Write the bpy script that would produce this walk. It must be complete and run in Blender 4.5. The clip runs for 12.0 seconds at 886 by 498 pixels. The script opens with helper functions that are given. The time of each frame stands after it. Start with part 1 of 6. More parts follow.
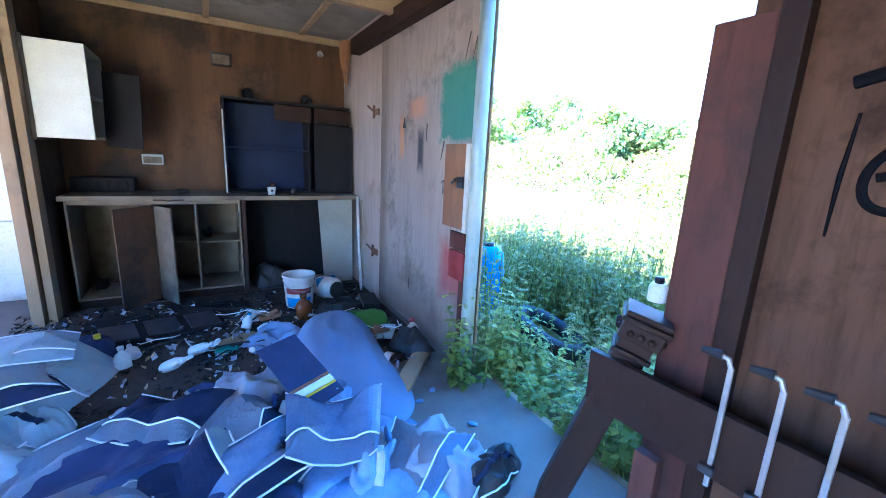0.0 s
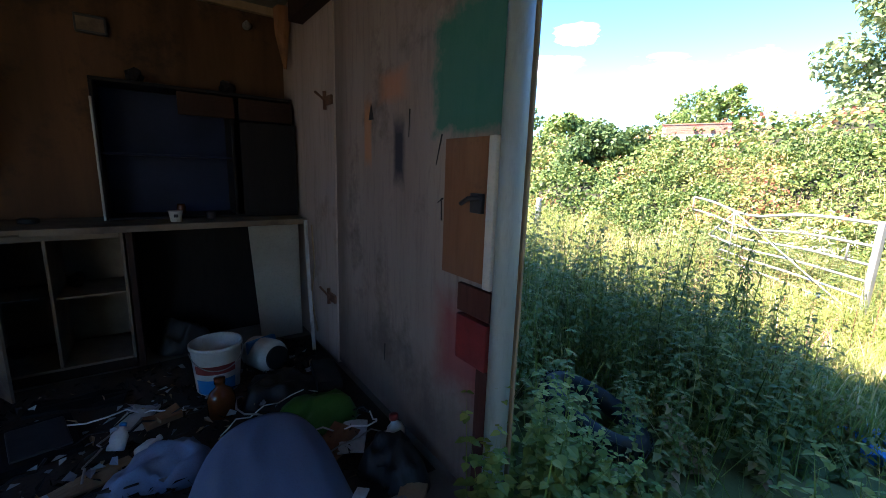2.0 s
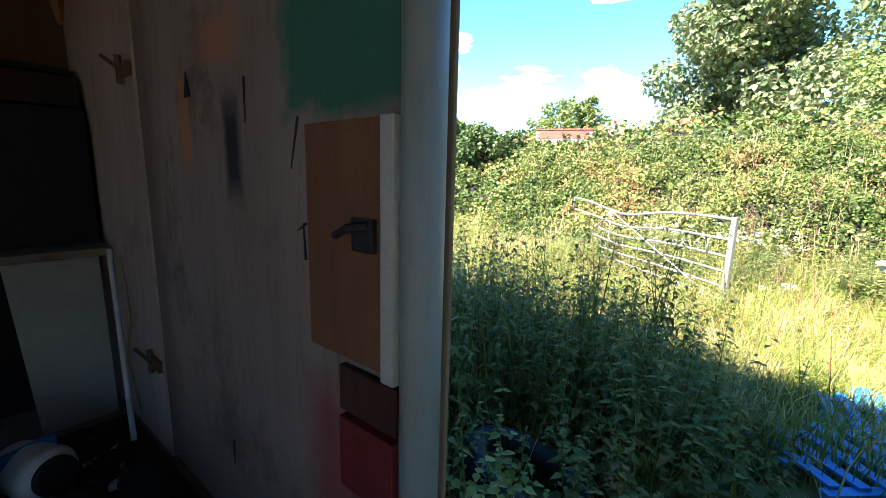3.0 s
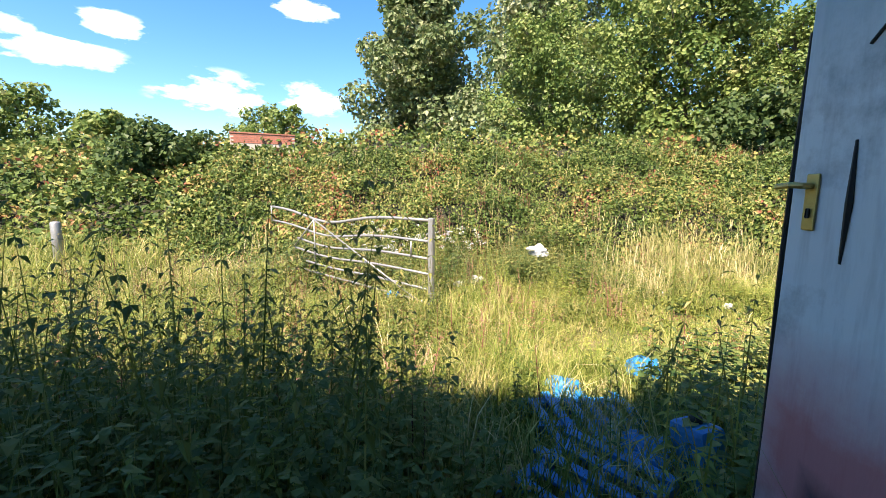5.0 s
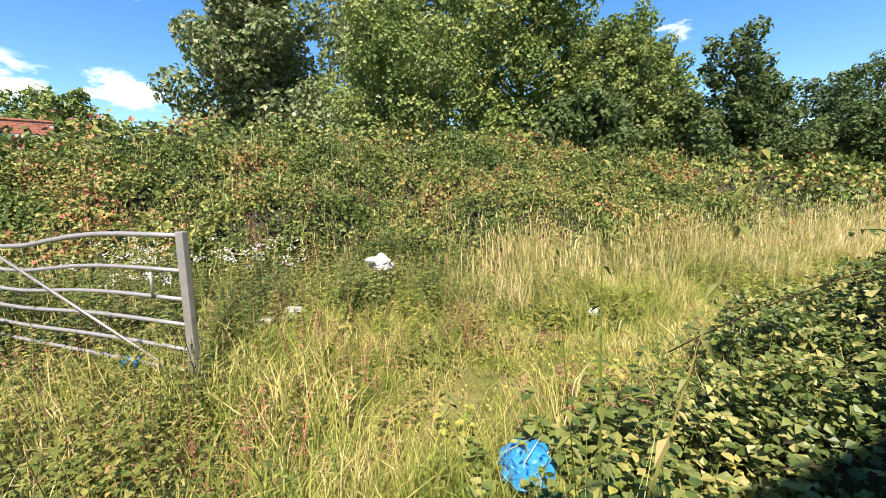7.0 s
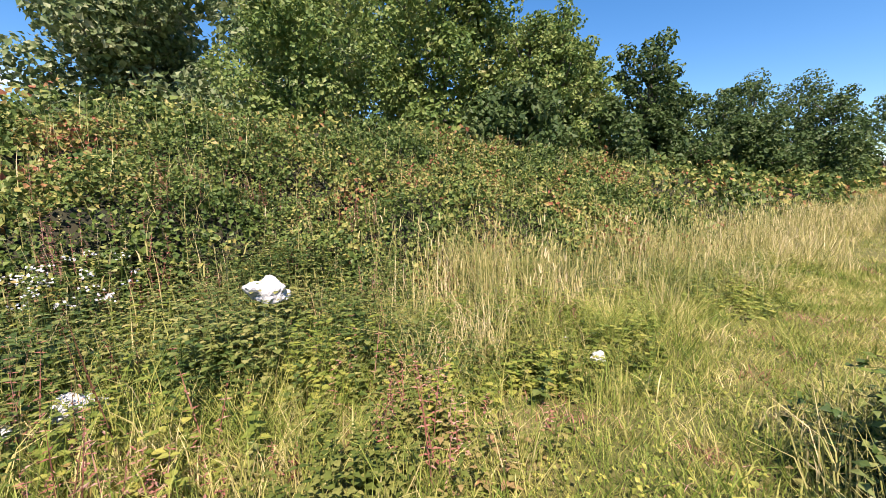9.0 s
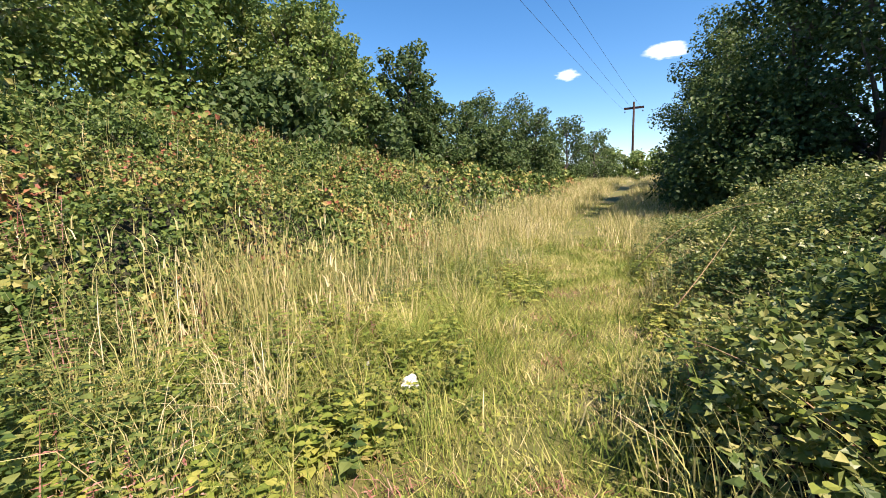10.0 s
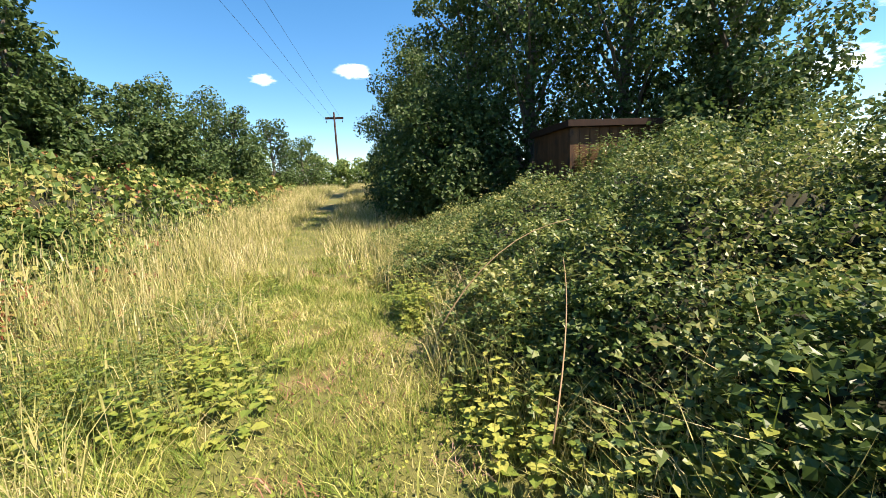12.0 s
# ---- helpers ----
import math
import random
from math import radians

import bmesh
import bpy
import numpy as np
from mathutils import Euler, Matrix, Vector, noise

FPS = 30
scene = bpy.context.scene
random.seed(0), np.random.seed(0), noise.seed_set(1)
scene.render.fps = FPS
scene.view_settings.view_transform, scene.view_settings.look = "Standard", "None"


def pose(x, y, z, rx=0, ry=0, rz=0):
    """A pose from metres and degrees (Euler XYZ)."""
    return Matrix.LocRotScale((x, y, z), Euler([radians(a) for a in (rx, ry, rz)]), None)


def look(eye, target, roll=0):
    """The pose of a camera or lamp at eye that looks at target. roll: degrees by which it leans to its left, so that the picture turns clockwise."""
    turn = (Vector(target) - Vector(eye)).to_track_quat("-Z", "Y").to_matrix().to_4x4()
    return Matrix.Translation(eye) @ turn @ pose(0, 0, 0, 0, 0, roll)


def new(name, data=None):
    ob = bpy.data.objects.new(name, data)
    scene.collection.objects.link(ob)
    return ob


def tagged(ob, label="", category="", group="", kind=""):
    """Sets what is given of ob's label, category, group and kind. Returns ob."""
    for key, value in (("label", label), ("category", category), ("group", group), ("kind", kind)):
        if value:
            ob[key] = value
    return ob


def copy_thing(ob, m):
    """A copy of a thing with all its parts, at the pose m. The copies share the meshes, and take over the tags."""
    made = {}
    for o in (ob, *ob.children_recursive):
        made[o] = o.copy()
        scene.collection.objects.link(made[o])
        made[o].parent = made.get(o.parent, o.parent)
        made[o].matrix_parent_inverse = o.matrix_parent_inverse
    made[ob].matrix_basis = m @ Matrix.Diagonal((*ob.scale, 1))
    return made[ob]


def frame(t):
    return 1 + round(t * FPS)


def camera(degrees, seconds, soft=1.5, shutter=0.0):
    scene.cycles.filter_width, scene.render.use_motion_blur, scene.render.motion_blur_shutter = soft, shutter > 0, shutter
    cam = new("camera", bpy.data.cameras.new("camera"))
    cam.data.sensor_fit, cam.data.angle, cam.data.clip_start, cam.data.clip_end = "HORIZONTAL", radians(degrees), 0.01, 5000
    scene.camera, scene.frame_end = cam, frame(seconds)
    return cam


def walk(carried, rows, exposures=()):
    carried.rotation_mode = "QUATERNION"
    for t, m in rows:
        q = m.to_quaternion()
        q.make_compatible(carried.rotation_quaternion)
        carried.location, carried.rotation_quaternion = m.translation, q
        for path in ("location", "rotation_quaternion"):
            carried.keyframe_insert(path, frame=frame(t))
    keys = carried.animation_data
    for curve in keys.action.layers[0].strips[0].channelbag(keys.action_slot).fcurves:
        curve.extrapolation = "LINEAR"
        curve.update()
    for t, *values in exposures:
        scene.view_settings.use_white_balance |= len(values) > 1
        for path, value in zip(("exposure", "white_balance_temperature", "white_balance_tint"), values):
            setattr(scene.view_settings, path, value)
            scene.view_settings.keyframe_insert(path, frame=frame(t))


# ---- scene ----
cam = camera(95.0, 12.0, soft=0.9)
ROWS = [
    (0.0, 0.043, 0.037, 1.346, -29.73, -12.52, -2.75),
    (0.5, 0.134, 0.239, 1.362, -26.37, -12.02, -2.65),
    (1.0, 0.207, 0.535, 1.330, -26.79, -11.80, -2.34),
    (1.5, 0.286, 0.806, 1.356, -30.98, -11.38, -2.13),
    (2.0, 0.445, 1.057, 1.320, -35.54, -10.95, -1.85),
    (2.5, 0.625, 1.288, 1.327, -41.22, -10.44, -1.48),
    (3.0, 0.847, 1.523, 1.332, -51.17, -10.20, -1.46),
    (3.5, 1.077, 1.616, 1.298, -61.61, -9.28, -1.17),
    (3.7, 1.175, 1.629, 1.299, -64.20, -8.97, -0.87),
    (5.3, 2.253, 1.642, 1.213, -93.79, -7.75, -0.26),
    (5.5, 2.370, 1.604, 1.196, -95.88, -7.65, 0.00),
    (6.0, 2.692, 1.440, 1.157, -102.40, -7.83, 0.35),
    (6.5, 3.088, 1.232, 1.165, -107.76, -7.70, 0.64),
    (6.7, 3.281, 1.130, 1.168, -108.28, -7.78, 0.92),
    (8.3, 4.919, 0.661, 1.119, -112.50, -7.13, 0.16),
    (8.5, 5.072, 0.612, 1.124, -113.19, -6.94, 0.13),
    (9.0, 5.379, 0.486, 1.029, -120.58, -7.41, 0.44),
    (9.5, 5.647, 0.258, 0.984, -135.50, -7.63, 0.96),
    (10.0, 5.985, -0.043, 0.988, -151.46, -7.96, 1.88),
    (10.5, 6.251, -0.411, 0.952, -164.34, -8.38, 2.65),
    (11.0, 6.366, -0.950, 0.931, -175.33, -8.78, 2.77),
    (11.5, 6.437, -1.564, 1.013, -182.57, -8.63, 2.90),
    (12.0, 6.534, -2.145, 1.055, -190.49, -8.59, 2.91),
]
EXPOSURES = [(0.0, 6.15, 5150, 23), (0.5, 5.5, 5300, 24), (1.0, 4.65, 5450, 25), (1.5, 3.7, 5900, 24), (2.0, 3.3, 6200, 23), (3.0, 2.9, 6350, 20), (3.7, 2.55, 6500, 19), (5.3, 1.75, 6950, 19), (6.5, 1.6, 6900, 20), (8.5, 1.25, 6600, 21), (9.6, 1.33, 6750, 22), (11.0, 1.48, 6950, 13), (12.0, 1.55, 7050, 13)]
walk(cam, [(t, pose(x, y, z, 90 + pitch, roll, yaw)) for t, x, y, z, yaw, pitch, roll in ROWS], EXPOSURES)

# ---- sky and sun ----
TO_SUN = Vector((-0.55, 0.235, 0.80)).normalized()
SUN_UP = math.asin(TO_SUN.z)
world = bpy.data.worlds.new("sky")
scene.world = world
world.use_nodes = True
wt = world.node_tree
wt.nodes.clear()


def wnode(kind, **sets):
    n = wt.nodes.new(kind)
    for key, value in sets.items():
        n.inputs[key].default_value = value
    return n


sky = wt.nodes.new("ShaderNodeTexSky")
sky.sky_type = "NISHITA"
sky.sun_disc = False
sky.sun_elevation = SUN_UP
sky.sun_rotation = math.atan2(TO_SUN.x, TO_SUN.y)
sky.air_density, sky.dust_density, sky.ozone_density = 1.0, 0.1, 3.0
coord = wt.nodes.new("ShaderNodeTexCoord")
# wisps of fair-weather cloud: flat puffs round a few bearings, broken by noise
stretch = wt.nodes.new("ShaderNodeMapping")
stretch.inputs["Scale"].default_value = (5, 5, 15)
puff = wnode("ShaderNodeTexNoise", Scale=1.7, Detail=7.0, Roughness=0.6)
wt.links.new(coord.outputs["Generated"], stretch.inputs["Vector"])
wt.links.new(stretch.outputs["Vector"], puff.inputs["Vector"])
CLOUDS = [((0.886, 0.294, 0.372), 0.09), ((0.716, 0.66, 0.225), 0.11), ((0.655, 0.71, 0.259), 0.09), ((0.753, 0.596, 0.285), 0.07), ((0.932, 0.303, 0.20), 0.10), ((0.84, 0.47, 0.19), 0.13),
          ((0.644, -0.704, 0.301), 0.08), ((0.004, -0.964, 0.265), 0.055), ((0.2, -0.949, 0.245), 0.04), ((-0.82, -0.506, 0.268), 0.11), ((-0.796, -0.58, 0.17), 0.09),
          ((-0.4, 0.7, 0.6), 0.3), ((-0.2, -0.5, 0.8), 0.2)]
total = None
for way, size in CLOUDS:
    way = Vector(way).normalized()
    gap = wt.nodes.new("ShaderNodeVectorMath")
    gap.operation = "SUBTRACT"
    wt.links.new(coord.outputs["Generated"], gap.inputs[0])
    gap.inputs[1].default_value = way
    flat = wt.nodes.new("ShaderNodeVectorMath")
    flat.operation = "MULTIPLY"
    flat.inputs[1].default_value = (1, 1, 2.4)
    wt.links.new(gap.outputs[0], flat.inputs[0])
    far = wt.nodes.new("ShaderNodeVectorMath")
    far.operation = "LENGTH"
    wt.links.new(flat.outputs[0], far.inputs[0])
    near = wnode("ShaderNodeMapRange")
    near.inputs["From Min"].default_value, near.inputs["From Max"].default_value = size, size * 0.15
    wt.links.new(far.outputs["Value"], near.inputs["Value"])
    if total is None:
        total = near.outputs["Result"]
    else:
        most = wt.nodes.new("ShaderNodeMath")
        most.operation = "MAXIMUM"
        wt.links.new(total, most.inputs[0])
        wt.links.new(near.outputs["Result"], most.inputs[1])
        total = most.outputs[0]
broken = wt.nodes.new("ShaderNodeMath")
broken.operation = "MULTIPLY_ADD"
wt.links.new(puff.outputs["Fac"], broken.inputs[0])
broken.inputs[1].default_value = 3.4
wt.links.new(total, broken.inputs[2])
inside = wt.nodes.new("ShaderNodeMath")
inside.operation = "MULTIPLY"
inside.use_clamp = True
inside.inputs[1].default_value = 3.0
wt.links.new(total, inside.inputs[0])
edge = wnode("ShaderNodeMapRange")
edge.inputs["From Min"].default_value, edge.inputs["From Max"].default_value = 2.05, 2.75
wt.links.new(broken.outputs[0], edge.inputs["Value"])
blend = wt.nodes.new("ShaderNodeMix")
blend.data_type = "RGBA"
blend.inputs["B"].default_value = (9.5, 9.8, 10.5, 1)
veil = wt.nodes.new("ShaderNodeMath")
veil.operation = "MULTIPLY"
wt.links.new(edge.outputs["Result"], veil.inputs[0])
wt.links.new(inside.outputs[0], veil.inputs[1])
wt.links.new(veil.outputs[0], blend.inputs["Factor"])
deep = wnode("ShaderNodeHueSaturation", Saturation=1.30, Hue=0.497)
wt.links.new(sky.outputs["Color"], deep.inputs["Color"])
wt.links.new(deep.outputs["Color"], blend.inputs["A"])
back = wnode("ShaderNodeBackground", Strength=0.085)
wt.links.new(blend.outputs["Result"], back.inputs["Color"])
wout = wt.nodes.new("ShaderNodeOutputWorld")
wt.links.new(back.outputs[0], wout.inputs["Surface"])

sun = new("sun", bpy.data.lights.new("sun", "SUN"))
sun.data.energy, sun.data.angle, sun.data.color = 5.0, radians(0.6), (1.0, 0.90, 0.74)
sun.matrix_world = look((0, 0, 40), Vector((0, 0, 40)) - TO_SUN)


# ---- materials ----
def shader(name):
    mat = bpy.data.materials.new(name)
    mat.use_nodes = True
    return mat, mat.node_tree, mat.node_tree.nodes["Principled BSDF"]


def node(nt, kind, links=(), **sets):
    n = nt.nodes.new(kind)
    for key, value in sets.items():
        n.inputs[key].default_value = value
    for slot, source in links:
        nt.links.new(source, n.inputs[slot])
    return n


def mixed(nt, fac, a, b):
    m = nt.nodes.new("ShaderNodeMix")
    m.data_type = "RGBA"
    for slot, v in (("Factor", fac), ("A", a), ("B", b)):
        if isinstance(v, (tuple, float, int)):
            m.inputs[slot].default_value = (*v, 1) if isinstance(v, tuple) else v
        else:
            nt.links.new(v, m.inputs[slot])
    return m.outputs["Result"]


def ramp(nt, source, lo, hi):
    m = node(nt, "ShaderNodeMapRange", [("Value", source)])
    m.inputs["From Min"].default_value, m.inputs["From Max"].default_value = lo, hi
    return m.outputs["Result"]


def math2(nt, op, a, b):
    m = nt.nodes.new("ShaderNodeMath")
    m.operation = op
    for i, v in enumerate((a, b)):
        if isinstance(v, (float, int)):
            m.inputs[i].default_value = v
        else:
            nt.links.new(v, m.inputs[i])
    return m.outputs[0]


def surface(name, base, second, rough=0.7, metal=0.0, scale=6.0, grain=60.0, stretchy=(1, 1, 1), bump=0.25, stain=None, stain_at=0.55, spec=0.4):
    """A worn surface: two tones by a coarse noise, grain by a fine one, stains with shapes of their own."""
    mat, nt, bsdf = shader(name)
    tc = nt.nodes.new("ShaderNodeTexCoord")
    mp = node(nt, "ShaderNodeMapping", [("Vector", tc.outputs["Object"])], Scale=stretchy)
    big = node(nt, "ShaderNodeTexNoise", [("Vector", mp.outputs[0])], Scale=scale, Detail=5.0, Roughness=0.6)
    fine = node(nt, "ShaderNodeTexNoise", [("Vector", mp.outputs[0])], Scale=grain, Detail=4.0, Roughness=0.7)
    tone = mixed(nt, ramp(nt, big.outputs["Fac"], 0.3, 0.7), base, second)
    dark = tuple(0.62 * c for c in base)
    tone = mixed(nt, math2(nt, "MULTIPLY", ramp(nt, fine.outputs["Fac"], 0.5, 0.75), 0.6), tone, dark)
    if stain:
        blot = node(nt, "ShaderNodeTexNoise", [("Vector", tc.outputs["Object"])], Scale=scale * 0.45, Detail=8.0, Roughness=0.7)
        tone = mixed(nt, math2(nt, "MULTIPLY", ramp(nt, blot.outputs["Fac"], stain_at, stain_at + 0.12), 0.8), tone, stain)
    nt.links.new(tone, bsdf.inputs["Base Color"])
    rg = ramp(nt, big.outputs["Fac"], 0.2, 0.8)
    nt.links.new(math2(nt, "ADD", math2(nt, "MULTIPLY", rg, 0.18), rough - 0.09), bsdf.inputs["Roughness"])
    bsdf.inputs["Metallic"].default_value = metal
    bsdf.inputs["Specular IOR Level"].default_value = spec
    bm = node(nt, "ShaderNodeBump", [("Height", fine.outputs["Fac"])], Strength=bump, Distance=0.004)
    nt.links.new(bm.outputs[0], bsdf.inputs["Normal"])
    return mat


def foliage(name, tones, through_light=0.35, rough=0.5, patch=0.9, spec=0.22):
    """Leaves: each leaf takes its tone from a row of tones, patches of the plant lean to one or other end."""
    mat, nt, bsdf = shader(name)
    geo = nt.nodes.new("ShaderNodeNewGeometry")
    tc = nt.nodes.new("ShaderNodeTexCoord")
    patchy = node(nt, "ShaderNodeTexNoise", [("Vector", tc.outputs["Object"])], Scale=patch, Detail=3.0)
    pick = math2(nt, "ADD", math2(nt, "MULTIPLY", geo.outputs["Random Per Island"], 0.55), math2(nt, "MULTIPLY", ramp(nt, patchy.outputs["Fac"], 0.34, 0.66), 0.45))
    cr = nt.nodes.new("ShaderNodeValToRGB")
    nt.links.new(pick, cr.inputs["Fac"])
    while len(cr.color_ramp.elements) < len(tones):
        cr.color_ramp.elements.new(0.5)
    for i, (at, col) in enumerate(tones):
        cr.color_ramp.elements[i].position = at
        cr.color_ramp.elements[i].color = (*col, 1)
    nt.links.new(cr.outputs["Color"], bsdf.inputs["Base Color"])
    bsdf.inputs["Roughness"].default_value = rough
    bsdf.inputs["Specular IOR Level"].default_value = spec
    glow = node(nt, "ShaderNodeBsdfTranslucent", [("Color", cr.outputs["Color"])])
    mx = nt.nodes.new("ShaderNodeMixShader")
    mx.inputs[0].default_value = through_light
    nt.links.new(bsdf.outputs[0], mx.inputs[1])
    nt.links.new(glow.outputs[0], mx.inputs[2])
    nt.links.new(mx.outputs[0], nt.nodes["Material Output"].inputs["Surface"])
    return mat


M_SOIL = surface("soil_and_litter", (0.075, 0.085, 0.020), (0.125, 0.110, 0.032), 0.95, scale=1.3, grain=40, bump=0.6, stain=(0.30, 0.22, 0.12), stain_at=0.56)
M_CONCRETE = surface("dusty_concrete", (0.185, 0.155, 0.132), (0.125, 0.103, 0.088), 0.9, scale=2.5, grain=50, stain=(0.09, 0.075, 0.06), stain_at=0.54)
M_DIRT = surface("dirt_floor", (0.035, 0.026, 0.021), (0.075, 0.056, 0.045), 0.95, scale=3, grain=45, bump=0.7, spec=0.2)
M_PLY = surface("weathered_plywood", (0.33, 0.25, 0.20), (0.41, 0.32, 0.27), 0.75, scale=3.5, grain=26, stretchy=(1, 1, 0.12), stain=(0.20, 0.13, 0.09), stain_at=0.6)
# dark brown plywood with darker random blotches
M_PLY_DARK = surface("blotched_brown_plywood", (0.13, 0.062, 0.030), (0.056, 0.028, 0.015), 0.75, scale=4.0, grain=24, stretchy=(1, 1, 0.15), stain=(0.022, 0.017, 0.015), stain_at=0.50, spec=0.25)
# extra dark brown: the dimness of the inside is put into this tone
M_PLY_BROWN = surface("darkened_brown_plywood", (0.062, 0.027, 0.015), (0.110, 0.056, 0.034), 0.85, scale=4.5, grain=26, stretchy=(1, 1, 0.12), stain=(0.026, 0.012, 0.008), stain_at=0.50, spec=0.12)
M_TIMBER = surface("old_sawn_timber", (0.36, 0.25, 0.14), (0.25, 0.16, 0.09), 0.75, scale=3, grain=45, stretchy=(1, 1, 0.1), stain=(0.12, 0.08, 0.05))
M_TIMBER_DARK = surface("dark_stained_timber", (0.019, 0.008, 0.005), (0.036, 0.017, 0.011), 0.66, scale=4, grain=50, stretchy=(1, 1, 0.15), spec=0.2)
M_CEILING = surface("damp_ceiling_board", (0.24, 0.225, 0.19), (0.15, 0.13, 0.105), 0.85, scale=3.0, grain=30, stain=(0.09, 0.07, 0.05), stain_at=0.55)
M_WHITE_BOARD = surface("white_painted_board", (0.78, 0.77, 0.72), (0.70, 0.67, 0.60), 0.6, scale=2, grain=40, stain=(0.45, 0.40, 0.33), stain_at=0.62)
M_WHITE = surface("white_laminate", (0.62, 0.60, 0.52), (0.52, 0.50, 0.42), 0.35, scale=4, grain=70, bump=0.05, stain=(0.40, 0.36, 0.26), stain_at=0.66)
M_CHIP = surface("chipboard_carcass", (0.21, 0.16, 0.11), (0.12, 0.09, 0.065), 0.75, scale=5, grain=120, stain=(0.07, 0.05, 0.04), stain_at=0.54, spec=0.2)
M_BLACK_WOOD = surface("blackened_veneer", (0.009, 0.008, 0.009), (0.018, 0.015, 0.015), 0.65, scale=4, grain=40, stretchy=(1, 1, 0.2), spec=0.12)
M_BLUE_BACK = surface("slate_blue_panel", (0.014, 0.022, 0.058), (0.008, 0.012, 0.03), 0.6, scale=3, grain=40, spec=0.2)
M_METAL = surface("galvanised_steel", (0.36, 0.36, 0.355), (0.26, 0.26, 0.25), 0.45, metal=0.55, scale=7, grain=50, bump=0.1, stain=(0.28, 0.2, 0.13), stain_at=0.63)
M_RUST = surface("rusty_iron", (0.10, 0.05, 0.03), (0.17, 0.08, 0.045), 0.8, scale=20, grain=90, metal=0.2)
M_POST = surface("grey_green_painted_post", (0.36, 0.40, 0.36), (0.29, 0.32, 0.27), 0.4, scale=3, grain=40, stretchy=(1, 1, 0.2), stain=(0.2, 0.17, 0.12), stain_at=0.6)
M_BARK = surface("bark", (0.10, 0.085, 0.07), (0.16, 0.14, 0.12), 0.9, scale=6, grain=30, stretchy=(1, 1, 0.25), bump=0.8)
M_BRICK = surface("red_brick", (0.36, 0.14, 0.09), (0.28, 0.11, 0.08), 0.85, scale=9, grain=60)
M_MORTAR = surface("lime_mortar", (0.42, 0.38, 0.33), (0.34, 0.30, 0.26), 0.9, scale=9, grain=60)

F_BANK = foliage("bramble_leaves_on_bank", [(0.0, (0.026, 0.050, 0.012)), (0.34, (0.062, 0.105, 0.024)), (0.58, (0.14, 0.19, 0.045)), (0.76, (0.31, 0.29, 0.090)), (0.88, (0.27, 0.10, 0.058))], 0.24, patch=0.55)
F_BRAMBLE = foliage("bramble_leaves", [(0.0, (0.026, 0.058, 0.014)), (0.36, (0.078, 0.128, 0.034)), (0.65, (0.19, 0.225, 0.065)), (0.92, (0.40, 0.37, 0.14))], 0.36, rough=0.42, spec=0.35, patch=1.4)
F_LIME = foliage("young_bramble_leaves", [(0.0, (0.060, 0.100, 0.022)), (0.45, (0.18, 0.235, 0.045)), (0.92, (0.43, 0.41, 0.10))], 0.38)
F_WEED = foliage("nettle_leaves", [(0.0, (0.050, 0.088, 0.020)), (0.45, (0.14, 0.175, 0.040)), (0.75, (0.27, 0.27, 0.085)), (0.93, (0.36, 0.23, 0.12))], 0.38)
F_GRASS = foliage("green_grass", [(0.0, (0.050, 0.095, 0.016)), (0.36, (0.17, 0.235, 0.042)), (0.70, (0.41, 0.39, 0.12)), (0.97, (0.74, 0.61, 0.35))], 0.28, patch=2.2, rough=0.6)
F_ROSE = foliage("faded_pink_seed_heads", [(0.0, (0.16, 0.06, 0.045)), (0.5, (0.34, 0.14, 0.11)), (0.95, (0.52, 0.34, 0.28))], 0.3)
F_DRY = foliage("dry_grass", [(0.0, (0.11, 0.145, 0.035)), (0.36, (0.29, 0.29, 0.095)), (0.68, (0.54, 0.46, 0.22)), (0.92, (0.80, 0.66, 0.43))], 0.24, patch=1.1, rough=0.6)
F_TREE = foliage("pale_tree_leaves", [(0.0, (0.055, 0.095, 0.035)), (0.45, (0.12, 0.17, 0.065)), (0.8, (0.28, 0.31, 0.17)), (1.0, (0.40, 0.40, 0.26))], 0.3, patch=0.35)
F_SYCAMORE = foliage("sycamore_leaves", [(0.0, (0.055, 0.110, 0.025)), (0.45, (0.13, 0.195, 0.05)), (0.8, (0.24, 0.29, 0.09)), (1.0, (0.38, 0.37, 0.17))], 0.35, patch=0.7)
F_DARKTREE = foliage("dark_tree_leaves", [(0.0, (0.030, 0.062, 0.020)), (0.6, (0.075, 0.120, 0.036)), (1.0, (0.16, 0.20, 0.08))], 0.35, patch=0.7)

# ---- ground ----
rng = np.random.default_rng(7)


def smooth(a, lo, hi):
    t = np.clip((a - lo) / (hi - lo), 0, 1)
    return t * t * (3 - 2 * t)


def foot(y):
    """Where the bank's foot runs, by y."""
    return 9.0 + 0.13 * np.clip(-5.0 - y, 0, 30) + 0.25 * np.clip(y - 2, 0, 12)


def ground(x, y):
    x, y = np.asarray(x, float), np.asarray(y, float)
    z = -0.10 - 0.25 * smooth(x, 2, 5.5)
    z = z + 2.1 * smooth(x, foot(y), foot(y) + 6.5) + 1.5 * smooth(x, foot(y) + 5, foot(y) + 13)
    z = z + 1.8 * smooth(-y, 13, 48)
    z = z + 0.05 * np.sin(1.7 * x + 0.6) * np.sin(1.3 * y) * smooth(x, 2.2, 4)
    return z


def sheet(name, xs, ys, height, mat):
    gx, gy = np.meshgrid(xs, ys, indexing="ij")
    v = np.stack([gx, gy, height(gx, gy)], -1).reshape(-1, 3)
    n, m = len(xs), len(ys)
    i = (np.arange(n - 1)[:, None] * m + np.arange(m - 1)[None]).ravel()
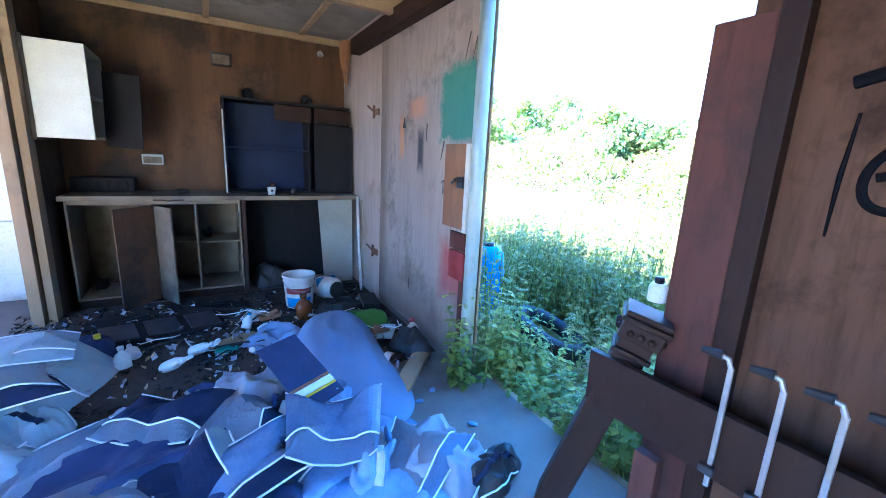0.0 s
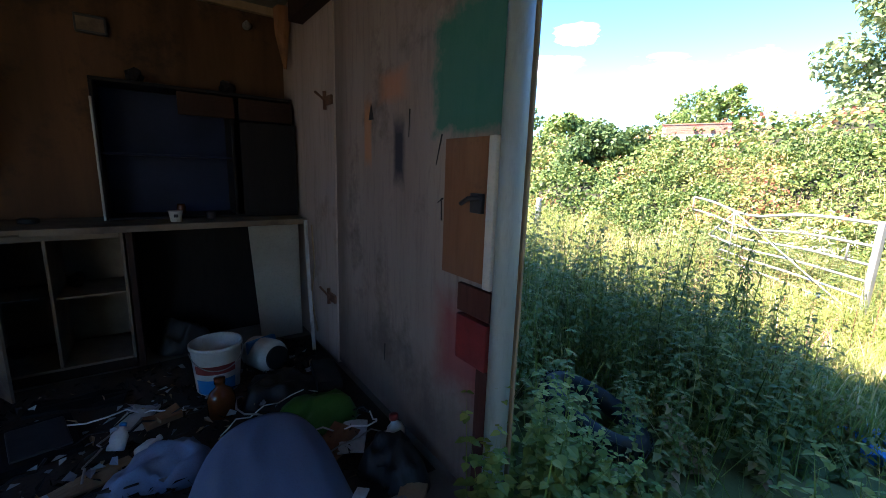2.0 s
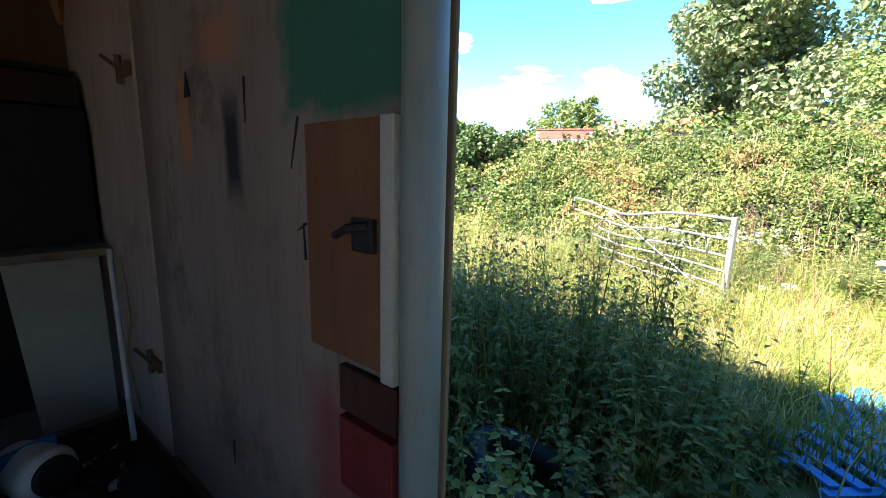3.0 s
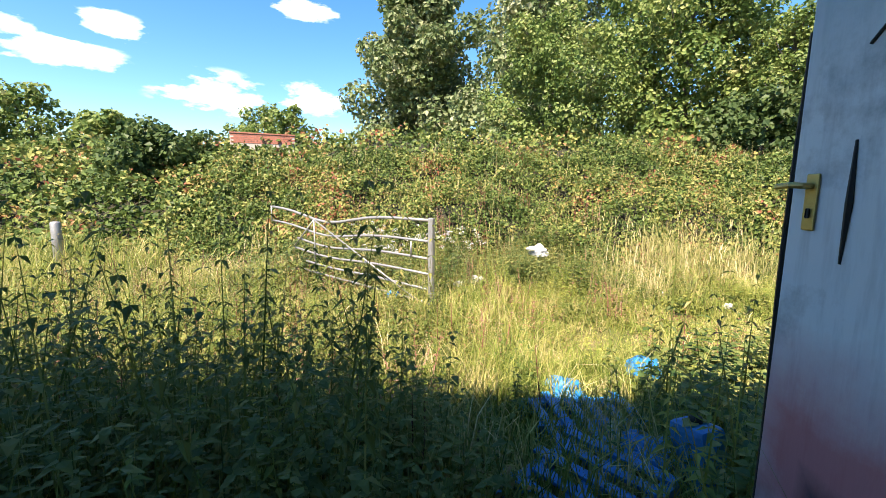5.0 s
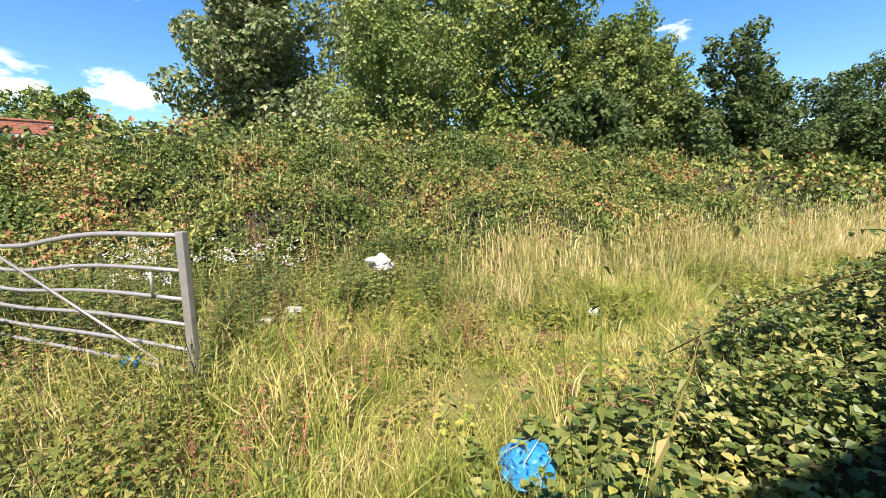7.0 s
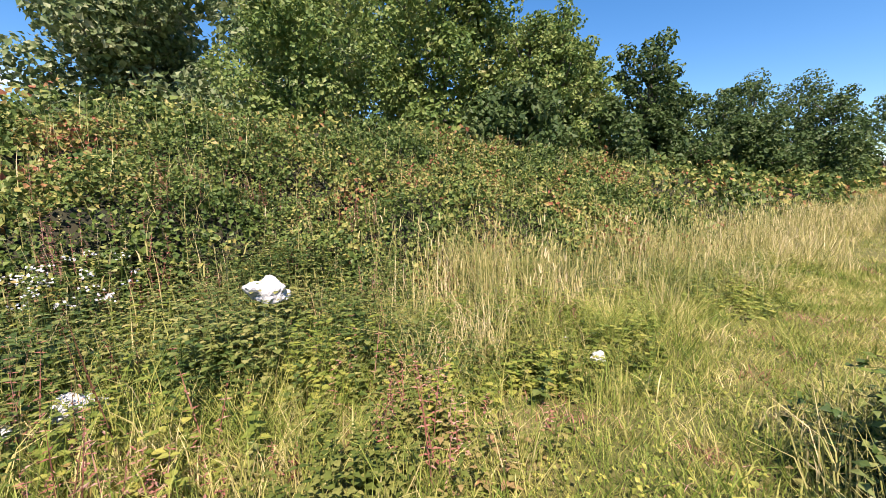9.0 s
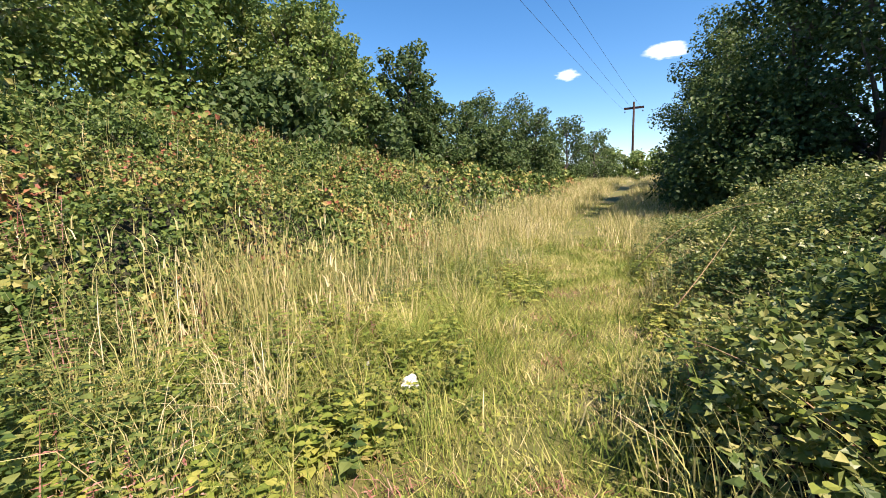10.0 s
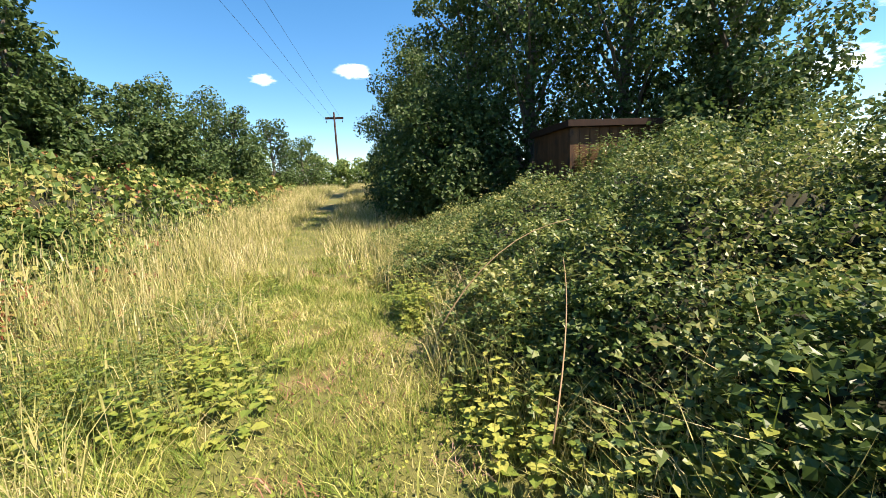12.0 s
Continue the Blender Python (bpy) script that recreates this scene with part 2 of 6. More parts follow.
    f = np.stack([i, i + m, i + m + 1, i, i + m + 1, i + 1], -1).reshape(-1, 3)
    return bulk(name, v, f, mat, True)


def bulk(name, v, tris, mat, soft=False):
    """One mesh out of arrays of points and triangles."""
    me = bpy.data.meshes.new(name)
    v, tris = np.asarray(v, np.float32), np.asarray(tris, np.int32)
    me.vertices.add(len(v))
    me.vertices.foreach_set("co", v.ravel())
    me.loops.add(tris.size)
    me.loops.foreach_set("vertex_index", tris.ravel())
    me.polygons.add(len(tris))
    me.polygons.foreach_set("loop_start", np.arange(0, tris.size, 3, dtype=np.int32))
    me.polygons.foreach_set("use_smooth", np.full(len(tris), soft))
    me.materials.append(mat)
    me.update(calc_edges=True)
    return new(name, me)


far_steps = np.geomspace(1, 900, 14)
tagged(sheet("ground", np.concatenate([-12 - far_steps[::-1], np.arange(-12, 40, 0.4), 40 + far_steps]),
             np.concatenate([-60 - far_steps[::-1], np.arange(-60, 30, 0.5), 30 + far_steps]), ground, M_SOIL),
       "rough earth ground with dry plant litter", "ground", kind="structure")


def boxes_mesh(bm, x0, y0, z0, x1, y1, z1, bevel=0.0):
    m = Matrix.LocRotScale(((x0 + x1) / 2, (y0 + y1) / 2, (z0 + z1) / 2), None, (abs(x1 - x0), abs(y1 - y0), abs(z1 - z0)))
    made = bmesh.ops.create_cube(bm, size=1, matrix=m)["verts"]
    if bevel:
        edges = list({e for v in made for e in v.link_edges})
        bmesh.ops.bevel(bm, geom=edges, offset=bevel, segments=2, affect="EDGES", profile=0.6)


def part(name, bm, mat, parent=None, label="", soft=False):
    """A bmesh as one mesh object, under a thing or a part."""
    me = bpy.data.meshes.new(name)
    bmesh.ops.recalc_face_normals(bm, faces=bm.faces)
    bm.to_mesh(me)
    bm.free()
    me.materials.append(mat)
    if soft:
        for p in me.polygons:
            p.use_smooth = True
    ob = new(name, me)
    if parent is not None:
        ob.parent = parent
    return tagged(ob, label)


def box(name, mat, x0, y0, z0, x1, y1, z1, parent=None, label="", bevel=0.004):
    bm = bmesh.new()
    boxes_mesh(bm, x0, y0, z0, x1, y1, z1, bevel)
    return part(name, bm, mat, parent, label)


def thing(name, m, label, category, group=""):
    ob = new(name)
    ob.matrix_world = m
    ob.empty_display_size = 0.1
    return tagged(ob, label, category, group)


def tube(bm, path, radii, sides=8, cap=True):
    """A tapered tube along a path of points."""
    path = [Vector(p) for p in path]
    rings = []
    side = None
    for i, p in enumerate(path):
        d = (path[min(i + 1, len(path) - 1)] - path[max(i - 1, 0)]).normalized()
        side = d.orthogonal() if side is None else (side - d * side.dot(d))
        side.normalize()
        up = d.cross(side)
        r = radii[i] if isinstance(radii, (list, tuple)) else radii
        rings.append([bm.verts.new(p + r * (math.cos(a) * side + math.sin(a) * up)) for a in (2 * math.pi * k / sides for k in range(sides))])
    for a, b in zip(rings, rings[1:]):
        for k in range(sides):
            bm.faces.new((a[k], a[(k + 1) % sides], b[(k + 1) % sides], b[k]))
    if cap:
        bm.faces.new(rings[0][::-1])
        bm.faces.new(rings[-1])


def lathe(bm, profile, sides=24, m=Matrix()):
    """A turned shape round z from (radius, height) pairs."""
    rings = []
    for r, z in profile:
        rings.append([bm.verts.new(m @ Vector((r * math.cos(a), r * math.sin(a), z))) for a in (2 * math.pi * k / sides for k in range(sides))])
    for a, b in zip(rings, rings[1:]):
        for k in range(sides):
            bm.faces.new((a[k], a[(k + 1) % sides], b[(k + 1) % sides], b[k]))
    if profile[0][0] > 1e-4:
        bm.faces.new(rings[0][::-1])
    if profile[-1][0] > 1e-4:
        bm.faces.new(rings[-1])


# ---- the shed ----
WX, TOP = 1.40, 2.42      # inner face of the door wall, height of the wall plate
structure = dict(kind="structure")
tagged(box("floor", M_CONCRETE, -4.6, -1.2, -0.16, 1.52, 4.65, 0.0), "dusty grey concrete slab floor", "floor", **structure)
tagged(box("wall_back", M_PLY_DARK, -1.00, 4.65, -0.1, 1.52, 4.75, 2.75), "blotched dark brown plywood wall", "wall", **structure)
# unseen rear wall; its open bays are added and sized to light the inside
bm = bmesh.new()
boxes_mesh(bm, -4.6, -1.2, 2.2, 1.40, -1.1, 2.75)
boxes_mesh(bm, -4.6, -1.2, -0.1, -3.9, -1.1, 2.2)
boxes_mesh(bm, -1.5, -1.2, -0.1, -1.3, -1.1, 2.2)
boxes_mesh(bm, -0.50, -1.2, -0.1, 1.40, -1.1, 2.2)
tagged(part("wall_rear_light_bays", bm, M_PLY), "unseen plywood rear wall with two open bays added to let daylight in", "wall", **structure)
tagged(box("wall_front", M_PLY_BROWN, WX, -1.2, -0.1, WX + 0.10, 0.70, 2.75), "darkened brown plywood wall beside the doorway", "wall", **structure)
bm = bmesh.new()
boxes_mesh(bm, WX, 0.701, 2.36, WX + 0.10, 3.56, 2.75)
boxes_mesh(bm, WX, 3.56, -0.1, WX + 0.10, 4.65, 2.75)
# unseen infill up to the raised roof edge
boxes_mesh(bm, WX + 0.02, -1.2, 2.752, WX + 0.10, 4.65, 3.37)
tagged(part("wall_front_end", bm, M_PLY), "weathered plywood wall over and beyond the doorway", "wall", **structure)
bm = bmesh.new()
boxes_mesh(bm, -1.10, 4.06, -0.05, -1.00, 4.75, 2.75)
boxes_mesh(bm, -1.10, -1.1, 2.30, -1.00, 4.06, 2.75)
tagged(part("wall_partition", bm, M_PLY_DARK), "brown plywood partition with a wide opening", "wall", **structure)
bm = bmesh.new()
boxes_mesh(bm, -1.13, 3.88, 0.0, -1.06, 3.98, 2.30, 0.004)
boxes_mesh(bm, -1.045, 3.92, 0.0, -0.995, 4.055, 2.30, 0.004)
boxes_mesh(bm, -1.12, 3.985, 0.0, -1.05, 4.055, 1.25, 0.004)
tagged(part("door_frame_1", bm, M_TIMBER), "raw timber studs at the end of the partition", "frame", **structure)
bm = bmesh.new()
boxes_mesh(bm, -4.7, -1.2, -0.05, -4.6, 4.75, 2.75)
boxes_mesh(bm, -4.6, 4.66, -0.05, -1.10, 4.75, 2.75)
for k in range(4):
    boxes_mesh(bm, -4.6, 4.62, 0.05 + 0.64 * k, -1.105, 4.658, 0.05 + 0.64 * k + 0.625, 0.004)
tagged(part("wall_annex", bm, M_WHITE_BOARD), "white painted boards of the side room", "wall", **structure)

bm = bmesh.new()
boxes_mesh(bm, -0.995, -1.09, 2.50, 1.39, 4.64, 2.53)
tagged(part("ceiling", bm, M_CEILING), "stained pale ceiling boards", "ceiling", **structure)
bm = bmesh.new()
# unseen: a single pitch that rises to the door side, with its fascia; height and overhang set to lengthen the shade
# outside
rise = [bm.verts.new((x, y, z)) for y in (-1.4, 4.95) for x, z in ((-3.75, 2.76), (2.15, 3.44), (2.15, 3.50), (-3.75, 2.82))]
for f in ((0, 1, 2, 3), (4, 7, 6, 5), (0, 4, 5, 1), (1, 5, 6, 2), (2, 6, 7, 3), (3, 7, 4, 0)):
    bm.faces.new([rise[k] for k in f])
boxes_mesh(bm, 2.09, -1.35, 3.12, 2.12, 4.9, 3.43)
# far strip only: the gap before it is left to admit daylight
boxes_mesh(bm, -4.85, -1.4, 2.76, -4.58, 4.95, 2.82)
tagged(part("roof", bm, M_RUST), "unseen low-pitched shed roof with a fascia board, raised to shade the ground outside", "roof", **structure)
bm = bmesh.new()
for y in (0.62, 3.1):
    boxes_mesh(bm, -0.99, y - 0.035, 2.36, 1.39, y + 0.035, 2.499, 0.004)
for x in (-0.75, 0.13, 0.95):
    boxes_mesh(bm, x - 0.025, 0.66, 2.478, x + 0.025, 3.06, 2.499, 0.003)
    boxes_mesh(bm, x - 0.025, 3.14, 2.478, x + 0.025, 4.60, 2.499, 0.003)
boxes_mesh(bm, -0.99, 4.605, 2.44, 1.39, 4.648, 2.498, 0.004)
tagged(part("ceiling_trim", bm, M_TIMBER), "brown timber joists and cover strips", "trim", **structure)


# ---- plants ----
def blades(n, x, y, z, h, w, lean, bend=0.35, tiers=2):
    """Grass blades as arrays: each a strip that bends over and narrows to a tip."""
    a = rng.uniform(0, 2 * np.pi, n)
    b = rng.uniform(0, 2 * np.pi, n)
    side = np.stack([np.cos(a), np.sin(a), 0 * a], -1) * (w / 2)[:, None]
    over = np.stack([np.cos(b), np.sin(b), 0 * b], -1) * (h * lean)[:, None]
    root = np.stack([x, y, z], -1)
    up = np.array([0, 0, 1.0])
    if tiers == 1:
        v = np.stack([root - side, root + side, root + over + up * h[:, None]], 1)
        f = np.array([[0, 1, 2]])
    else:
        mid = root + over * bend + up * (0.58 * h)[:, None]
        v = np.stack([root - side, root + side, mid - 0.8 * side, mid + 0.8 * side, root + over + up * (h * (1 - 0.3 * lean))[:, None]], 1)
        f = np.array([[0, 1, 3], [0, 3, 2], [2, 3, 4]])
    k = v.shape[1]
    return v.reshape(-1, 3), (f[None] + (np.arange(n) * k)[:, None, None]).reshape(-1, 3)


LEAF_SMALL = (np.array([[0, 0, 0], [0.42, 0.42, 0.10], [0, 1, -0.12], [-0.42, 0.42, 0.10]]), np.array([[0, 1, 2], [0, 2, 3]]))
LEAF_BROAD = (np.array([[0, 0, 0], [0.38, 0.22, 0.07], [0.40, 0.55, 0.05], [0, 1.05, -0.16], [-0.40, 0.55, 0.05], [-0.38, 0.22, 0.07], [0, 0.5, -0.02]]),
              np.array([[0, 1, 6], [1, 2, 6], [2, 3, 6], [3, 4, 6], [4, 5, 6], [5, 0, 6]]))
LEAF_NETTLE = (np.array([[0, 0, 0], [0.33, 0.30, 0.06], [0, 1.05, -0.18], [-0.33, 0.30, 0.06], [0, 0.55, -0.01]]), np.array([[0, 1, 4], [1, 2, 4], [2, 3, 4], [3, 0, 4]]))
LEAF_LONG = (np.array([[0, 0, 0], [0.20, 0.3, 0.05], [0, 1, -0.22], [-0.20, 0.3, 0.05]]), np.array([[0, 1, 2], [0, 2, 3]]))


def leaves(places, facing, size, shape, tumble=0.6):
    """Leaves as arrays: at each place one leaf, its face turned to a normal with some tumble."""
    n = len(places)
    nz = facing + rng.normal(0, tumble, (n, 3))
    nz /= np.linalg.norm(nz, axis=1)[:, None] + 1e-9
    d = rng.normal(0, 1, (n, 3))
    ny = d - nz * (d * nz).sum(1)[:, None]
    ny /= np.linalg.norm(ny, axis=1)[:, None] + 1e-9
    nx = np.cross(ny, nz)
    t, f = shape
    v = places[:, None] + size[:, None, None] * (t[None, :, :1] * nx[:, None] + t[None, :, 1:2] * ny[:, None] + t[None, :, 2:] * nz[:, None])
    return v.reshape(-1, 3), (f[None] + (np.arange(n) * len(t))[:, None, None]).reshape(-1, 3)


def joined(*pairs):
    vs, fs, at = [], [], 0
    for v, f in pairs:
        vs.append(v)
        fs.append(f + at)
        at += len(v)
    return np.concatenate(vs), np.concatenate(fs)


def stuff(name, pair, mat, label, category):
    return tagged(bulk(name, pair[0], pair[1], mat), label, category, kind="stuff")


def lumps(x, y, s=1.0, seed=0.0):
    """Soft uneven heights, about 0 to 1."""
    q = np.sin(1.9 * s * x + 1.3 * np.sin(1.1 * s * y + seed)) + np.sin(1.6 * s * y + 1.7 * np.sin(0.8 * s * x - seed)) + 0.6 * np.sin(4.3 * s * x + 3.1 * s * y + seed) + 0.5 * np.sin(3.7 * s * y - 4.9 * s * x)
    return np.clip(0.5 + q / 5.2, 0, 1)


def path_x(y):
    """The middle of the trodden path, by y."""
    return 6.60 + 0.21 * np.clip(-5.0 - np.asarray(y, float), 0, 10)


def uniform(n, x0, x1, y0, y1):
    return rng.uniform(x0, x1, n), rng.uniform(y0, y1, n)


# mown-short grass of the path and the clearing
x1, y1 = uniform(150000, 4.6, 9.3, -9, 1.6)
x2, y2 = uniform(70000, 4.4, 11.5, -24, 2.6)
x, y = np.concatenate([x1, x2]), np.concatenate([y1, y2])
off = np.abs(x - path_x(y))
keep = (off < 2.4) & (x < foot(y) + 0.6) & (rng.random(len(x)) < 0.62 - 0.45 * smooth(off, 0.3, 0.8) + 1.2 * lumps(x, y, 4.4, 1) * lumps(x, y, 1.5, 9))
x, y, off = x[keep], y[keep], off[keep]
h = (0.03 + 0.075 * rng.random(len(x)) * (0.4 + lumps(x, y, 2.3, 2)) + 0.26 * smooth(off, 0.35, 1.3) * lumps(x, y, 1.3)) * rng.uniform(0.5, 1.5, len(x)) * (0.6 + 0.8 * lumps(x, y, 3.1, 6))
stuff("short_grass", blades(len(x), x, y, ground(x, y) - 0.01, h, rng.uniform(0.004, 0.010, len(x)) * (0.7 + 0.07 * np.hypot(x - 6, y)), rng.uniform(0.2, 1.3, len(x)), tiers=1), F_GRASS,
      "short sunlit green and straw-coloured grass of a trodden path", "grass")
x, y = uniform(52000, 3.3, 9.6, 0.7, 8.5)
keep = (x < foot(y) + 0.5) & (rng.random(len(x)) < 0.3 + 0.7 * lumps(x, y, 1.7, 3)) & (rng.random(len(x)) < 0.25 + smooth(np.abs(y - 1.55 + 0.29 * np.clip(x - 2, 0, 5)), 0.1, 0.7))
x, y = x[keep], y[keep]
h = rng.uniform(0.15, 0.62, len(x)) * (0.5 + 0.7 * lumps(x, y, 1.2, 8))
stuff("field_grass", blades(len(x), x, y, ground(x, y) - 0.01, h, rng.uniform(0.005, 0.011, len(x)), rng.uniform(0.1, 0.9, len(x))), F_GRASS,
      "rough green and straw grass round the old gate", "grass")

# tall dry grass along the foot of the bank and both sides of the path
def tall_field(n, x0, x1, y0, y1, rule):
    gx, gy = uniform(n, x0, x1, y0, y1)
    k = rng.random(n) < rule(gx, gy)
    return gx[k], gy[k]


def bank_grass(gx, gy):
    d = gx - foot(gy)
    return np.exp(-((d - 0.1) / 1.1) ** 2) * (0.35 + 0.65 * lumps(gx, gy, 0.9, 2)) * (gy < 0.2) * (1 - 0.92 * smooth(gy, -2.0, -0.9)) * (0.25 + 0.75 * smooth(d, -1.1, -0.3)) + 0.16 * np.exp(-((d - 0.4) / 0.8) ** 2) * lumps(gx, gy, 1.1) * (gy >= 0.2)


x, y = tall_field(90000, 7.3, 14, -22, 9, lambda a, b: bank_grass(a, b) * (0.08 + 1.1 * lumps(a, b, 3.6, 4) ** 2))
h = rng.uniform(0.22, 1.0, len(x)) * (0.55 + 0.6 * lumps(x, y, 1.2, 1)) * (0.45 + 0.55 * smooth(x - foot(y), -0.9, 0.2))
tall = blades(len(x), x, y, ground(x, y) - 0.02, h, rng.uniform(0.005, 0.011, len(x)) * (0.6 + 0.07 * np.hypot(x - 6, y)), rng.uniform(0.05, 0.95, len(x)))
hx, hy = tall_field(16000, 7.7, 14, -20, 6, bank_grass)
hh = rng.uniform(0.6, 1.15, len(hx)) * (0.5 + 0.5 * smooth(hx - foot(hy), -0.8, 0.2))
stalk = blades(len(hx), hx, hy, ground(hx, hy), hh, np.full(len(hx), 0.007), rng.uniform(0.05, 0.25, len(hx)))
tips = stalk[0].reshape(-1, 5, 3)[:, 4]
ears = blades(len(tips), tips[:, 0], tips[:, 1], tips[:, 2] - 0.07, np.full(len(tips), 0.13), np.full(len(tips), 0.014), rng.uniform(0.1, 0.5, len(tips)))
stuff("tall_dry_grass", joined(tall, stalk, ears), F_DRY, "tall straw-coloured grass with seed heads along a bank", "grass")
x, y = tall_field(60000, 3.0, 10.5, -48, 6.5, lambda a, b: 0.55 * np.exp(-((np.abs(a - path_x(b)) - 1.6) / 0.5) ** 2) * (b < -4.5) + 0.5 * smooth(a, 3.4, 4.6) * smooth(b, 0.9, 2.0) * (a < foot(b)) * lumps(a, b, 1.5))
h = rng.uniform(0.2, 0.7, len(x)) * (0.5 + 0.6 * lumps(x, y, 1.4, 5))
stuff("verge_grass", blades(len(x), x, y, ground(x, y) - 0.02, h, rng.uniform(0.006, 0.012, len(x)) * (0.6 + 0.06 * np.hypot(x - 6, y)), rng.uniform(0.1, 0.7, len(x))), F_DRY,
      "uneven yellow-green verge grass beside the path", "grass")

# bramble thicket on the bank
# stems and litter, coloured near-black so gaps between leaves look deeply shaded
M_SHADED_TANGLE = surface("shaded_stems_and_litter", (0.014, 0.017, 0.007), (0.028, 0.024, 0.011), 0.95, scale=4, grain=40, bump=0.8)
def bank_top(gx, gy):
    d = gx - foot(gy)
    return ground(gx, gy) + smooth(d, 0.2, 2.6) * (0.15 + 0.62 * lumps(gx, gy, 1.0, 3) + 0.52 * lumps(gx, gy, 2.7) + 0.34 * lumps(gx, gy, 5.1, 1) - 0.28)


x1, y1 = uniform(135000, 8.8, 15.5, -11, 9)
x2, y2 = uniform(100000, 8.8, 24, -50, 22)
far_ok = rng.random(len(x2)) < 0.45 + 0.5 * np.exp(-np.hypot(x2 - 8, y2 * 0.6) / 12)
x, y = np.concatenate([x1, x2[far_ok]]), np.concatenate([y1, y2[far_ok]])
keep = (x - foot(y) > 0.2) & (x - foot(y) < 12)
x, y = x[keep], y[keep]
e = 0.25
slope = np.stack([-(bank_top(x + e, y) - bank_top(x - e, y)) / (2 * e), -(bank_top(x, y + e) - bank_top(x, y - e)) / (2 * e), np.ones(len(x))], -1)
slope /= np.linalg.norm(slope, axis=1)[:, None]
z = bank_top(x, y) - rng.exponential(0.19, len(x)) + 0.09 + 0.10 * (rng.random(len(x)) < 0.12) * rng.random(len(x))
size = rng.uniform(0.028, 0.06, len(x)) * (1 + 0.085 * np.hypot(x - 7, y)) * np.where((y > -11) & (y < 9) & (x < 15.5), 1.05, 1.75) * (0.7 + 0.6 * lumps(x, y, 1.9, 5))
stuff("bramble_bank", leaves(np.stack([x, y, z], -1), slope, size, LEAF_SMALL, 0.95), F_BANK, "dense green bramble thicket with reddish tips covering a bank", "bramble")
# sheet below the bank's leaves; its colour carries the shade of the gaps
tagged(sheet("bramble_bank_gap_shade", np.arange(9.2, 25, 0.35), np.arange(-58, 22.5, 0.45), lambda a, b: bank_top(a, b) - 0.44, M_SHADED_TANGLE),
       "near-black tangle sheet, painted as shade under the bramble leaves", "bramble", kind="stuff")


# brambles on the other side of the path, against the shed
def thicket_top(gx, gy):
    """Height of the bramble mound above the ground."""
    d = 5.95 - 0.20 * smooth(gy, -2.6, -0.6) - gx + 0.22 * np.sin(2.1 * gy) + 0.16 * np.clip(-6 - gy, 0, 10)
    near_end = smooth(-gy, 0.1 + 0.1 * (5 - gx), 1.2 + 0.4 * smooth(gx, 4.8, 5.8))
    return (0.46 * smooth(d, 0.0, 0.6) + 0.54 * smooth(d, 0.2, 3.0)) * near_end * (0.62 + 0.92 * lumps(gx, gy, 1.6, 4) + 0.58 * lumps(gx, gy, 4.2)) * (1 - 0.5 * smooth(-gy, 7, 11))


x, y = uniform(225000, 1.7, 7.2, -13, 0.3)
hgt = thicket_top(x, y)
near = np.exp(-np.hypot(x - 6.4, (y + 3) * 0.7) / 3.5)
keep = (hgt > 0.06) & (rng.random(len(x)) < 0.22 + near)
x, y, hgt = x[keep], y[keep], hgt[keep]
slope = np.stack([-(thicket_top(x + e, y) - thicket_top(x - e, y)) / (2 * e), -(thicket_top(x, y + e) - thicket_top(x, y - e)) / (2 * e), np.ones(len(x))], -1)
slope /= np.linalg.norm(slope, axis=1)[:, None]
slope = 0.4 * slope + np.array([-0.15, 0.1, 0.8])
z = ground(x, y) + np.maximum(hgt - rng.exponential(0.16, len(x)) + 0.08, 0.03)
stuff("bramble_thicket", leaves(np.stack([x, y, z], -1), slope, rng.uniform(0.024, 0.056, len(x)), LEAF_SMALL, 0.9), F_BRAMBLE, "glossy dark green bramble thicket beside a grass path", "bramble")
# same near-black sheet for the shade within the thicket
tagged(sheet("bramble_thicket_gap_shade", np.arange(1.6, 7.3, 0.16), np.arange(-13, 0.3, 0.16), lambda a, b: ground(a, b) + thicket_top(a, b) * 0.8 - 0.12, M_SHADED_TANGLE),
       "near-black sheet, painted as shade inside the bramble thicket", "bramble", kind="stuff")


def sprays(n, places, reach, per, leaf, lean_to):
    """Arching bramble canes from given roots, each with leaves in threes along it."""
    a = rng.uniform(0, 2 * np.pi, n)
    out = np.stack([np.cos(a), np.sin(a), 0 * a], -1) * 0.8 + np.asarray(lean_to)
    length = reach * rng.uniform(0.45, 1.25, n)
    u = (np.arange(per) + 0.5)[None] / per * np.ones((n, 1))
    rise = rng.uniform(0.5, 1.0, n)
    pos = places[:, None] + out[:, None] * (length[:, None] * u)[..., None] + np.array([0, 0, 1.0]) * (length * rise)[:, None, None] * (u - 0.85 * u * u)[..., None]
    pos = np.repeat(pos.reshape(-1, 3), 3, axis=0)
    size = leaf * rng.uniform(0.6, 1.25, len(pos))
    pos = pos + rng.normal(0, 0.022, pos.shape)
    leafy = leaves(pos, np.tile([-0.1, 0.05, 1.0], (len(pos), 1)), size, LEAF_NETTLE, 0.45)
    root = np.concatenate([places, places + out * (0.5 * length)[:, None] + np.array([0, 0, 1.0]) * (0.29 * length * rise)[:, None]], 1).reshape(n, 2, 3)
    tip = places + out * length[:, None] + np.array([0, 0, 1.0]) * (0.15 * length * rise)[:, None]
    w = np.array([0, 0, 0.004])
    v = np.stack([root[:, 0] - w, root[:, 0] + w, root[:, 1] - w, root[:, 1] + w, tip], 1)
    f = np.array([[0, 1, 3], [0, 3, 2], [2, 3, 4]])
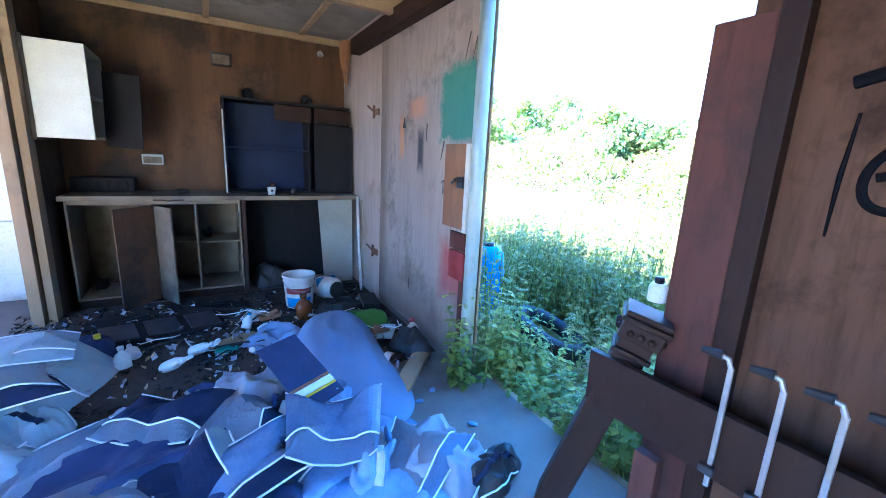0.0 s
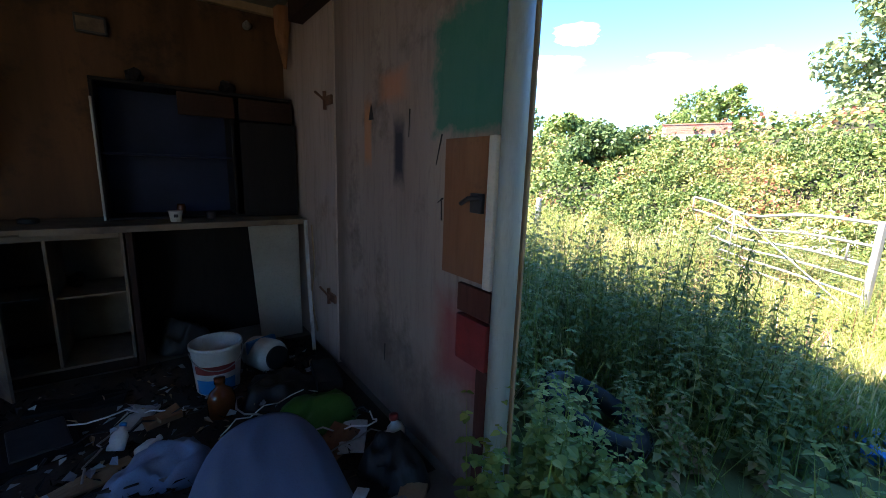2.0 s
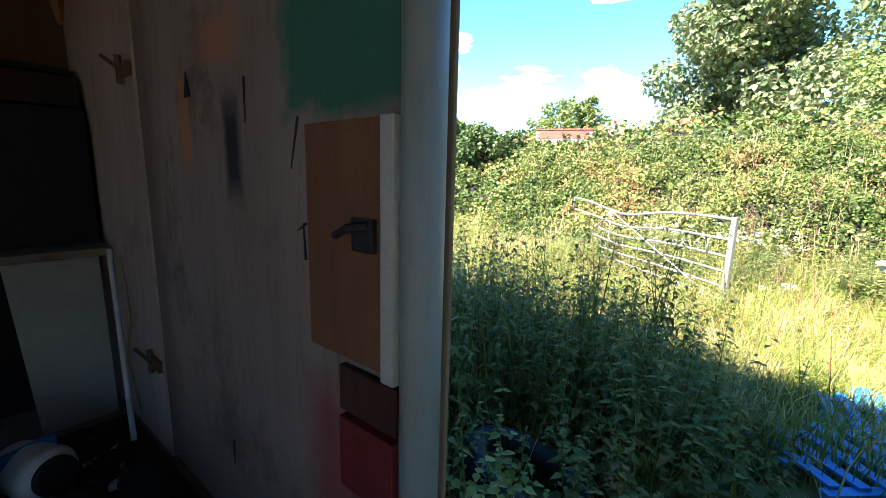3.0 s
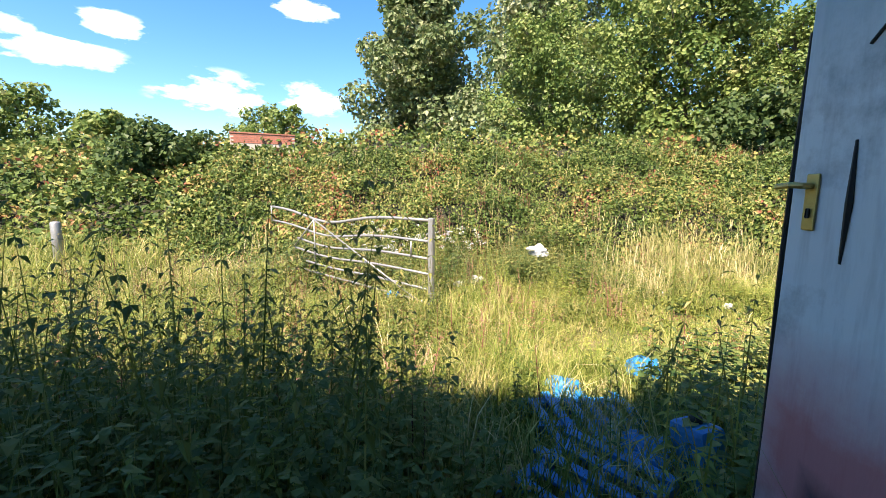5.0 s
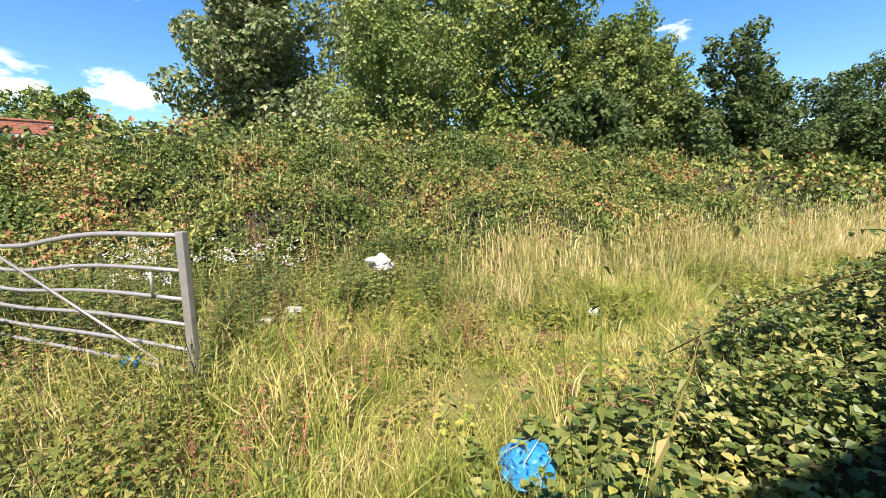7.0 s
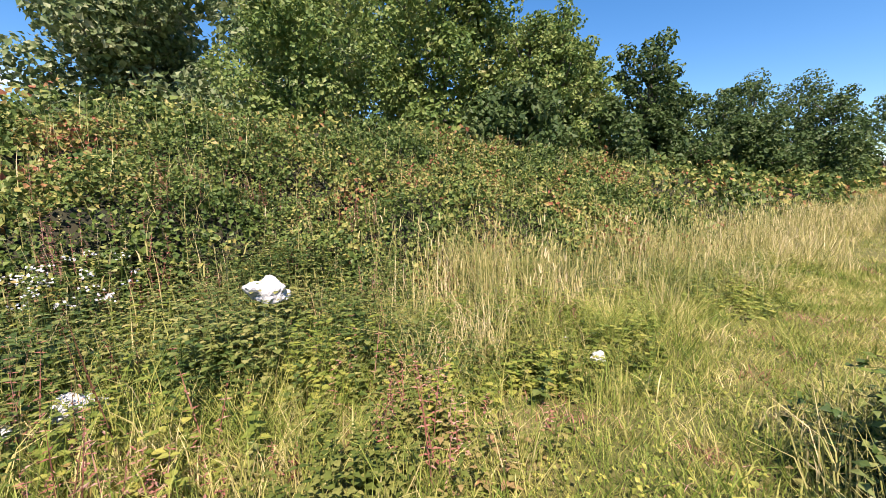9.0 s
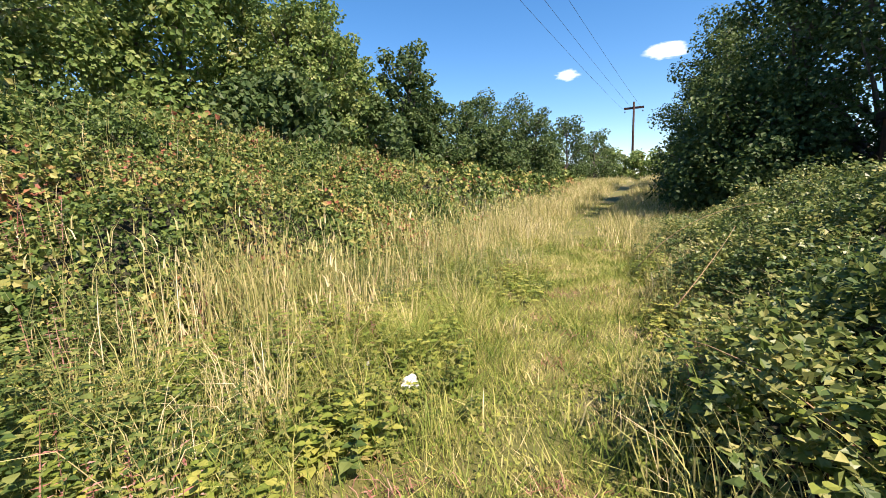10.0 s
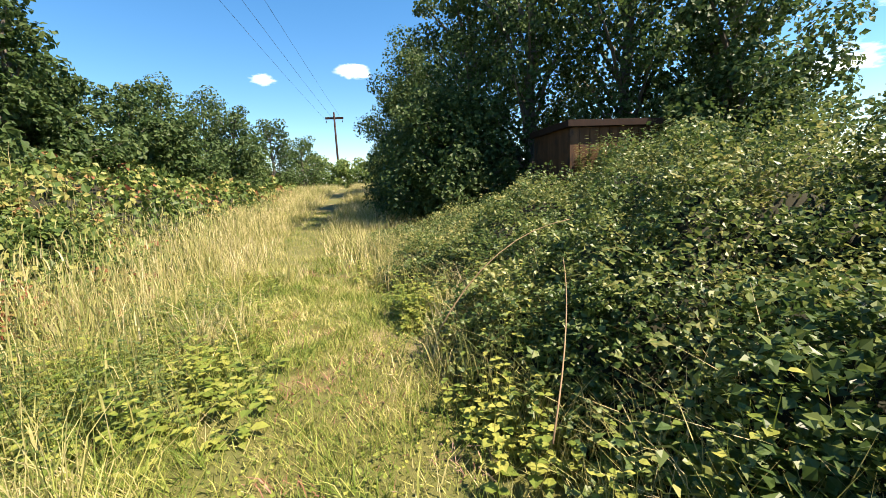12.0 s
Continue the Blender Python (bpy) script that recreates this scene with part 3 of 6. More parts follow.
    return joined(leafy, (v.reshape(-1, 3), (f[None] + (np.arange(n) * 5)[:, None, None]).reshape(-1, 3)))


gx, gy = uniform(5200, 2.6, 7.0, -9.5, 0.0)
hg = thicket_top(gx, gy)
keep = (hg > 0.12) & (rng.random(len(gx)) < 0.25 + np.exp(-np.hypot(gx - 6.3, (gy + 3.4) * 0.7) / 2.6))
gx, gy, hg = gx[keep][:1650], gy[keep][:1650], hg[keep][:1650]
stuff("bramble_sprays", sprays(len(gx), np.stack([gx, gy, ground(gx, gy) + hg * rng.uniform(0.55, 1.0, len(gx))], -1), 0.40, 7, 0.050, (0.1, 0.1, 0.05)), F_BRAMBLE, "arching leafy bramble sprays over the thicket", "bramble")
gx, gy = uniform(1900, 8.9, 14.5, -10, 7)
gx, gy = gx[gx - foot(gy) > 0.1], gy[gx - foot(gy) > 0.1]
stuff("bank_sprays", sprays(len(gx), np.stack([gx, gy, bank_top(gx, gy) - 0.08], -1), 0.40, 5, 0.052, (-0.2, 0.0, 0.0)), F_BANK, "arching bramble sprays on the bank", "bramble")
# long straw and dead canes that lean out of the thicket
x, y = uniform(36000, 4.2, 7.4, -11, -0.6)
hgt = thicket_top(x, y)
keep = (hgt > 0.0) & (hgt < 1.0) & (rng.random(len(x)) < (1.0 - 0.9 * hgt) * (0.25 + 0.9 * lumps(x, y, 2.6, 3)))
x, y = x[keep], y[keep]
stuff("thicket_grass", blades(len(x), x, y, ground(x, y), (rng.uniform(0.25, 0.75, len(x)) + 0.45 * hgt[keep]) * (0.55 + 0.45 * lumps(x, y, 2.2)), rng.uniform(0.004, 0.008, len(x)), rng.uniform(0.1, 0.8, len(x))), F_DRY, "yellowing grass grown up through brambles", "grass")


def plants(x, y, z, height, pairs, leaf, shape, droop, stem_r=0.004):
    """Upright weeds: a stem and pairs of leaves up it. Returns arrays for stems and leaves."""
    n = len(x)
    lean = rng.normal(0, 0.13, (n, 2))
    turn_ = rng.uniform(0, np.pi, n)
    side = np.stack([np.cos(turn_), np.sin(turn_), 0 * x], -1) * stem_r
    foot_ = np.stack([x, y, z], -1)
    head_ = foot_ + np.stack([lean[:, 0] * height, lean[:, 1] * height, height], -1)
    half = 0.55 * head_ + 0.45 * foot_
    sv = np.stack([foot_ - side, foot_ + side, half - 0.8 * side, half + 0.8 * side, head_], 1)
    sf = np.array([[0, 1, 3], [0, 3, 2], [2, 3, 4]])
    stems = (sv.reshape(-1, 3), (sf[None] + (np.arange(n) * 5)[:, None, None]).reshape(-1, 3))
    u = (np.arange(pairs)[None] + rng.random((n, pairs)) * 0.8 + 0.6) / pairs
    u = np.repeat(u, 2, axis=1)
    ang = rng.uniform(0, 2 * np.pi, (n, 1)) + np.repeat(np.arange(pairs) * 1.4, 2)[None] + np.tile([0, np.pi], pairs)[None] + rng.normal(0, 0.3, (n, 2 * pairs))
    out = np.stack([np.cos(ang), np.sin(ang), droop + 0 * ang], -1)
    at = np.stack([x[:, None] + lean[:, :1] * u * height[:, None], y[:, None] + lean[:, 1:] * u * height[:, None], z[:, None] + u * height[:, None]], -1)
    size = leaf * (1.15 - 0.65 * u) * rng.uniform(0.7, 1.3, u.shape)
    at, out, size = at.reshape(-1, 3), out.reshape(-1, 3), size.reshape(-1)
    out /= np.linalg.norm(out, axis=1)[:, None]
    nx = np.cross(out, [0, 0, 1.0])
    nx /= np.linalg.norm(nx, axis=1)[:, None] + 1e-9
    nz = np.cross(nx, out)
    t, f = shape
    v = at[:, None] + size[:, None, None] * (t[None, :, :1] * nx[:, None] + t[None, :, 1:2] * out[:, None] + t[None, :, 2:] * nz[:, None])
    return joined(stems, (v.reshape(-1, 3), (f[None] + (np.arange(len(at)) * len(t))[:, None, None]).reshape(-1, 3)))


def weed_patch(n, x0, x1, y0, y1, rule):
    gx, gy = uniform(n, x0, x1, y0, y1)
    k = rng.random(n) < rule(gx, gy)
    return gx[k], gy[k]


def lane(gx, gy):
    """1 where someone has walked the weeds down."""
    return np.exp(-((gy - (1.55 - 0.29 * np.clip(gx - 2, 0, 5))) / 0.38) ** 2)


# nettles and willowherb before the doorway
x, y = weed_patch(8200, 1.75, 6.2, -0.6, 7.5, lambda a, b: smooth(b, 0.15, 1.0) * (1 - 0.98 * lane(a, b)) * (np.hypot(a - 3.9, (b - 0.8) * 1.3) > 0.5) * (1 - 0.72 * smooth(a, 3.6, 5.2)) * (0.35 + 0.65 * lumps(a, b, 1.4)))
keep = np.hypot(x - 2.28, y - 2.2) > 0.42
x, y = x[keep], y[keep]
hgt = rng.uniform(0.5, 1.1, len(x)) * (0.75 + 0.35 * smooth(y, 1.6, 2.6)) * (1 - 0.35 * smooth(x, 3.4, 5.2)) * (0.55 + 0.45 * smooth(np.abs(y - 1.3), 0.2, 1.2)) * (1 - 0.6 * lane(x, y))
stuff("nettles", plants(x, y, ground(x, y), hgt, 9, 0.066, LEAF_NETTLE, -0.25), F_WEED, "leafy green nettles growing up to the doorway", "weed")
x, y = weed_patch(7500, 3.4, 10.2, -1.5, 9, lambda a, b: (1 - lane(a, b)) * (a < foot(b) + 0.9) * (0.12 + 0.9 * lumps(a, b, 1.9, 9) ** 3) * (smooth(b, 0.3, 1.2) + 0.8 * smooth(a, 7.7, 8.4)).clip(0, 1))
hgt = rng.uniform(0.18, 0.62, len(x)) * (0.6 + 0.6 * lumps(x, y, 0.9, 2))
stuff("field_weeds", plants(x, y, ground(x, y), hgt, 7, 0.055, LEAF_NETTLE, 0.15), F_BANK, "mixed leafy weeds and docks in the rough field", "weed")
x, y = weed_patch(700, 3.6, 9.6, 0.8, 8, lambda a, b: (1 - lane(a, b)) * (a < foot(b) + 0.5) * lumps(a, b, 1.4, 12))
stuff("dock_stalks", plants(x, y, ground(x, y), rng.uniform(0.4, 0.9, len(x)), 14, 0.03, LEAF_LONG, 0.9), M_RUST, "rust-brown dead dock stalks in the field", "weed")
# knee-high yellow-green sprays of bramble over the clearing
x, y = weed_patch(1900, 4.4, 9.2, -9, 2.0, lambda a, b: smooth(np.abs(a - path_x(b)), 0.45, 0.8) * (1 - 0.8 * lane(a, b)) * (lumps(a, b, 2.2, 7) ** 2 * 1.5 + 0.35 * smooth(a, 7.4, 7.9) * smooth(-b, 1, 2) * smooth(b, -7.5, -6) + 0.5 * smooth(a, 7.5, 8.2) * smooth(b, -2.5, -1)))
hgt = rng.uniform(0.08, 0.34, len(x))
stuff("young_brambles", plants(x, y, ground(x, y), hgt, 4, 0.085, LEAF_BROAD, 0.12), F_LIME, "sunlit yellow-green young bramble sprays in the grass", "bramble")
# young shoots that lean in over the door sill
x, y = weed_patch(170, 1.50, 2.1, 0.95, 2.05, lambda a, b: (0.30 + 0.70 * smooth(np.abs(b - 1.55), 0.1, 0.4)) * (np.hypot(a - 2.28, b - 2.2) > 0.42))
stuff("sill_weeds", plants(x, y, np.full(len(x), -0.1), rng.uniform(0.15, 0.36, len(x)) + 0.36 * smooth(np.abs(y - 1.60), 0.25, 0.45), 9, 0.058, LEAF_BROAD, -0.15), F_LIME, "leafy green weeds at the door sill", "weed")


def spires(name, n, x0, x1, y0, y1, label):
    """Tall thin weeds with narrow drooping leaves."""
    gx, gy = uniform(n, x0, x1, y0, y1)
    return stuff(name, plants(gx, gy, ground(gx, gy), rng.uniform(0.95, 1.55, n), 18, 0.065, LEAF_LONG, -0.5, 0.005), F_WEED, label, "weed")


spires("willowherb", 120, 3.0, 4.6, 1.75, 4.6, "tall dark willowherb stems with drooping leaves")
spires("willowherb", 14, 3.3, 4.4, -0.2, 0.55, "tall dark willowherb stems with drooping leaves")


# ---- trees ----
def tree(name, at, height, spread, mat, label, leaf=0.14, count=16000, bare=0.25, seed=1, puffs=26, squash=0.75, shape=LEAF_SMALL, tumble=0.7, lower=0.0):
    """A tapered trunk with limbs, and a crown of leaf clumps at the limbs' ends."""
    r = np.random.default_rng(seed)
    base = Vector((at[0], at[1], float(ground(at[0], at[1])) - 0.1))
    ob = thing(name, Matrix.Translation(base), label, "tree")
    bm = bmesh.new()
    wob = [Vector((r.normal(0, 0.02) * height * k / 6, r.normal(0, 0.02) * height * k / 6, height * 0.88 * k / 6)) for k in range(7)]
    tr = 0.022 * height + 0.03
    tube(bm, wob, [tr * (1 - 0.13 * k) for k in range(7)], 9)
    ends = []
    for k in range(puffs):
        u = (k + r.random()) / puffs
        z = height * (bare + (1 - bare) * u * 0.93)
        a = 2.4 * k + r.normal(0, 0.4)
        wide = spread * math.sqrt(max(0.05, 1 - ((u - 0.38) / 0.68) ** 2)) * r.uniform(0.55, 0.98)
        tip = Vector((math.cos(a) * wide, math.sin(a) * wide, z + 0.05 * height))
        start = Vector((0, 0, max(z - 0.22 * height, 0.12 * height)))
        midp = start.lerp(tip, 0.55) + Vector((0, 0, 0.03 * height))
        tube(bm, [start, midp, tip], [tr * 0.38, tr * 0.22, tr * 0.06], 5, False)
        ends.append((tip, r.uniform(0.24, 0.42) * spread * (1.1 - 0.4 * u)))
        ends.append((start.lerp(tip, 0.6), r.uniform(0.22, 0.34) * spread))
    ends.append((Vector((0, 0, height * 0.93)), 0.26 * spread))
    part("trunk", bm, M_BARK, ob, soft=True)
    per = count // len(ends)
    ps, ns = [], []
    for c, rad in ends:
        d = r.normal(0, 1, (per, 3))
        d /= np.linalg.norm(d, axis=1)[:, None]
        rr = rad * r.uniform(0.25, 1.08, per) ** 0.5
        p = np.array(c) + d * rr[:, None] * np.array([1, 1, squash])
        ps.append(p)
        ns.append(d + np.array([0, 0, 0.5]))
    p, nrm = np.concatenate(ps), np.concatenate(ns)
    ok = p[:, 2] > lower * height + 0.1
    p, nrm = p[ok], nrm[ok]
    crown = bulk("crown", *leaves(p, nrm, leaf * r.uniform(0.65, 1.35, len(p)), shape, tumble), mat)
    crown.parent = ob
    return ob


tree("tree", (62.0, 5.6), 27.5, 9.6, F_TREE, "tall spreading broadleaf tree with pale leaf undersides", 0.62, 30000, 0.10, 3, 34)
tree("tree", (44, -8.0), 21.0, 8.0, F_TREE, "tall broadleaf tree behind lower sycamores", 0.46, 22000, 0.10, 23, 30)
tree("sycamore", (22.0, -3.2), 5.9, 3.1, F_SYCAMORE, "bushy young sycamore on the bank", 0.16, 19000, 0.0, 5, 26)
tree("sycamore", (23.6, -10.2), 11.5, 4.7, F_SYCAMORE, "bushy full-leaved sycamore on the bank", 0.21, 34000, 0.0, 8, 28)
for k, (tx, ty, th, ts) in enumerate([(18.0, -12.6, 5.6, 1.5), (18.9, -13.5, 6.7, 1.6), (19.6, -12.3, 6.0, 1.7), (18.6, -14.9, 5.0, 1.5)]):
    tree("sycamore", (tx, ty), th, ts, F_SYCAMORE, "narrow young sycamore with upright shoots", 0.15, 9000, 0.0, 112 + k, 44)
for k, (tx, ty, th, ts) in enumerate([(18.2, -19.0, 6.5, 2.1), (21, -24.5, 4.5, 2.6), (19.5, -29, 4.9, 2.6), (21, -36, 6.0, 3.1), (17, -39, 5.6, 2.8), (20.5, -43, 6.8, 3.2), (15.6, -46, 6.3, 2.8), (14.0, -54, 6.2, 3.0), (17.5, -19.5, 3.6, 2.2), (16.5, -26, 3.4, 2.2), (15.5, -33, 3.4, 2.4), (17.0, -9.5, 2.8, 2.2), (17.5, -14.5, 3.0, 2.2), (17, 12, 1.8, 2.0)]):
    tree("hedge_tree", (tx, ty), th, ts, F_DARKTREE, "dark green hedgerow tree on the bank", 0.20, 4800, 0.0, 40 + k, 18)
for k, (tx, ty, th, ts) in enumerate([(3.4, -24.0, 8.4, 2.9), (2.1, -18.8, 9.5, 2.9), (0.5, -16.6, 10.6, 3.1), (-2.0, -14.6, 10.0, 3.0), (-4.0, -12.6, 8.6, 2.3), (3.4, -33, 8.0, 3.0), (-13.5, -11.5, 6.4, 2.4), (3.3, -15.0, 2.4, 1.7), (4.8, -20.5, 2.4, 1.7), (-2.4, -12.0, 2.2, 1.8), (4.8, -27, 3.0, 2.0), (3.9, -16.6, 4.6, 2.2), (4.0, -18.0, 4.7, 2.2), (-2.8, -11.6, 4.2, 2.2)]):
    tree("tree", (tx, ty), th, ts, F_DARKTREE, "dark backlit tree with thin pale limbs", 0.135, (19000 if th > 7 else 10000) if th > 4 else 4500, 0.06, 60 + k, 30)
for k, (tx, ty, th, ts) in enumerate([(36, 36, 6.5, 3.2), (32, 38, 5.5, 3.0), (48, 22, 7.0, 3.4), (52, 26, 6.0, 3.0), (44, 17.5, 6.2, 2.4), (30, 24, 3.0, 2.4), (21, 30, 4.5, 3.0), (15, 33, 5.0, 3.2), (9, 31, 4.2, 3.0), (3, 30, 5.2, 3.2), (10, -64, 4.2, 3.0), (5.5, -60, 4.6, 3.0), (14.5, -66, 5.0, 3.2)]):
    tree("tree", (tx, ty), th, ts, F_SYCAMORE, "distant light green tree beyond the field", 0.34, 3200, 0.02, 80 + k, 16)

# rough grass that carries on far down the path
x, y = uniform(52000, 4.0, 15.0, -60, -9)
keep = (np.abs(x - path_x(y)) > 0.42) & (x < foot(y) + 1.0) & (rng.random(len(x)) < 0.25 + lumps(x, y, 1.9, 3))
x, y = x[keep], y[keep]
stuff("far_grass", blades(len(x), x, y, ground(x, y), rng.uniform(0.15, 0.75, len(x)) * (0.4 + 0.6 * smooth(np.abs(x - path_x(y)), 0.3, 1.0)), rng.uniform(0.010, 0.026, len(x)), rng.uniform(0.1, 0.8, len(x)), tiers=1), F_DRY, "distant rough straw-coloured grass", "grass")

x, y = uniform(4000, 9.4, 16, -14, 9)
x, y = x[x - foot(y) > 0.6], y[x - foot(y) > 0.6]
stuff("bank_stalks", blades(len(x), x, y, bank_top(x, y) - 0.15, rng.uniform(0.25, 0.75, len(x)), rng.uniform(0.004, 0.008, len(x)), rng.uniform(0.05, 0.5, len(x))), F_DRY, "dry pale stalks standing out of the brambles", "grass")


def clumps(n, per, x0, x1, y0, y1, wide, rule=None):
    """Plants gathered in clumps: places, and how near its clump's middle each stands."""
    cx, cy = uniform(n, x0, x1, y0, y1)
    if rule is not None:
        k = rng.random(n) < rule(cx, cy)
        cx, cy = cx[k], cy[k]
    s = np.repeat(wide * rng.uniform(0.5, 1.4, len(cx)), per)
    dx, dy = rng.normal(0, 1, len(s)), rng.normal(0, 1, len(s))
    return np.repeat(cx, per) + dx * s, np.repeat(cy, per) + dy * s, np.exp(-0.5 * (dx * dx + dy * dy))


# leafy clumps of bramble, dock and nettle along the bank's foot
x, y, mid_ = clumps(95, 26, 7.9, 10.6, -7.5, 4.5, 0.26, lambda a, b: np.where(a < foot(b) - 0.4, smooth(a, 7.7, 8.5), 1.0))
stuff("bank_foot_weeds", plants(x, y, ground(x, y), (0.14 + 0.42 * mid_) * rng.uniform(0.6, 1.3, len(x)), 6, 0.062, LEAF_NETTLE, 0.05), F_BRAMBLE, "dark green clumps of bramble and nettle along the bank", "weed")
x, y, mid_ = clumps(52, 15, 7.8, 10.2, -7.0, 4.0, 0.20)
stuff("bank_foot_brambles", plants(x, y, ground(x, y), (0.16 + 0.40 * mid_) * rng.uniform(0.6, 1.3, len(x)), 5, 0.075, LEAF_BROAD, 0.1), F_LIME, "bright yellow-green bramble clumps at the foot of the bank", "bramble")
x, y, mid_ = clumps(48, 18, 5.3, 6.6, -7.5, -0.9, 0.22, lambda a, b: np.abs(a - path_x(b)) > 0.6)
keep = np.abs(x - path_x(y)) > 0.5
x, y, mid_ = x[keep], y[keep], mid_[keep]
stuff("thicket_edge_brambles", plants(x, y, ground(x, y) + 0.5 * thicket_top(x, y), (0.10 + 0.32 * mid_) * rng.uniform(0.6, 1.3, len(x)), 4, 0.075, LEAF_BROAD, 0.15), F_LIME, "sunlit yellow-green bramble leaves at the edge of the thicket", "bramble")
# big-leaved weeds in the shed's shade
x, y = weed_patch(620, 2.95, 5.4, -1.3, 0.75, lambda a, b: (1 - lane(a, b)) * (0.45 + 0.55 * lumps(a, b, 1.8, 3)) * smooth(1.25 - 0.25 * (a - 3) - b, 0.35, 0.6))
stuff("shade_weeds", plants(x, y, ground(x, y), rng.uniform(0.25, 0.62, len(x)), 7, 0.095, LEAF_BROAD, 0.0), F_BRAMBLE, "broad dark leaves of weeds in the shade of the shed", "weed")
# clover and small leaves in the path's turf
x, y = uniform(42000, 5.2, 9.0, -8, 1.4)
keep = rng.random(len(x)) < lumps(x, y, 2.6, 4) ** 1.5 * np.exp(-np.hypot(x - 6.9, y + 2) / 5)
x, y = x[keep], y[keep]
stuff("path_clover", leaves(np.stack([x, y, ground(x, y) + rng.uniform(0.01, 0.07, len(x))], -1), np.tile([0, 0, 1.0], (len(x), 1)), rng.uniform(0.012, 0.034, len(x)), LEAF_SMALL, 0.55), F_LIME, "small clover and plantain leaves in the trodden turf", "weed")
# faded pink seed spikes on the bank
x, y, mid_ = clumps(16, 7, 9.9, 12.0, -1.5, 4.5, 0.16)
stuff("rosebay_spikes", plants(x, y, bank_top(x, y) - 0.15, rng.uniform(0.35, 0.65, len(x)), 14, 0.045, LEAF_LONG, 0.7), F_ROSE, "faded pink rosebay seed spikes above the brambles", "weed")
# dry brown grass tussocks
x, y, mid_ = clumps(42, 130, 7.8, 10.0, -9, 3.5, 0.17)
stuff("straw_tussocks", blades(len(x), x, y, ground(x, y), (0.2 + 0.55 * mid_) * rng.uniform(0.5, 1.3, len(x)), rng.uniform(0.003, 0.007, len(x)), rng.uniform(0.1, 0.9, len(x))), F_DRY, "bleached straw tussocks at the foot of the bank", "grass")
# the field that carries on past the gate
x, y = uniform(46000, 1.9, 13.5, 7.5, 26)
x, y = x[x < foot(y) + 0.8], y[x < foot(y) + 0.8]
stuff("far_field_grass", blades(len(x), x, y, ground(x, y), rng.uniform(0.25, 0.75, len(x)) * (0.4 + 0.8 * lumps(x, y, 1.1, 2)), rng.uniform(0.010, 0.022, len(x)), rng.uniform(0.1, 0.8, len(x)), tiers=1), F_GRASS, "rough green grass of the field past the gate", "grass")
x, y, mid_ = clumps(80, 9, 2.4, 12, 6.5, 20, 0.4)
stuff("far_field_weeds", plants(x, y, ground(x, y), (0.2 + 0.6 * mid_) * rng.uniform(0.6, 1.2, len(x)), 6, 0.10, LEAF_NETTLE, 0.1), F_BANK, "clumps of leafy weeds across the field", "weed")


def off_walk(gx, gy):
    """Distance from the line that has been trodden from the door to the path."""
    line = [(2.0, 1.62), (3.1, 1.22), (4.93, 0.65), (5.65, 0.25), (6.26, -0.42), (6.54, -2.15), (6.7, -5.0)]
    best = np.full(len(gx), 99.0)
    for (ax, ay), (bx, by) in zip(line, line[1:]):
        u = np.clip(((gx - ax) * (bx - ax) + (gy - ay) * (by - ay)) / ((bx - ax) ** 2 + (by - ay) ** 2), 0, 1)
        best = np.minimum(best, np.hypot(gx - ax - u * (bx - ax), gy - ay - u * (by - ay)))
    return best


# uneven tussocks, sprays and low weeds over the clearing
x, y, mid_ = clumps(120, 60, 4.8, 8.8, -3.5, 2.2, 0.15)
keep = off_walk(x, y) > 0.30
x, y, mid_ = x[keep], y[keep], mid_[keep]
stuff("clearing_tussocks", blades(len(x), x, y, ground(x, y), (0.10 + 0.34 * mid_) * rng.uniform(0.5, 1.4, len(x)), rng.uniform(0.003, 0.007, len(x)), rng.uniform(0.15, 1.0, len(x))), F_GRASS, "uneven green and straw tussocks in the clearing", "grass")
x, y, mid_ = clumps(85, 14, 4.9, 8.8, -3.0, 2.4, 0.20)
keep = off_walk(x, y) > 0.38
x, y, mid_ = x[keep], y[keep], mid_[keep]
stuff("clearing_weeds", plants(x, y, ground(x, y), (0.08 + 0.28 * mid_) * rng.uniform(0.6, 1.3, len(x)), 5, 0.060, LEAF_NETTLE, 0.1), F_WEED, "low leafy weeds scattered over the clearing", "weed")
# leafy growth between the gate and the white sack
x, y, mid_ = clumps(150, 26, 7.9, 10.9, -0.7, 5.0, 0.24, lambda a, b: (a > 8.25) | (b > 2.2))
stuff("bank_foot_leafage", plants(x, y, ground(x, y), (0.22 + 0.42 * mid_) * rng.uniform(0.5, 1.35, len(x)), 7, 0.075, LEAF_BROAD, 0.05), F_BRAMBLE, "leafy green brambles and docks between the gate and the sack", "weed")
x, y, mid_ = clumps(26, 15, 7.4, 9.4, -3.2, 1.4, 0.16, lambda a, b: np.abs(a - path_x(b)) > 0.75)
stuff("clearing_brambles", plants(x, y, ground(x, y), (0.08 + 0.26 * mid_) * rng.uniform(0.6, 1.3, len(x)), 4, 0.085, LEAF_BROAD, 0.15), F_LIME, "low sunlit bramble leaves beside the trodden path", "bramble")
# a tall stand of bleached reed-like grass
x, y, mid_ = clumps(7, 60, 9.1, 10.0, -3.3, -1.6, 0.22)
stuff("straw_stand", blades(len(x), x, y, ground(x, y), (0.45 + 0.75 * mid_) * rng.uniform(0.6, 1.25, len(x)), rng.uniform(0.005, 0.010, len(x)), rng.uniform(0.05, 0.65, len(x))), F_DRY, "tall stand of bleached straw grass at the bank", "grass")
# leaves that push in past the door post
x, y = weed_patch(34, 1.24, 1.75, 1.80, 2.04, lambda a, b: 0.9)
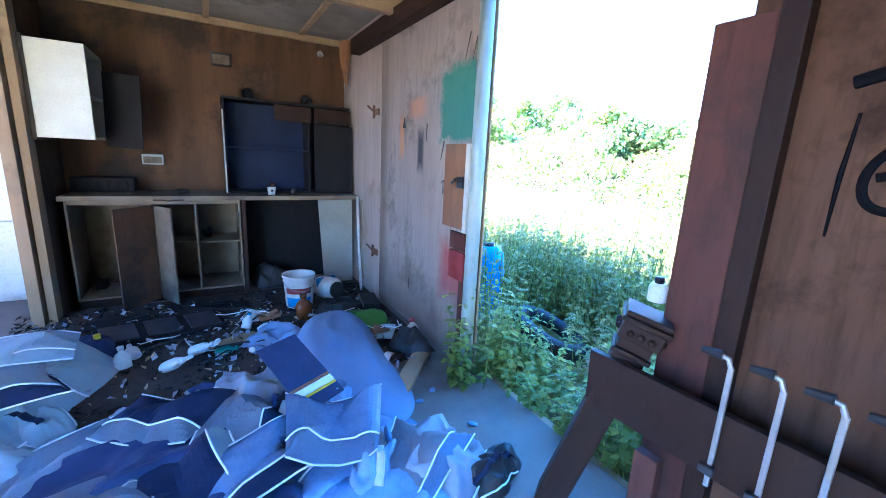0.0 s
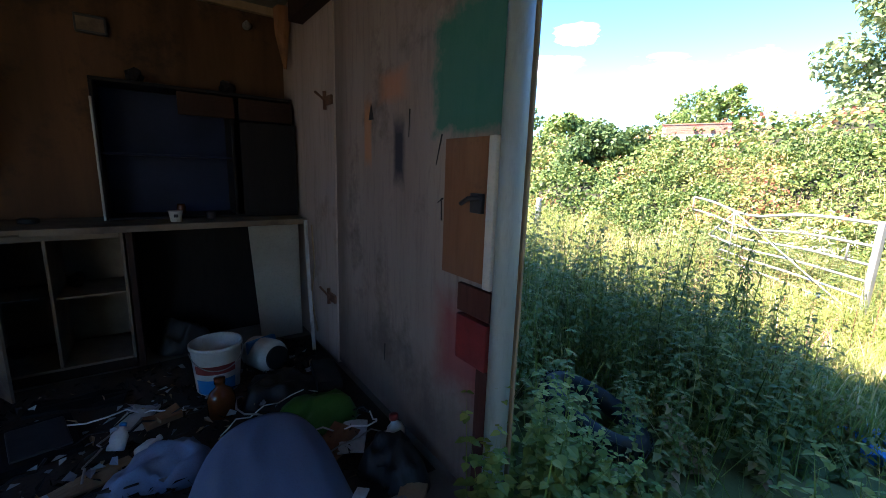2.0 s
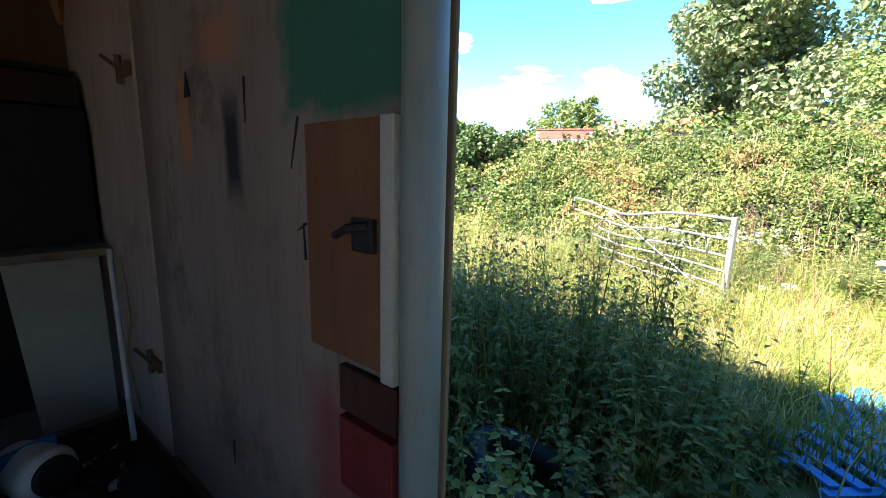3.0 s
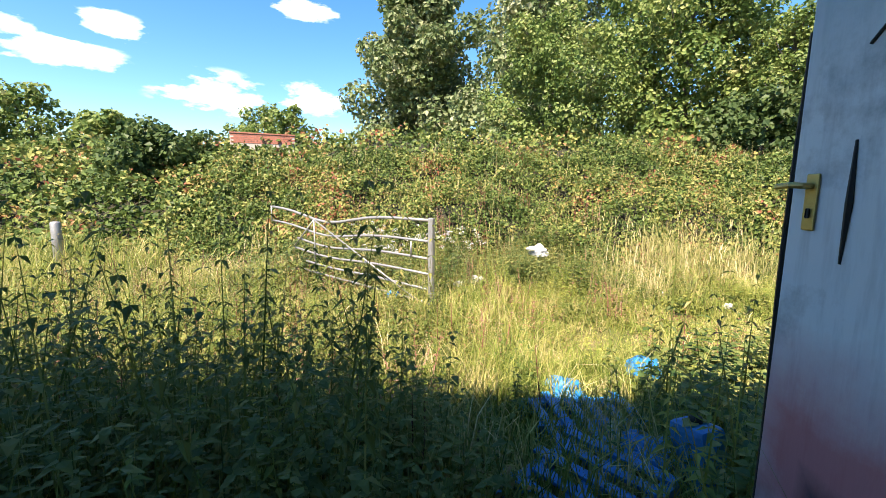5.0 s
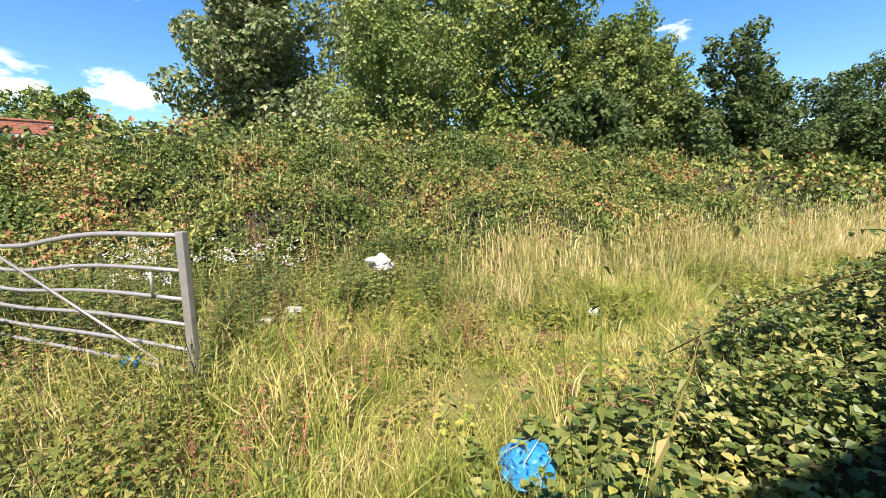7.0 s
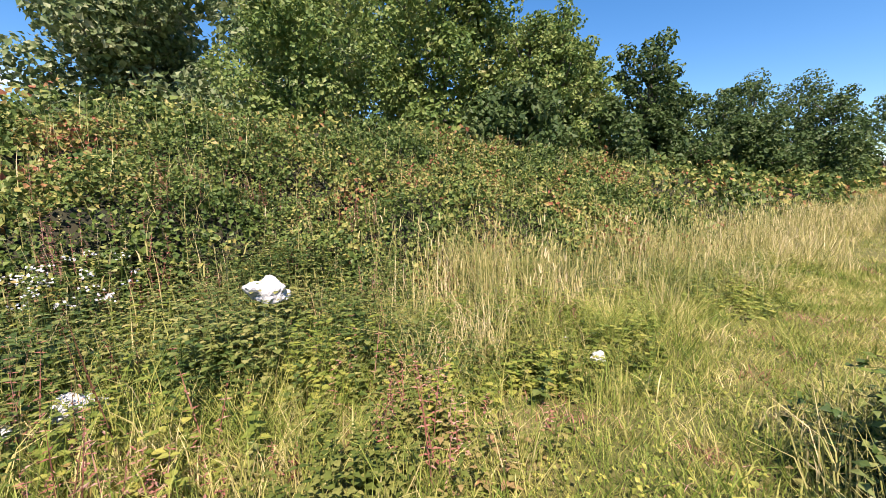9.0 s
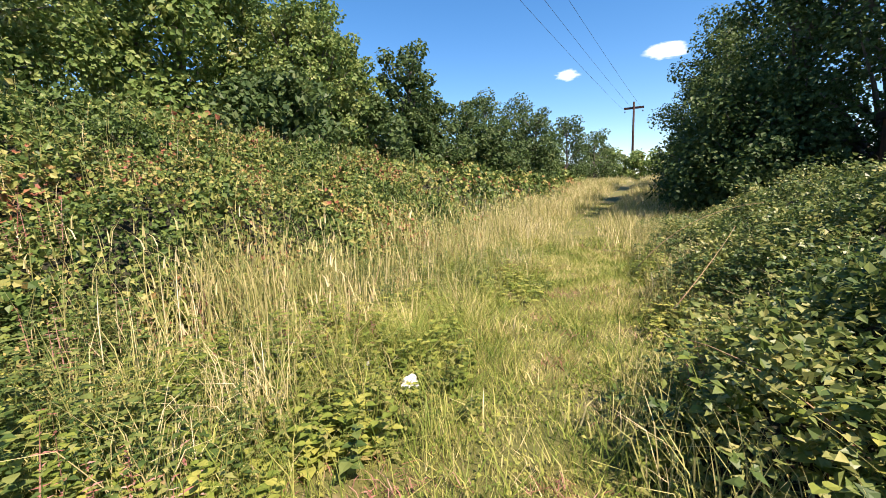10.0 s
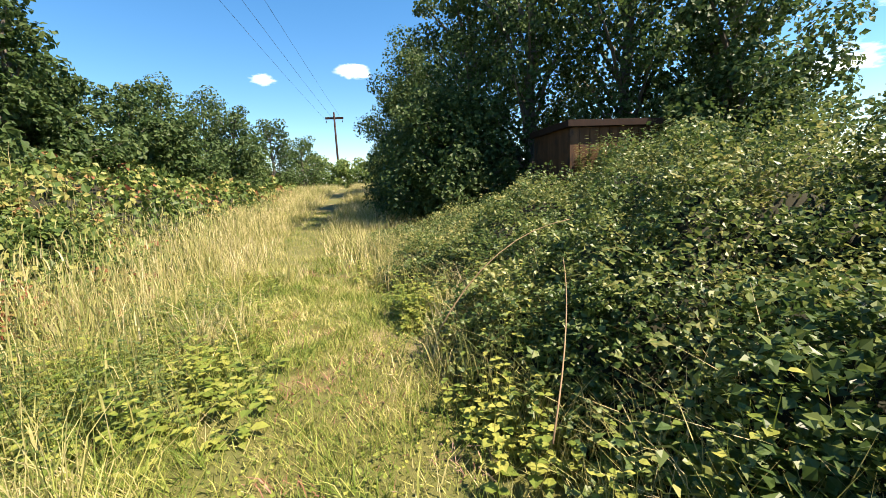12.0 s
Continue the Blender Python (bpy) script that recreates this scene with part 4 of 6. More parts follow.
stuff("post_weeds", plants(x, y, np.full(len(x), -0.02), rng.uniform(0.22, 0.60, len(x)), 8, 0.058, LEAF_BROAD, -0.1), F_LIME, "leafy green shoots leaning in past the door post", "weed")

# a dense stand of dark weeds in the shed's shade
x, y = weed_patch(560, 2.75, 3.85, 1.45, 4.6, lambda a, b: smooth(b, 1.4, 1.75) * (0.45 + 0.55 * lumps(a, b, 2.1, 6)))
stuff("shade_nettles", plants(x, y, ground(x, y), rng.uniform(0.50, 0.92, len(x)), 11, 0.068, LEAF_NETTLE, -0.1), F_WEED, "dense dark nettles and thistles in the shade of the shed", "weed")
# dead straw and brown patches over the field
x, y, mid_ = clumps(85, 46, 4.6, 9.2, 0.9, 6.5, 0.20)
stuff("field_tussocks", blades(len(x), x, y, ground(x, y), (0.12 + 0.45 * mid_) * rng.uniform(0.5, 1.3, len(x)), rng.uniform(0.004, 0.009, len(x)), rng.uniform(0.1, 1.0, len(x))), F_DRY, "bleached straw tussocks over the rough field", "grass")
x, y, mid_ = clumps(60, 14, 3.6, 10.2, -2.8, 6.0, 0.22, lambda a, b: off_walk(a, b) > 0.6)
stuff("dead_stems", plants(x, y, ground(x, y), (0.15 + 0.42 * mid_) * rng.uniform(0.6, 1.3, len(x)), 8, 0.045, LEAF_LONG, 0.3), F_ROSE, "withered pinkish-brown weed stems in the grass", "weed")
# brambles grown up before the hut
x, y = uniform(260, -1.3, 1.35, -11.75, -11.25)
rise = 1.98 + 0.40 * smooth(-x, -0.2, 0.7) + 0.35 * (lumps(x, y, 2.3, 4) - 0.5)
stuff("hut_brambles", plants(x, y, ground(x, y), np.maximum(0.5, rise - ground(x, y)) * rng.uniform(0.75, 1.05, len(x)), 34, 0.10, LEAF_BROAD, 0.1), F_BRAMBLE, "brambles grown up against the dark hut", "bramble")
# uneven turf on the trodden way: short tufts, flattened straw, brown patches
x, y, mid_ = clumps(230, 34, 5.4, 8.3, -11.5, 1.2, 0.13)
stuff("turf_tufts", blades(len(x), x, y, ground(x, y), (0.05 + 0.15 * mid_) * rng.uniform(0.5, 1.4, len(x)), rng.uniform(0.005, 0.011, len(x)), rng.uniform(0.3, 1.2, len(x))), F_GRASS, "short uneven tufts in the trodden turf", "grass")
x, y, mid_ = clumps(70, 30, 5.4, 8.3, -11.5, 1.2, 0.17)
stuff("flattened_straw", blades(len(x), x, y, ground(x, y), (0.05 + 0.07 * mid_) * rng.uniform(0.5, 1.4, len(x)), rng.uniform(0.004, 0.008, len(x)), rng.uniform(0.9, 1.8, len(x))), F_ROSE, "brown withered straw patches in the turf", "grass")
# scrub on the bank far past the gate
x, y = uniform(15000, 11, 42, 19, 48)
stuff("far_scrub", leaves(np.stack([x, y, ground(x, y) + rng.uniform(0.0, 0.8, len(x)) * lumps(x, y, 0.6)], -1), np.tile([-0.3, -0.4, 1.0], (len(x), 1)), rng.uniform(0.2, 0.42, len(x)), LEAF_SMALL, 0.7), F_BANK, "distant green scrub along the bank", "bramble")

# grass and pale slender weeds among the nettles at the door
x, y = weed_patch(13000, 1.75, 5.0, 0.2, 5.5, lambda a, b: (np.hypot(a - 2.28, b - 2.2) > 0.42) * (1 - 0.9 * lane(a, b)) * (0.35 + 0.65 * lumps(a, b, 1.7, 5)))
stuff("doorway_grass", blades(len(x), x, y, ground(x, y), rng.uniform(0.25, 0.80, len(x)) * (1 - 0.65 * lane(x, y)), rng.uniform(0.004, 0.008, len(x)), rng.uniform(0.1, 0.7, len(x)), tiers=1), F_GRASS, "long green and yellow grass among the nettles", "grass")
x, y = weed_patch(240, 1.8, 4.4, 0.1, 4.5, lambda a, b: (np.hypot(a - 2.28, b - 2.2) > 0.42) * (1 - lane(a, b)) * smooth(np.abs(b - 1.4), 0.25, 0.7))
stuff("doorway_willowherb", plants(x, y, ground(x, y), rng.uniform(0.6, 1.15, len(x)), 13, 0.065, LEAF_LONG, -0.1), F_LIME, "slender pale green willowherb before the doorway", "weed")

# tall weeds before the gate, and brambles on the bank past it
x, y, mid_ = clumps(52, 11, 5.2, 7.4, 1.5, 5.0, 0.22)
keep = (y - 1.82) * 1.64 - (x - 6.97) * 2.67 > 0.35
x, y, mid_ = x[keep], y[keep], mid_[keep]
stuff("gate_weeds", plants(x, y, ground(x, y), (0.30 + 0.45 * mid_) * rng.uniform(0.6, 1.25, len(x)), 8, 0.055, LEAF_NETTLE, 0.0), F_WEED, "tall leafy weeds in front of the old gate", "weed")
x, y = uniform(17000, 9.6, 19, 7.5, 22)
x, y = x[x - foot(y) > 0.2], y[x - foot(y) > 0.2]
stuff("bramble_bank_far", leaves(np.stack([x, y, bank_top(x, y) - rng.exponential(0.14, len(x)) + 0.05], -1), np.tile([-0.3, -0.1, 1.0], (len(x), 1)), rng.uniform(0.10, 0.19, len(x)), LEAF_SMALL, 0.9), F_BANK, "green brambles on the bank past the gate", "bramble")


# ---- paints and plastics ----
def plain(name, col, rough=0.5, metal=0.0, coat=0.0, scale=9.0):
    """A plain thing's material with faint blotches and fine grain."""
    return surface(name, col, tuple(0.8 * c for c in col), rough, metal, scale, 80.0, bump=0.08)


M_NAVY = plain("navy_canvas", (0.018, 0.03, 0.085), 0.7)
M_GREY_CLOTH = surface("grey_awning_fabric", (0.24, 0.26, 0.31), (0.185, 0.20, 0.24), 0.75, scale=3, grain=140, bump=0.15, stain=(0.10, 0.10, 0.11), stain_at=0.58)
M_PALE_CLOTH = surface("pale_awning_fabric", (0.37, 0.43, 0.46), (0.29, 0.345, 0.375), 0.75, scale=3, grain=140, bump=0.15, stain=(0.16, 0.17, 0.17), stain_at=0.58)
M_BLUE_CLOTH = surface("blue_coated_fabric", (0.175, 0.24, 0.365), (0.145, 0.20, 0.31), 0.6, scale=2, grain=120, bump=0.1, stain=(0.10, 0.13, 0.19), stain_at=0.6)
M_FILM = surface("clear_blueish_vinyl", (0.25, 0.33, 0.47), (0.14, 0.20, 0.33), 0.22, scale=5, grain=60, bump=0.2)
M_PIPING = plain("white_piping", (0.78, 0.79, 0.80), 0.5)
M_PLASTIC = surface("white_plastic", (0.60, 0.60, 0.57), (0.46, 0.45, 0.42), 0.4, scale=9, grain=80, bump=0.08, stain=(0.22, 0.20, 0.17), stain_at=0.56)
M_BLUE_PL = plain("bright_blue_plastic", (0.015, 0.21, 0.50), 0.45)
M_RED = surface("dull_red_paint", (0.23, 0.028, 0.026), (0.16, 0.024, 0.022), 0.55, scale=9, grain=70, stain=(0.07, 0.03, 0.025), stain_at=0.55)
M_ORANGE = surface("orange_brown_board", (0.27, 0.125, 0.055), (0.20, 0.088, 0.042), 0.65, scale=5, grain=40, stretchy=(1, 1, 0.15), stain=(0.09, 0.045, 0.03), stain_at=0.55)
M_MAROON = surface("worn_maroon_timber", (0.066, 0.022, 0.017), (0.105, 0.042, 0.030), 0.7, scale=3, grain=40, stretchy=(1, 1, 0.12), stain=(0.030, 0.02, 0.016), stain_at=0.52, spec=0.2)
M_GREEN_PT = plain("dark_green_paint", (0.012, 0.17, 0.12), 0.6)
M_BLACK = plain("black_rubber", (0.016, 0.016, 0.017), 0.6)
M_BROWN_GLASS = plain("brown_glass", (0.11, 0.03, 0.008), 0.15)
M_GREEN_SHEET = plain("green_plastic_sheet", (0.06, 0.20, 0.03), 0.5)
M_YELLOW = plain("yellow_plastic", (0.72, 0.50, 0.03), 0.4)
M_BRASS = plain("tarnished_brass", (0.50, 0.38, 0.14), 0.4, 0.7)
M_STEEL = plain("dull_steel_strip", (0.34, 0.34, 0.33), 0.45, 0.4)
M_DARK_STEEL = plain("blackened_iron", (0.05, 0.05, 0.055), 0.5, 0.4)
M_WIRE = plain("overhead_wire", (0.03, 0.03, 0.035), 0.6)
M_BAG = surface("white_polythene", (0.52, 0.53, 0.55), (0.38, 0.39, 0.41), 0.4, scale=8, grain=50, bump=0.4, stain=(0.36, 0.35, 0.31), stain_at=0.58)


def painted_ply(name, base, second, spots):
    """Plywood with sprayed paint spots: (y, z, half width, half height, softness, colour) in the thing's own metres."""
    mat = surface(name, base, second, 0.72, scale=4.0, grain=26, stretchy=(1, 1, 0.12), stain=tuple(0.42 * c for c in base), stain_at=0.53)
    nt = mat.node_tree
    bsdf = nt.nodes["Principled BSDF"]
    tone = bsdf.inputs["Base Color"].links[0].from_socket
    tc = nt.nodes.new("ShaderNodeTexCoord")
    wob = node(nt, "ShaderNodeTexNoise", [("Vector", tc.outputs["Object"])], Scale=7.0, Detail=6.0, Roughness=0.7)
    xyz = node(nt, "ShaderNodeSeparateXYZ", [("Vector", tc.outputs["Object"])])
    for axis, cy, cz, hy, hz, softness, col, most in spots:
        dy = math2(nt, "DIVIDE", math2(nt, "ABSOLUTE", math2(nt, "SUBTRACT", xyz.outputs[axis], cy), 0), hy)
        dz = math2(nt, "DIVIDE", math2(nt, "ABSOLUTE", math2(nt, "SUBTRACT", xyz.outputs["Z"], cz), 0), hz)
        d = math2(nt, "ADD", math2(nt, "MAXIMUM", dy, dz), math2(nt, "MULTIPLY", math2(nt, "SUBTRACT", wob.outputs["Fac"], 0.5), 0.9))
        fac = math2(nt, "MULTIPLY", ramp(nt, d, 1 + softness, 1 - softness), most)
        tone = mixed(nt, fac, tone, col)
    nt.links.new(tone, bsdf.inputs["Base Color"])
    return mat


# ---- the doorway ----
M_LEAF = painted_ply("sprayed_plywood", (0.25, 0.19, 0.155), (0.33, 0.26, 0.215), [
    ("Y", 0.20, 1.68, 0.24, 0.215, 0.12, (0.01, 0.17, 0.115), 0.86),
    ("Y", 1.06, 1.50, 0.04, 0.15, 0.3, (0.50, 0.20, 0.07), 0.75),
    ("Y", 0.80, 1.70, 0.12, 0.06, 0.4, (0.48, 0.20, 0.10), 0.7),
    ("Y", 0.73, 1.40, 0.045, 0.13, 0.35, (0.02, 0.022, 0.035), 0.95),
    ("Y", 0.20, 0.62, 0.16, 0.18, 0.4, (0.28, 0.03, 0.03), 0.7),
    ("Y", 0.75, 0.02, 1.2, 0.34, 0.6, (0.10, 0.06, 0.042), 0.7), ("Y", 1.46, 1.0, 0.08, 1.3, 0.7, (0.09, 0.058, 0.042), 0.6)])
leaf = thing("door_leaf", pose(WX + 0.01, 2.03, 0.0), "closed weathered plywood shed door leaf with sprayed paint marks", "door")
box("panel", M_LEAF, -0.005, 0.03, 0.03, 0.045, 1.515, 2.34, leaf)
bm = bmesh.new()
tube(bm, [(0.0, -0.008, -0.08), (0.0, -0.008, 2.35)], 0.042, 20)
part("edge_post", bm, M_POST, leaf, "grey-green painted round post", True)
box("cover_strip", M_TIMBER, 0.046, -0.038, -0.05, 0.058, 0.08, 2.35, leaf)
box("patch_board", M_ORANGE, -0.022, 0.073, 0.92, -0.006, 0.335, 1.44, leaf, "orange-brown lock board")
box("lath", M_WHITE, -0.036, 0.032, 0.91, -0.006, 0.070, 1.44, leaf, "chipped cream lath")
box("lower_block", M_MAROON, -0.026, 0.034, 0.79, -0.006, 0.22, 0.90, leaf, "red painted block")
box("lower_block", M_RED, -0.036, 0.034, 0.60, -0.006, 0.21, 0.78, leaf, "red painted block")
box("foot_strip", M_MAROON, -0.018, 0.034, 0.04, -0.006, 0.10, 0.595, leaf)
bm = bmesh.new()
boxes_mesh(bm, -0.038, 0.090, 1.175, -0.023, 0.155, 1.245, 0.004)
tube(bm, [(-0.036, 0.105, 1.23), (-0.060, 0.14, 1.225), (-0.050, 0.19, 1.205)], 0.009, 8)
part("latch", bm, M_DARK_STEEL, leaf, "blackened rim latch")
for z in (0.45, 1.72):
    bm = bmesh.new()
    boxes_mesh(bm, -0.03, 1.53, z - 0.025, -0.012, 1.63, z + 0.03, 0.004)
    tube(bm, [(-0.03, 1.63, z - 0.05), (-0.03, 1.63, z + 0.06)], 0.012, 8)
    tube(bm, [(-0.03, 1.61, z), (-0.07, 1.69, z + 0.06)], 0.008, 6)
    part("hinge", bm, M_RUST, leaf, "rusty strap hinge")
for (y0, z0), (y1, z1) in (((0.42, 1.34), (0.38, 1.46)), ((0.40, 1.19), (0.36, 1.21)), ((0.375, 1.21), (0.365, 1.12)), ((0.64, 1.46), (0.63, 1.58)), ((0.86, 0.30), (0.85, 0.40)), ((0.18, 1.92), (0.13, 2.06)), ((0.10, 1.90), (0.06, 2.02))):
    bm = bmesh.new()
    tube(bm, [(-0.006, y0, z0), (-0.009, y1, z1)], [0.002, 0.0035], 5)
    part("scratch", bm, M_BLACK, leaf, "black scored mark")
bm = bmesh.new()
lathe(bm, [(0.035, 0.0), (0.034, 0.003)], 3, pose(-0.005, 1.02, 1.59, 0, -90, 0) @ Matrix.Diagonal((1.5, 0.9, 1, 1)))
part("sticker", bm, M_BLACK, leaf, "small black pennant sticker")

tagged(box("lintel", M_TIMBER_DARK, WX - 0.10, 0.70, 2.27, WX - 0.004, 4.1, 2.40), "dark timber lintel over the doorway", "lintel", **structure)
bm = bmesh.new()
boxes_mesh(bm, WX - 0.035, 0.62, 0.0, WX - 0.003, 0.785, 1.77, 0.006)
tagged(part("trim_jamb", bm, M_MAROON), "worn maroon plank on the doorway jamb", "trim", **structure)
# dark strip stands in for the shadowed gap beside the plank
tagged(box("trim_gap_strip", M_TIMBER_DARK, WX - 0.05, 0.55, 0.0, WX - 0.003, 0.615, 2.27), "dark strip standing in for the shaded gap beside the doorway plank", "trim", **structure)
tagged(box("door_sill", M_TIMBER, WX + 0.102, 0.72, -0.14, WX + 0.17, 2.2, -0.01), "worn timber door sill", "sill", **structure)

M_SPRAY = surface("matt_black_spray", (0.006, 0.006, 0.008), (0.010, 0.009, 0.010), 0.95, spec=0.03)
# sprayed marks on the inner wall: a stroke, a bar and a six
bm = bmesh.new()
tube(bm, [(WX - 0.003, 0.435, 1.20), (WX - 0.004, 0.433, 1.35), (WX - 0.003, 0.425, 1.50)], [0.003, 0.006, 0.003], 6)
tagged(part("paint_mark", bm, M_SPRAY), "thin black painted stroke on plywood", "graffiti")
bm = bmesh.new()
arc = [(0.20, 1.44), (0.25, 1.44), (0.31, 1.40), (0.335, 1.34), (0.32, 1.28), (0.27, 1.265), (0.225, 1.29), (0.22, 1.33), (0.26, 1.36), (0.31, 1.345)]
for _ in range(3):
    arc = [arc[0]] + [q for (ay, az), (by, bz) in zip(arc, arc[1:]) for q in ((0.75 * ay + 0.25 * by, 0.75 * az + 0.25 * bz), (0.25 * ay + 0.75 * by, 0.25 * az + 0.75 * bz))] + [arc[-1]]
tube(bm, [(WX + 0.008, y + 0.060, z + 0.005) for y, z in arc], 0.014, 8)
tagged(part("paint_mark", bm, M_SPRAY), "black sprayed figure six on plywood", "graffiti")
bm = bmesh.new()
tube(bm, [(WX + 0.002, 0.45, 1.57), (WX + 0.002, 0.34, 1.60), (WX + 0.002, 0.15, 1.64)], 0.017, 8)
tagged(part("paint_mark", bm, M_SPRAY), "black sprayed bar on plywood", "graffiti")

# the outer leaf, swung right open
M_OUTER = painted_ply("grey_white_painted_ply", (0.56, 0.60, 0.62), (0.64, 0.66, 0.66), [
    ("X", 1.42, 0.62, 0.30, 0.22, 0.6, (0.45, 0.07, 0.07), 0.8), ("X", 1.2, 0.18, 0.7, 0.22, 0.5, (0.10, 0.09, 0.09), 0.7), ("X", 1.3, 1.95, 0.5, 0.3, 0.5, (0.25, 0.37, 0.45), 0.7), ("X", 1.42, 0.50, 0.06, 0.09, 0.4, (0.03, 0.03, 0.04), 0.8)])
outer = thing("door_leaf", pose(1.52, 0.70, -0.06), "open grey-white painted plywood door leaf with a brass lock", "door")
box("panel", M_OUTER, 0.0, 0.0, 0.05, 1.625, 0.036, 2.36, outer)
for k, (dx, dy, z0, z1) in enumerate(((0.004, 0.006, 0.05, 1.75), (0.012, 0.018, 0.05, 1.62), (0.006, 0.030, 0.05, 1.70))):
    bm = bmesh.new()
    tube(bm, [(1.628 + dx + 0.006 * math.sin(5 * z + k), dy, z) for z in (z0 + (z1 - z0) * i / 12 for i in range(13))], 0.006, 6)
    part("edge_ply", bm, M_BLACK if k != 1 else M_TIMBER, outer, "split dark ply edge")
plate = box("lock_plate", M_BRASS, 1.545, 0.037, 1.21, 1.580, 0.043, 1.35, outer, "tarnished brass lock plate")
bm = bmesh.new()
tube(bm, [(1.562, 0.04, 1.32), (1.562, 0.068, 1.32), (1.58, 0.080, 1.322), (1.625, 0.078, 1.318)], 0.008, 8)
part("handle", bm, M_BRASS, plate, "bent lever handle")
box("keyhole", M_BLACK, 1.557, 0.0435, 1.24, 1.567, 0.0455, 1.265, plate)
for pts_, r_ in (([(1.47, 0.037, 1.14), (1.465, 0.039, 1.28), (1.47, 0.037, 1.42)], [0.003, 0.008, 0.003]), ([(1.47, 0.037, 1.62), (1.42, 0.038, 1.67)], 0.004)):
    bm = bmesh.new()
    tube(bm, pts_, r_, 6)
    part("scratch", bm, M_BLACK, outer, "black scored mark")

# ---- newel post, hook rail ----
top, low = Vector((1.335, 0.80, 0.90)), Vector((1.18, 1.02, 0.0))
axis = (top - low).normalized()
newel = thing("newel_post", Matrix.Translation(low) @ axis.to_track_quat("Z", "Y").to_matrix().to_4x4(), "dark carved wooden newel post leaning in the doorway", "post")
bm = bmesh.new()
boxes_mesh(bm, -0.055, -0.055, 0.0, 0.055, 0.055, 0.74, 0.012)
part("shaft", bm, M_TIMBER_DARK, newel)
bm = bmesh.new()
for w, z0, z1 in ((0.066, 0.742, 0.762), (0.057, 0.764, 0.80), (0.070, 0.802, 0.862), (0.082, 0.864, 0.884), (0.075, 0.886, 0.905)):
    boxes_mesh(bm, -w, -w, z0, w, w, z1, 0.006)
part("capital", bm, M_TIMBER_DARK, newel, "moulded capital")
bm = bmesh.new()
for a in range(4):
    for s in (-0.035, 0.0, 0.035):
        m = Matrix.Rotation(a * math.pi / 2, 4, "Z") @ Matrix.Translation((0.073, s, 0.83))
        bmesh.ops.create_icosphere(bm, subdivisions=1, radius=0.014, matrix=m)
tagged(part("carving", bm, M_TIMBER_DARK, newel, "carved leaf bosses", True), kind="stuff")
can = thing("spray_can", Matrix.Translation(top + Vector((0.0, 0.0, 0.012))), "small white spray can on the newel post", "can")
bm = bmesh.new()
lathe(bm, [(0.028, 0), (0.03, 0.004), (0.03, 0.05), (0.022, 0.062)], 16)
part("body", bm, M_PLASTIC, can, soft=True)
bm = bmesh.new()
lathe(bm, [(0.015, 0.063), (0.015, 0.08), (0.012, 0.084)], 12)
part("nozzle", bm, M_BLACK, can, soft=True)

rail = thing("hook_rail", pose(1.22, 0.93, 0.0), "dark wooden rail with four steel hooks leaning by the doorway", "coat rack")
bm = bmesh.new()
boxes_mesh(bm, -0.015, -1.5, -0.10, 0.015, 0.0, 0.10, 0.004)
bmesh.ops.transform(bm, matrix=pose(0, 0, 0.60, -1.5, 0, 0), verts=bm.verts)
part("board", bm, M_TIMBER_DARK, rail)
for y in (-0.26, -1.36):
    box("support", M_MAROON, -0.02, y - 0.04, 0.0, 0.02, y + 0.04, 0.45, rail, "reddish timber upright", bevel=0.005)
for y in (-0.44, -0.555, -0.665, -0.77):
    bm = bmesh.new()
    boxes_mesh(bm, -0.030, y - 0.007, 0.49, -0.020, y + 0.007, 0.85, 0.003)
    tube(bm, [(-0.024, y, 0.845), (-0.024, y + 0.010, 0.870), (-0.03, y + 0.035, 0.878)], [0.007, 0.007, 0.006], 8)
    hook = part("hook", bm, M_STEEL, rail, "pale steel strip hook")
    bm = bmesh.new()
    tube(bm, [(-0.03, y + 0.022, 0.878), (-0.033, y + 0.072, 0.874)], [0.014, 0.010], 8)
    part("tip", bm, M_BLACK, hook, "black rubber tip")
    bm = bmesh.new()
    boxes_mesh(bm, -0.048, y - 0.018, 0.535, -0.031, y + 0.022, 0.56, 0.005)
    part("clip", bm, M_DARK_STEEL, hook, "black clamp")

# ---- kitchen end ----
base = thing("base_cabinet", pose(-0.92, 4.15, 0.0) @ Matrix.Diagonal((0.89, 1, 1, 1)), "doorless chipboard kitchen base cabinet with two doors hanging open", "cabinet")
box("side", M_CHIP, 0.0, 0.0, 0.08, 0.018, 0.48, 0.895, base)
box("side", M_CHIP, 1.342, 0.0, 0.08, 1.36, 0.48, 0.895, base)
box("divider", M_CHIP, 0.60, 0.0, 0.10, 0.618, 0.46, 0.893, base)
box("divider", M_CHIP, 0.955, 0.0, 0.10, 0.973, 0.46, 0.893, base)
box("bottom", M_CHIP, 0.02, 0.0, 0.082, 1.34, 0.46, 0.098, base)
box("shelf", M_CHIP, 0.975, 0.05, 0.50, 1.34, 0.46, 0.515, base)
box("shelf", M_CHIP, 0.62, 0.10, 0.50, 0.953, 0.46, 0.515, base)
box("back", M_CHIP, 0.02, 0.465, 0.10, 1.34, 0.475, 0.89, base)
box("plinth", M_TIMBER_DARK, 0.0, 0.05, 0.0, 1.36, 0.065, 0.08, base)
box("front_rail", M_CHIP, 0.02, -0.002, 0.86, 1.34, 0.016, 0.893, base)
for x0, y0, x1, y1 in ((0.62, -0.02, 0.37, -0.28), (0.64, -0.02, 0.78, -0.24)):
    bm = bmesh.new()
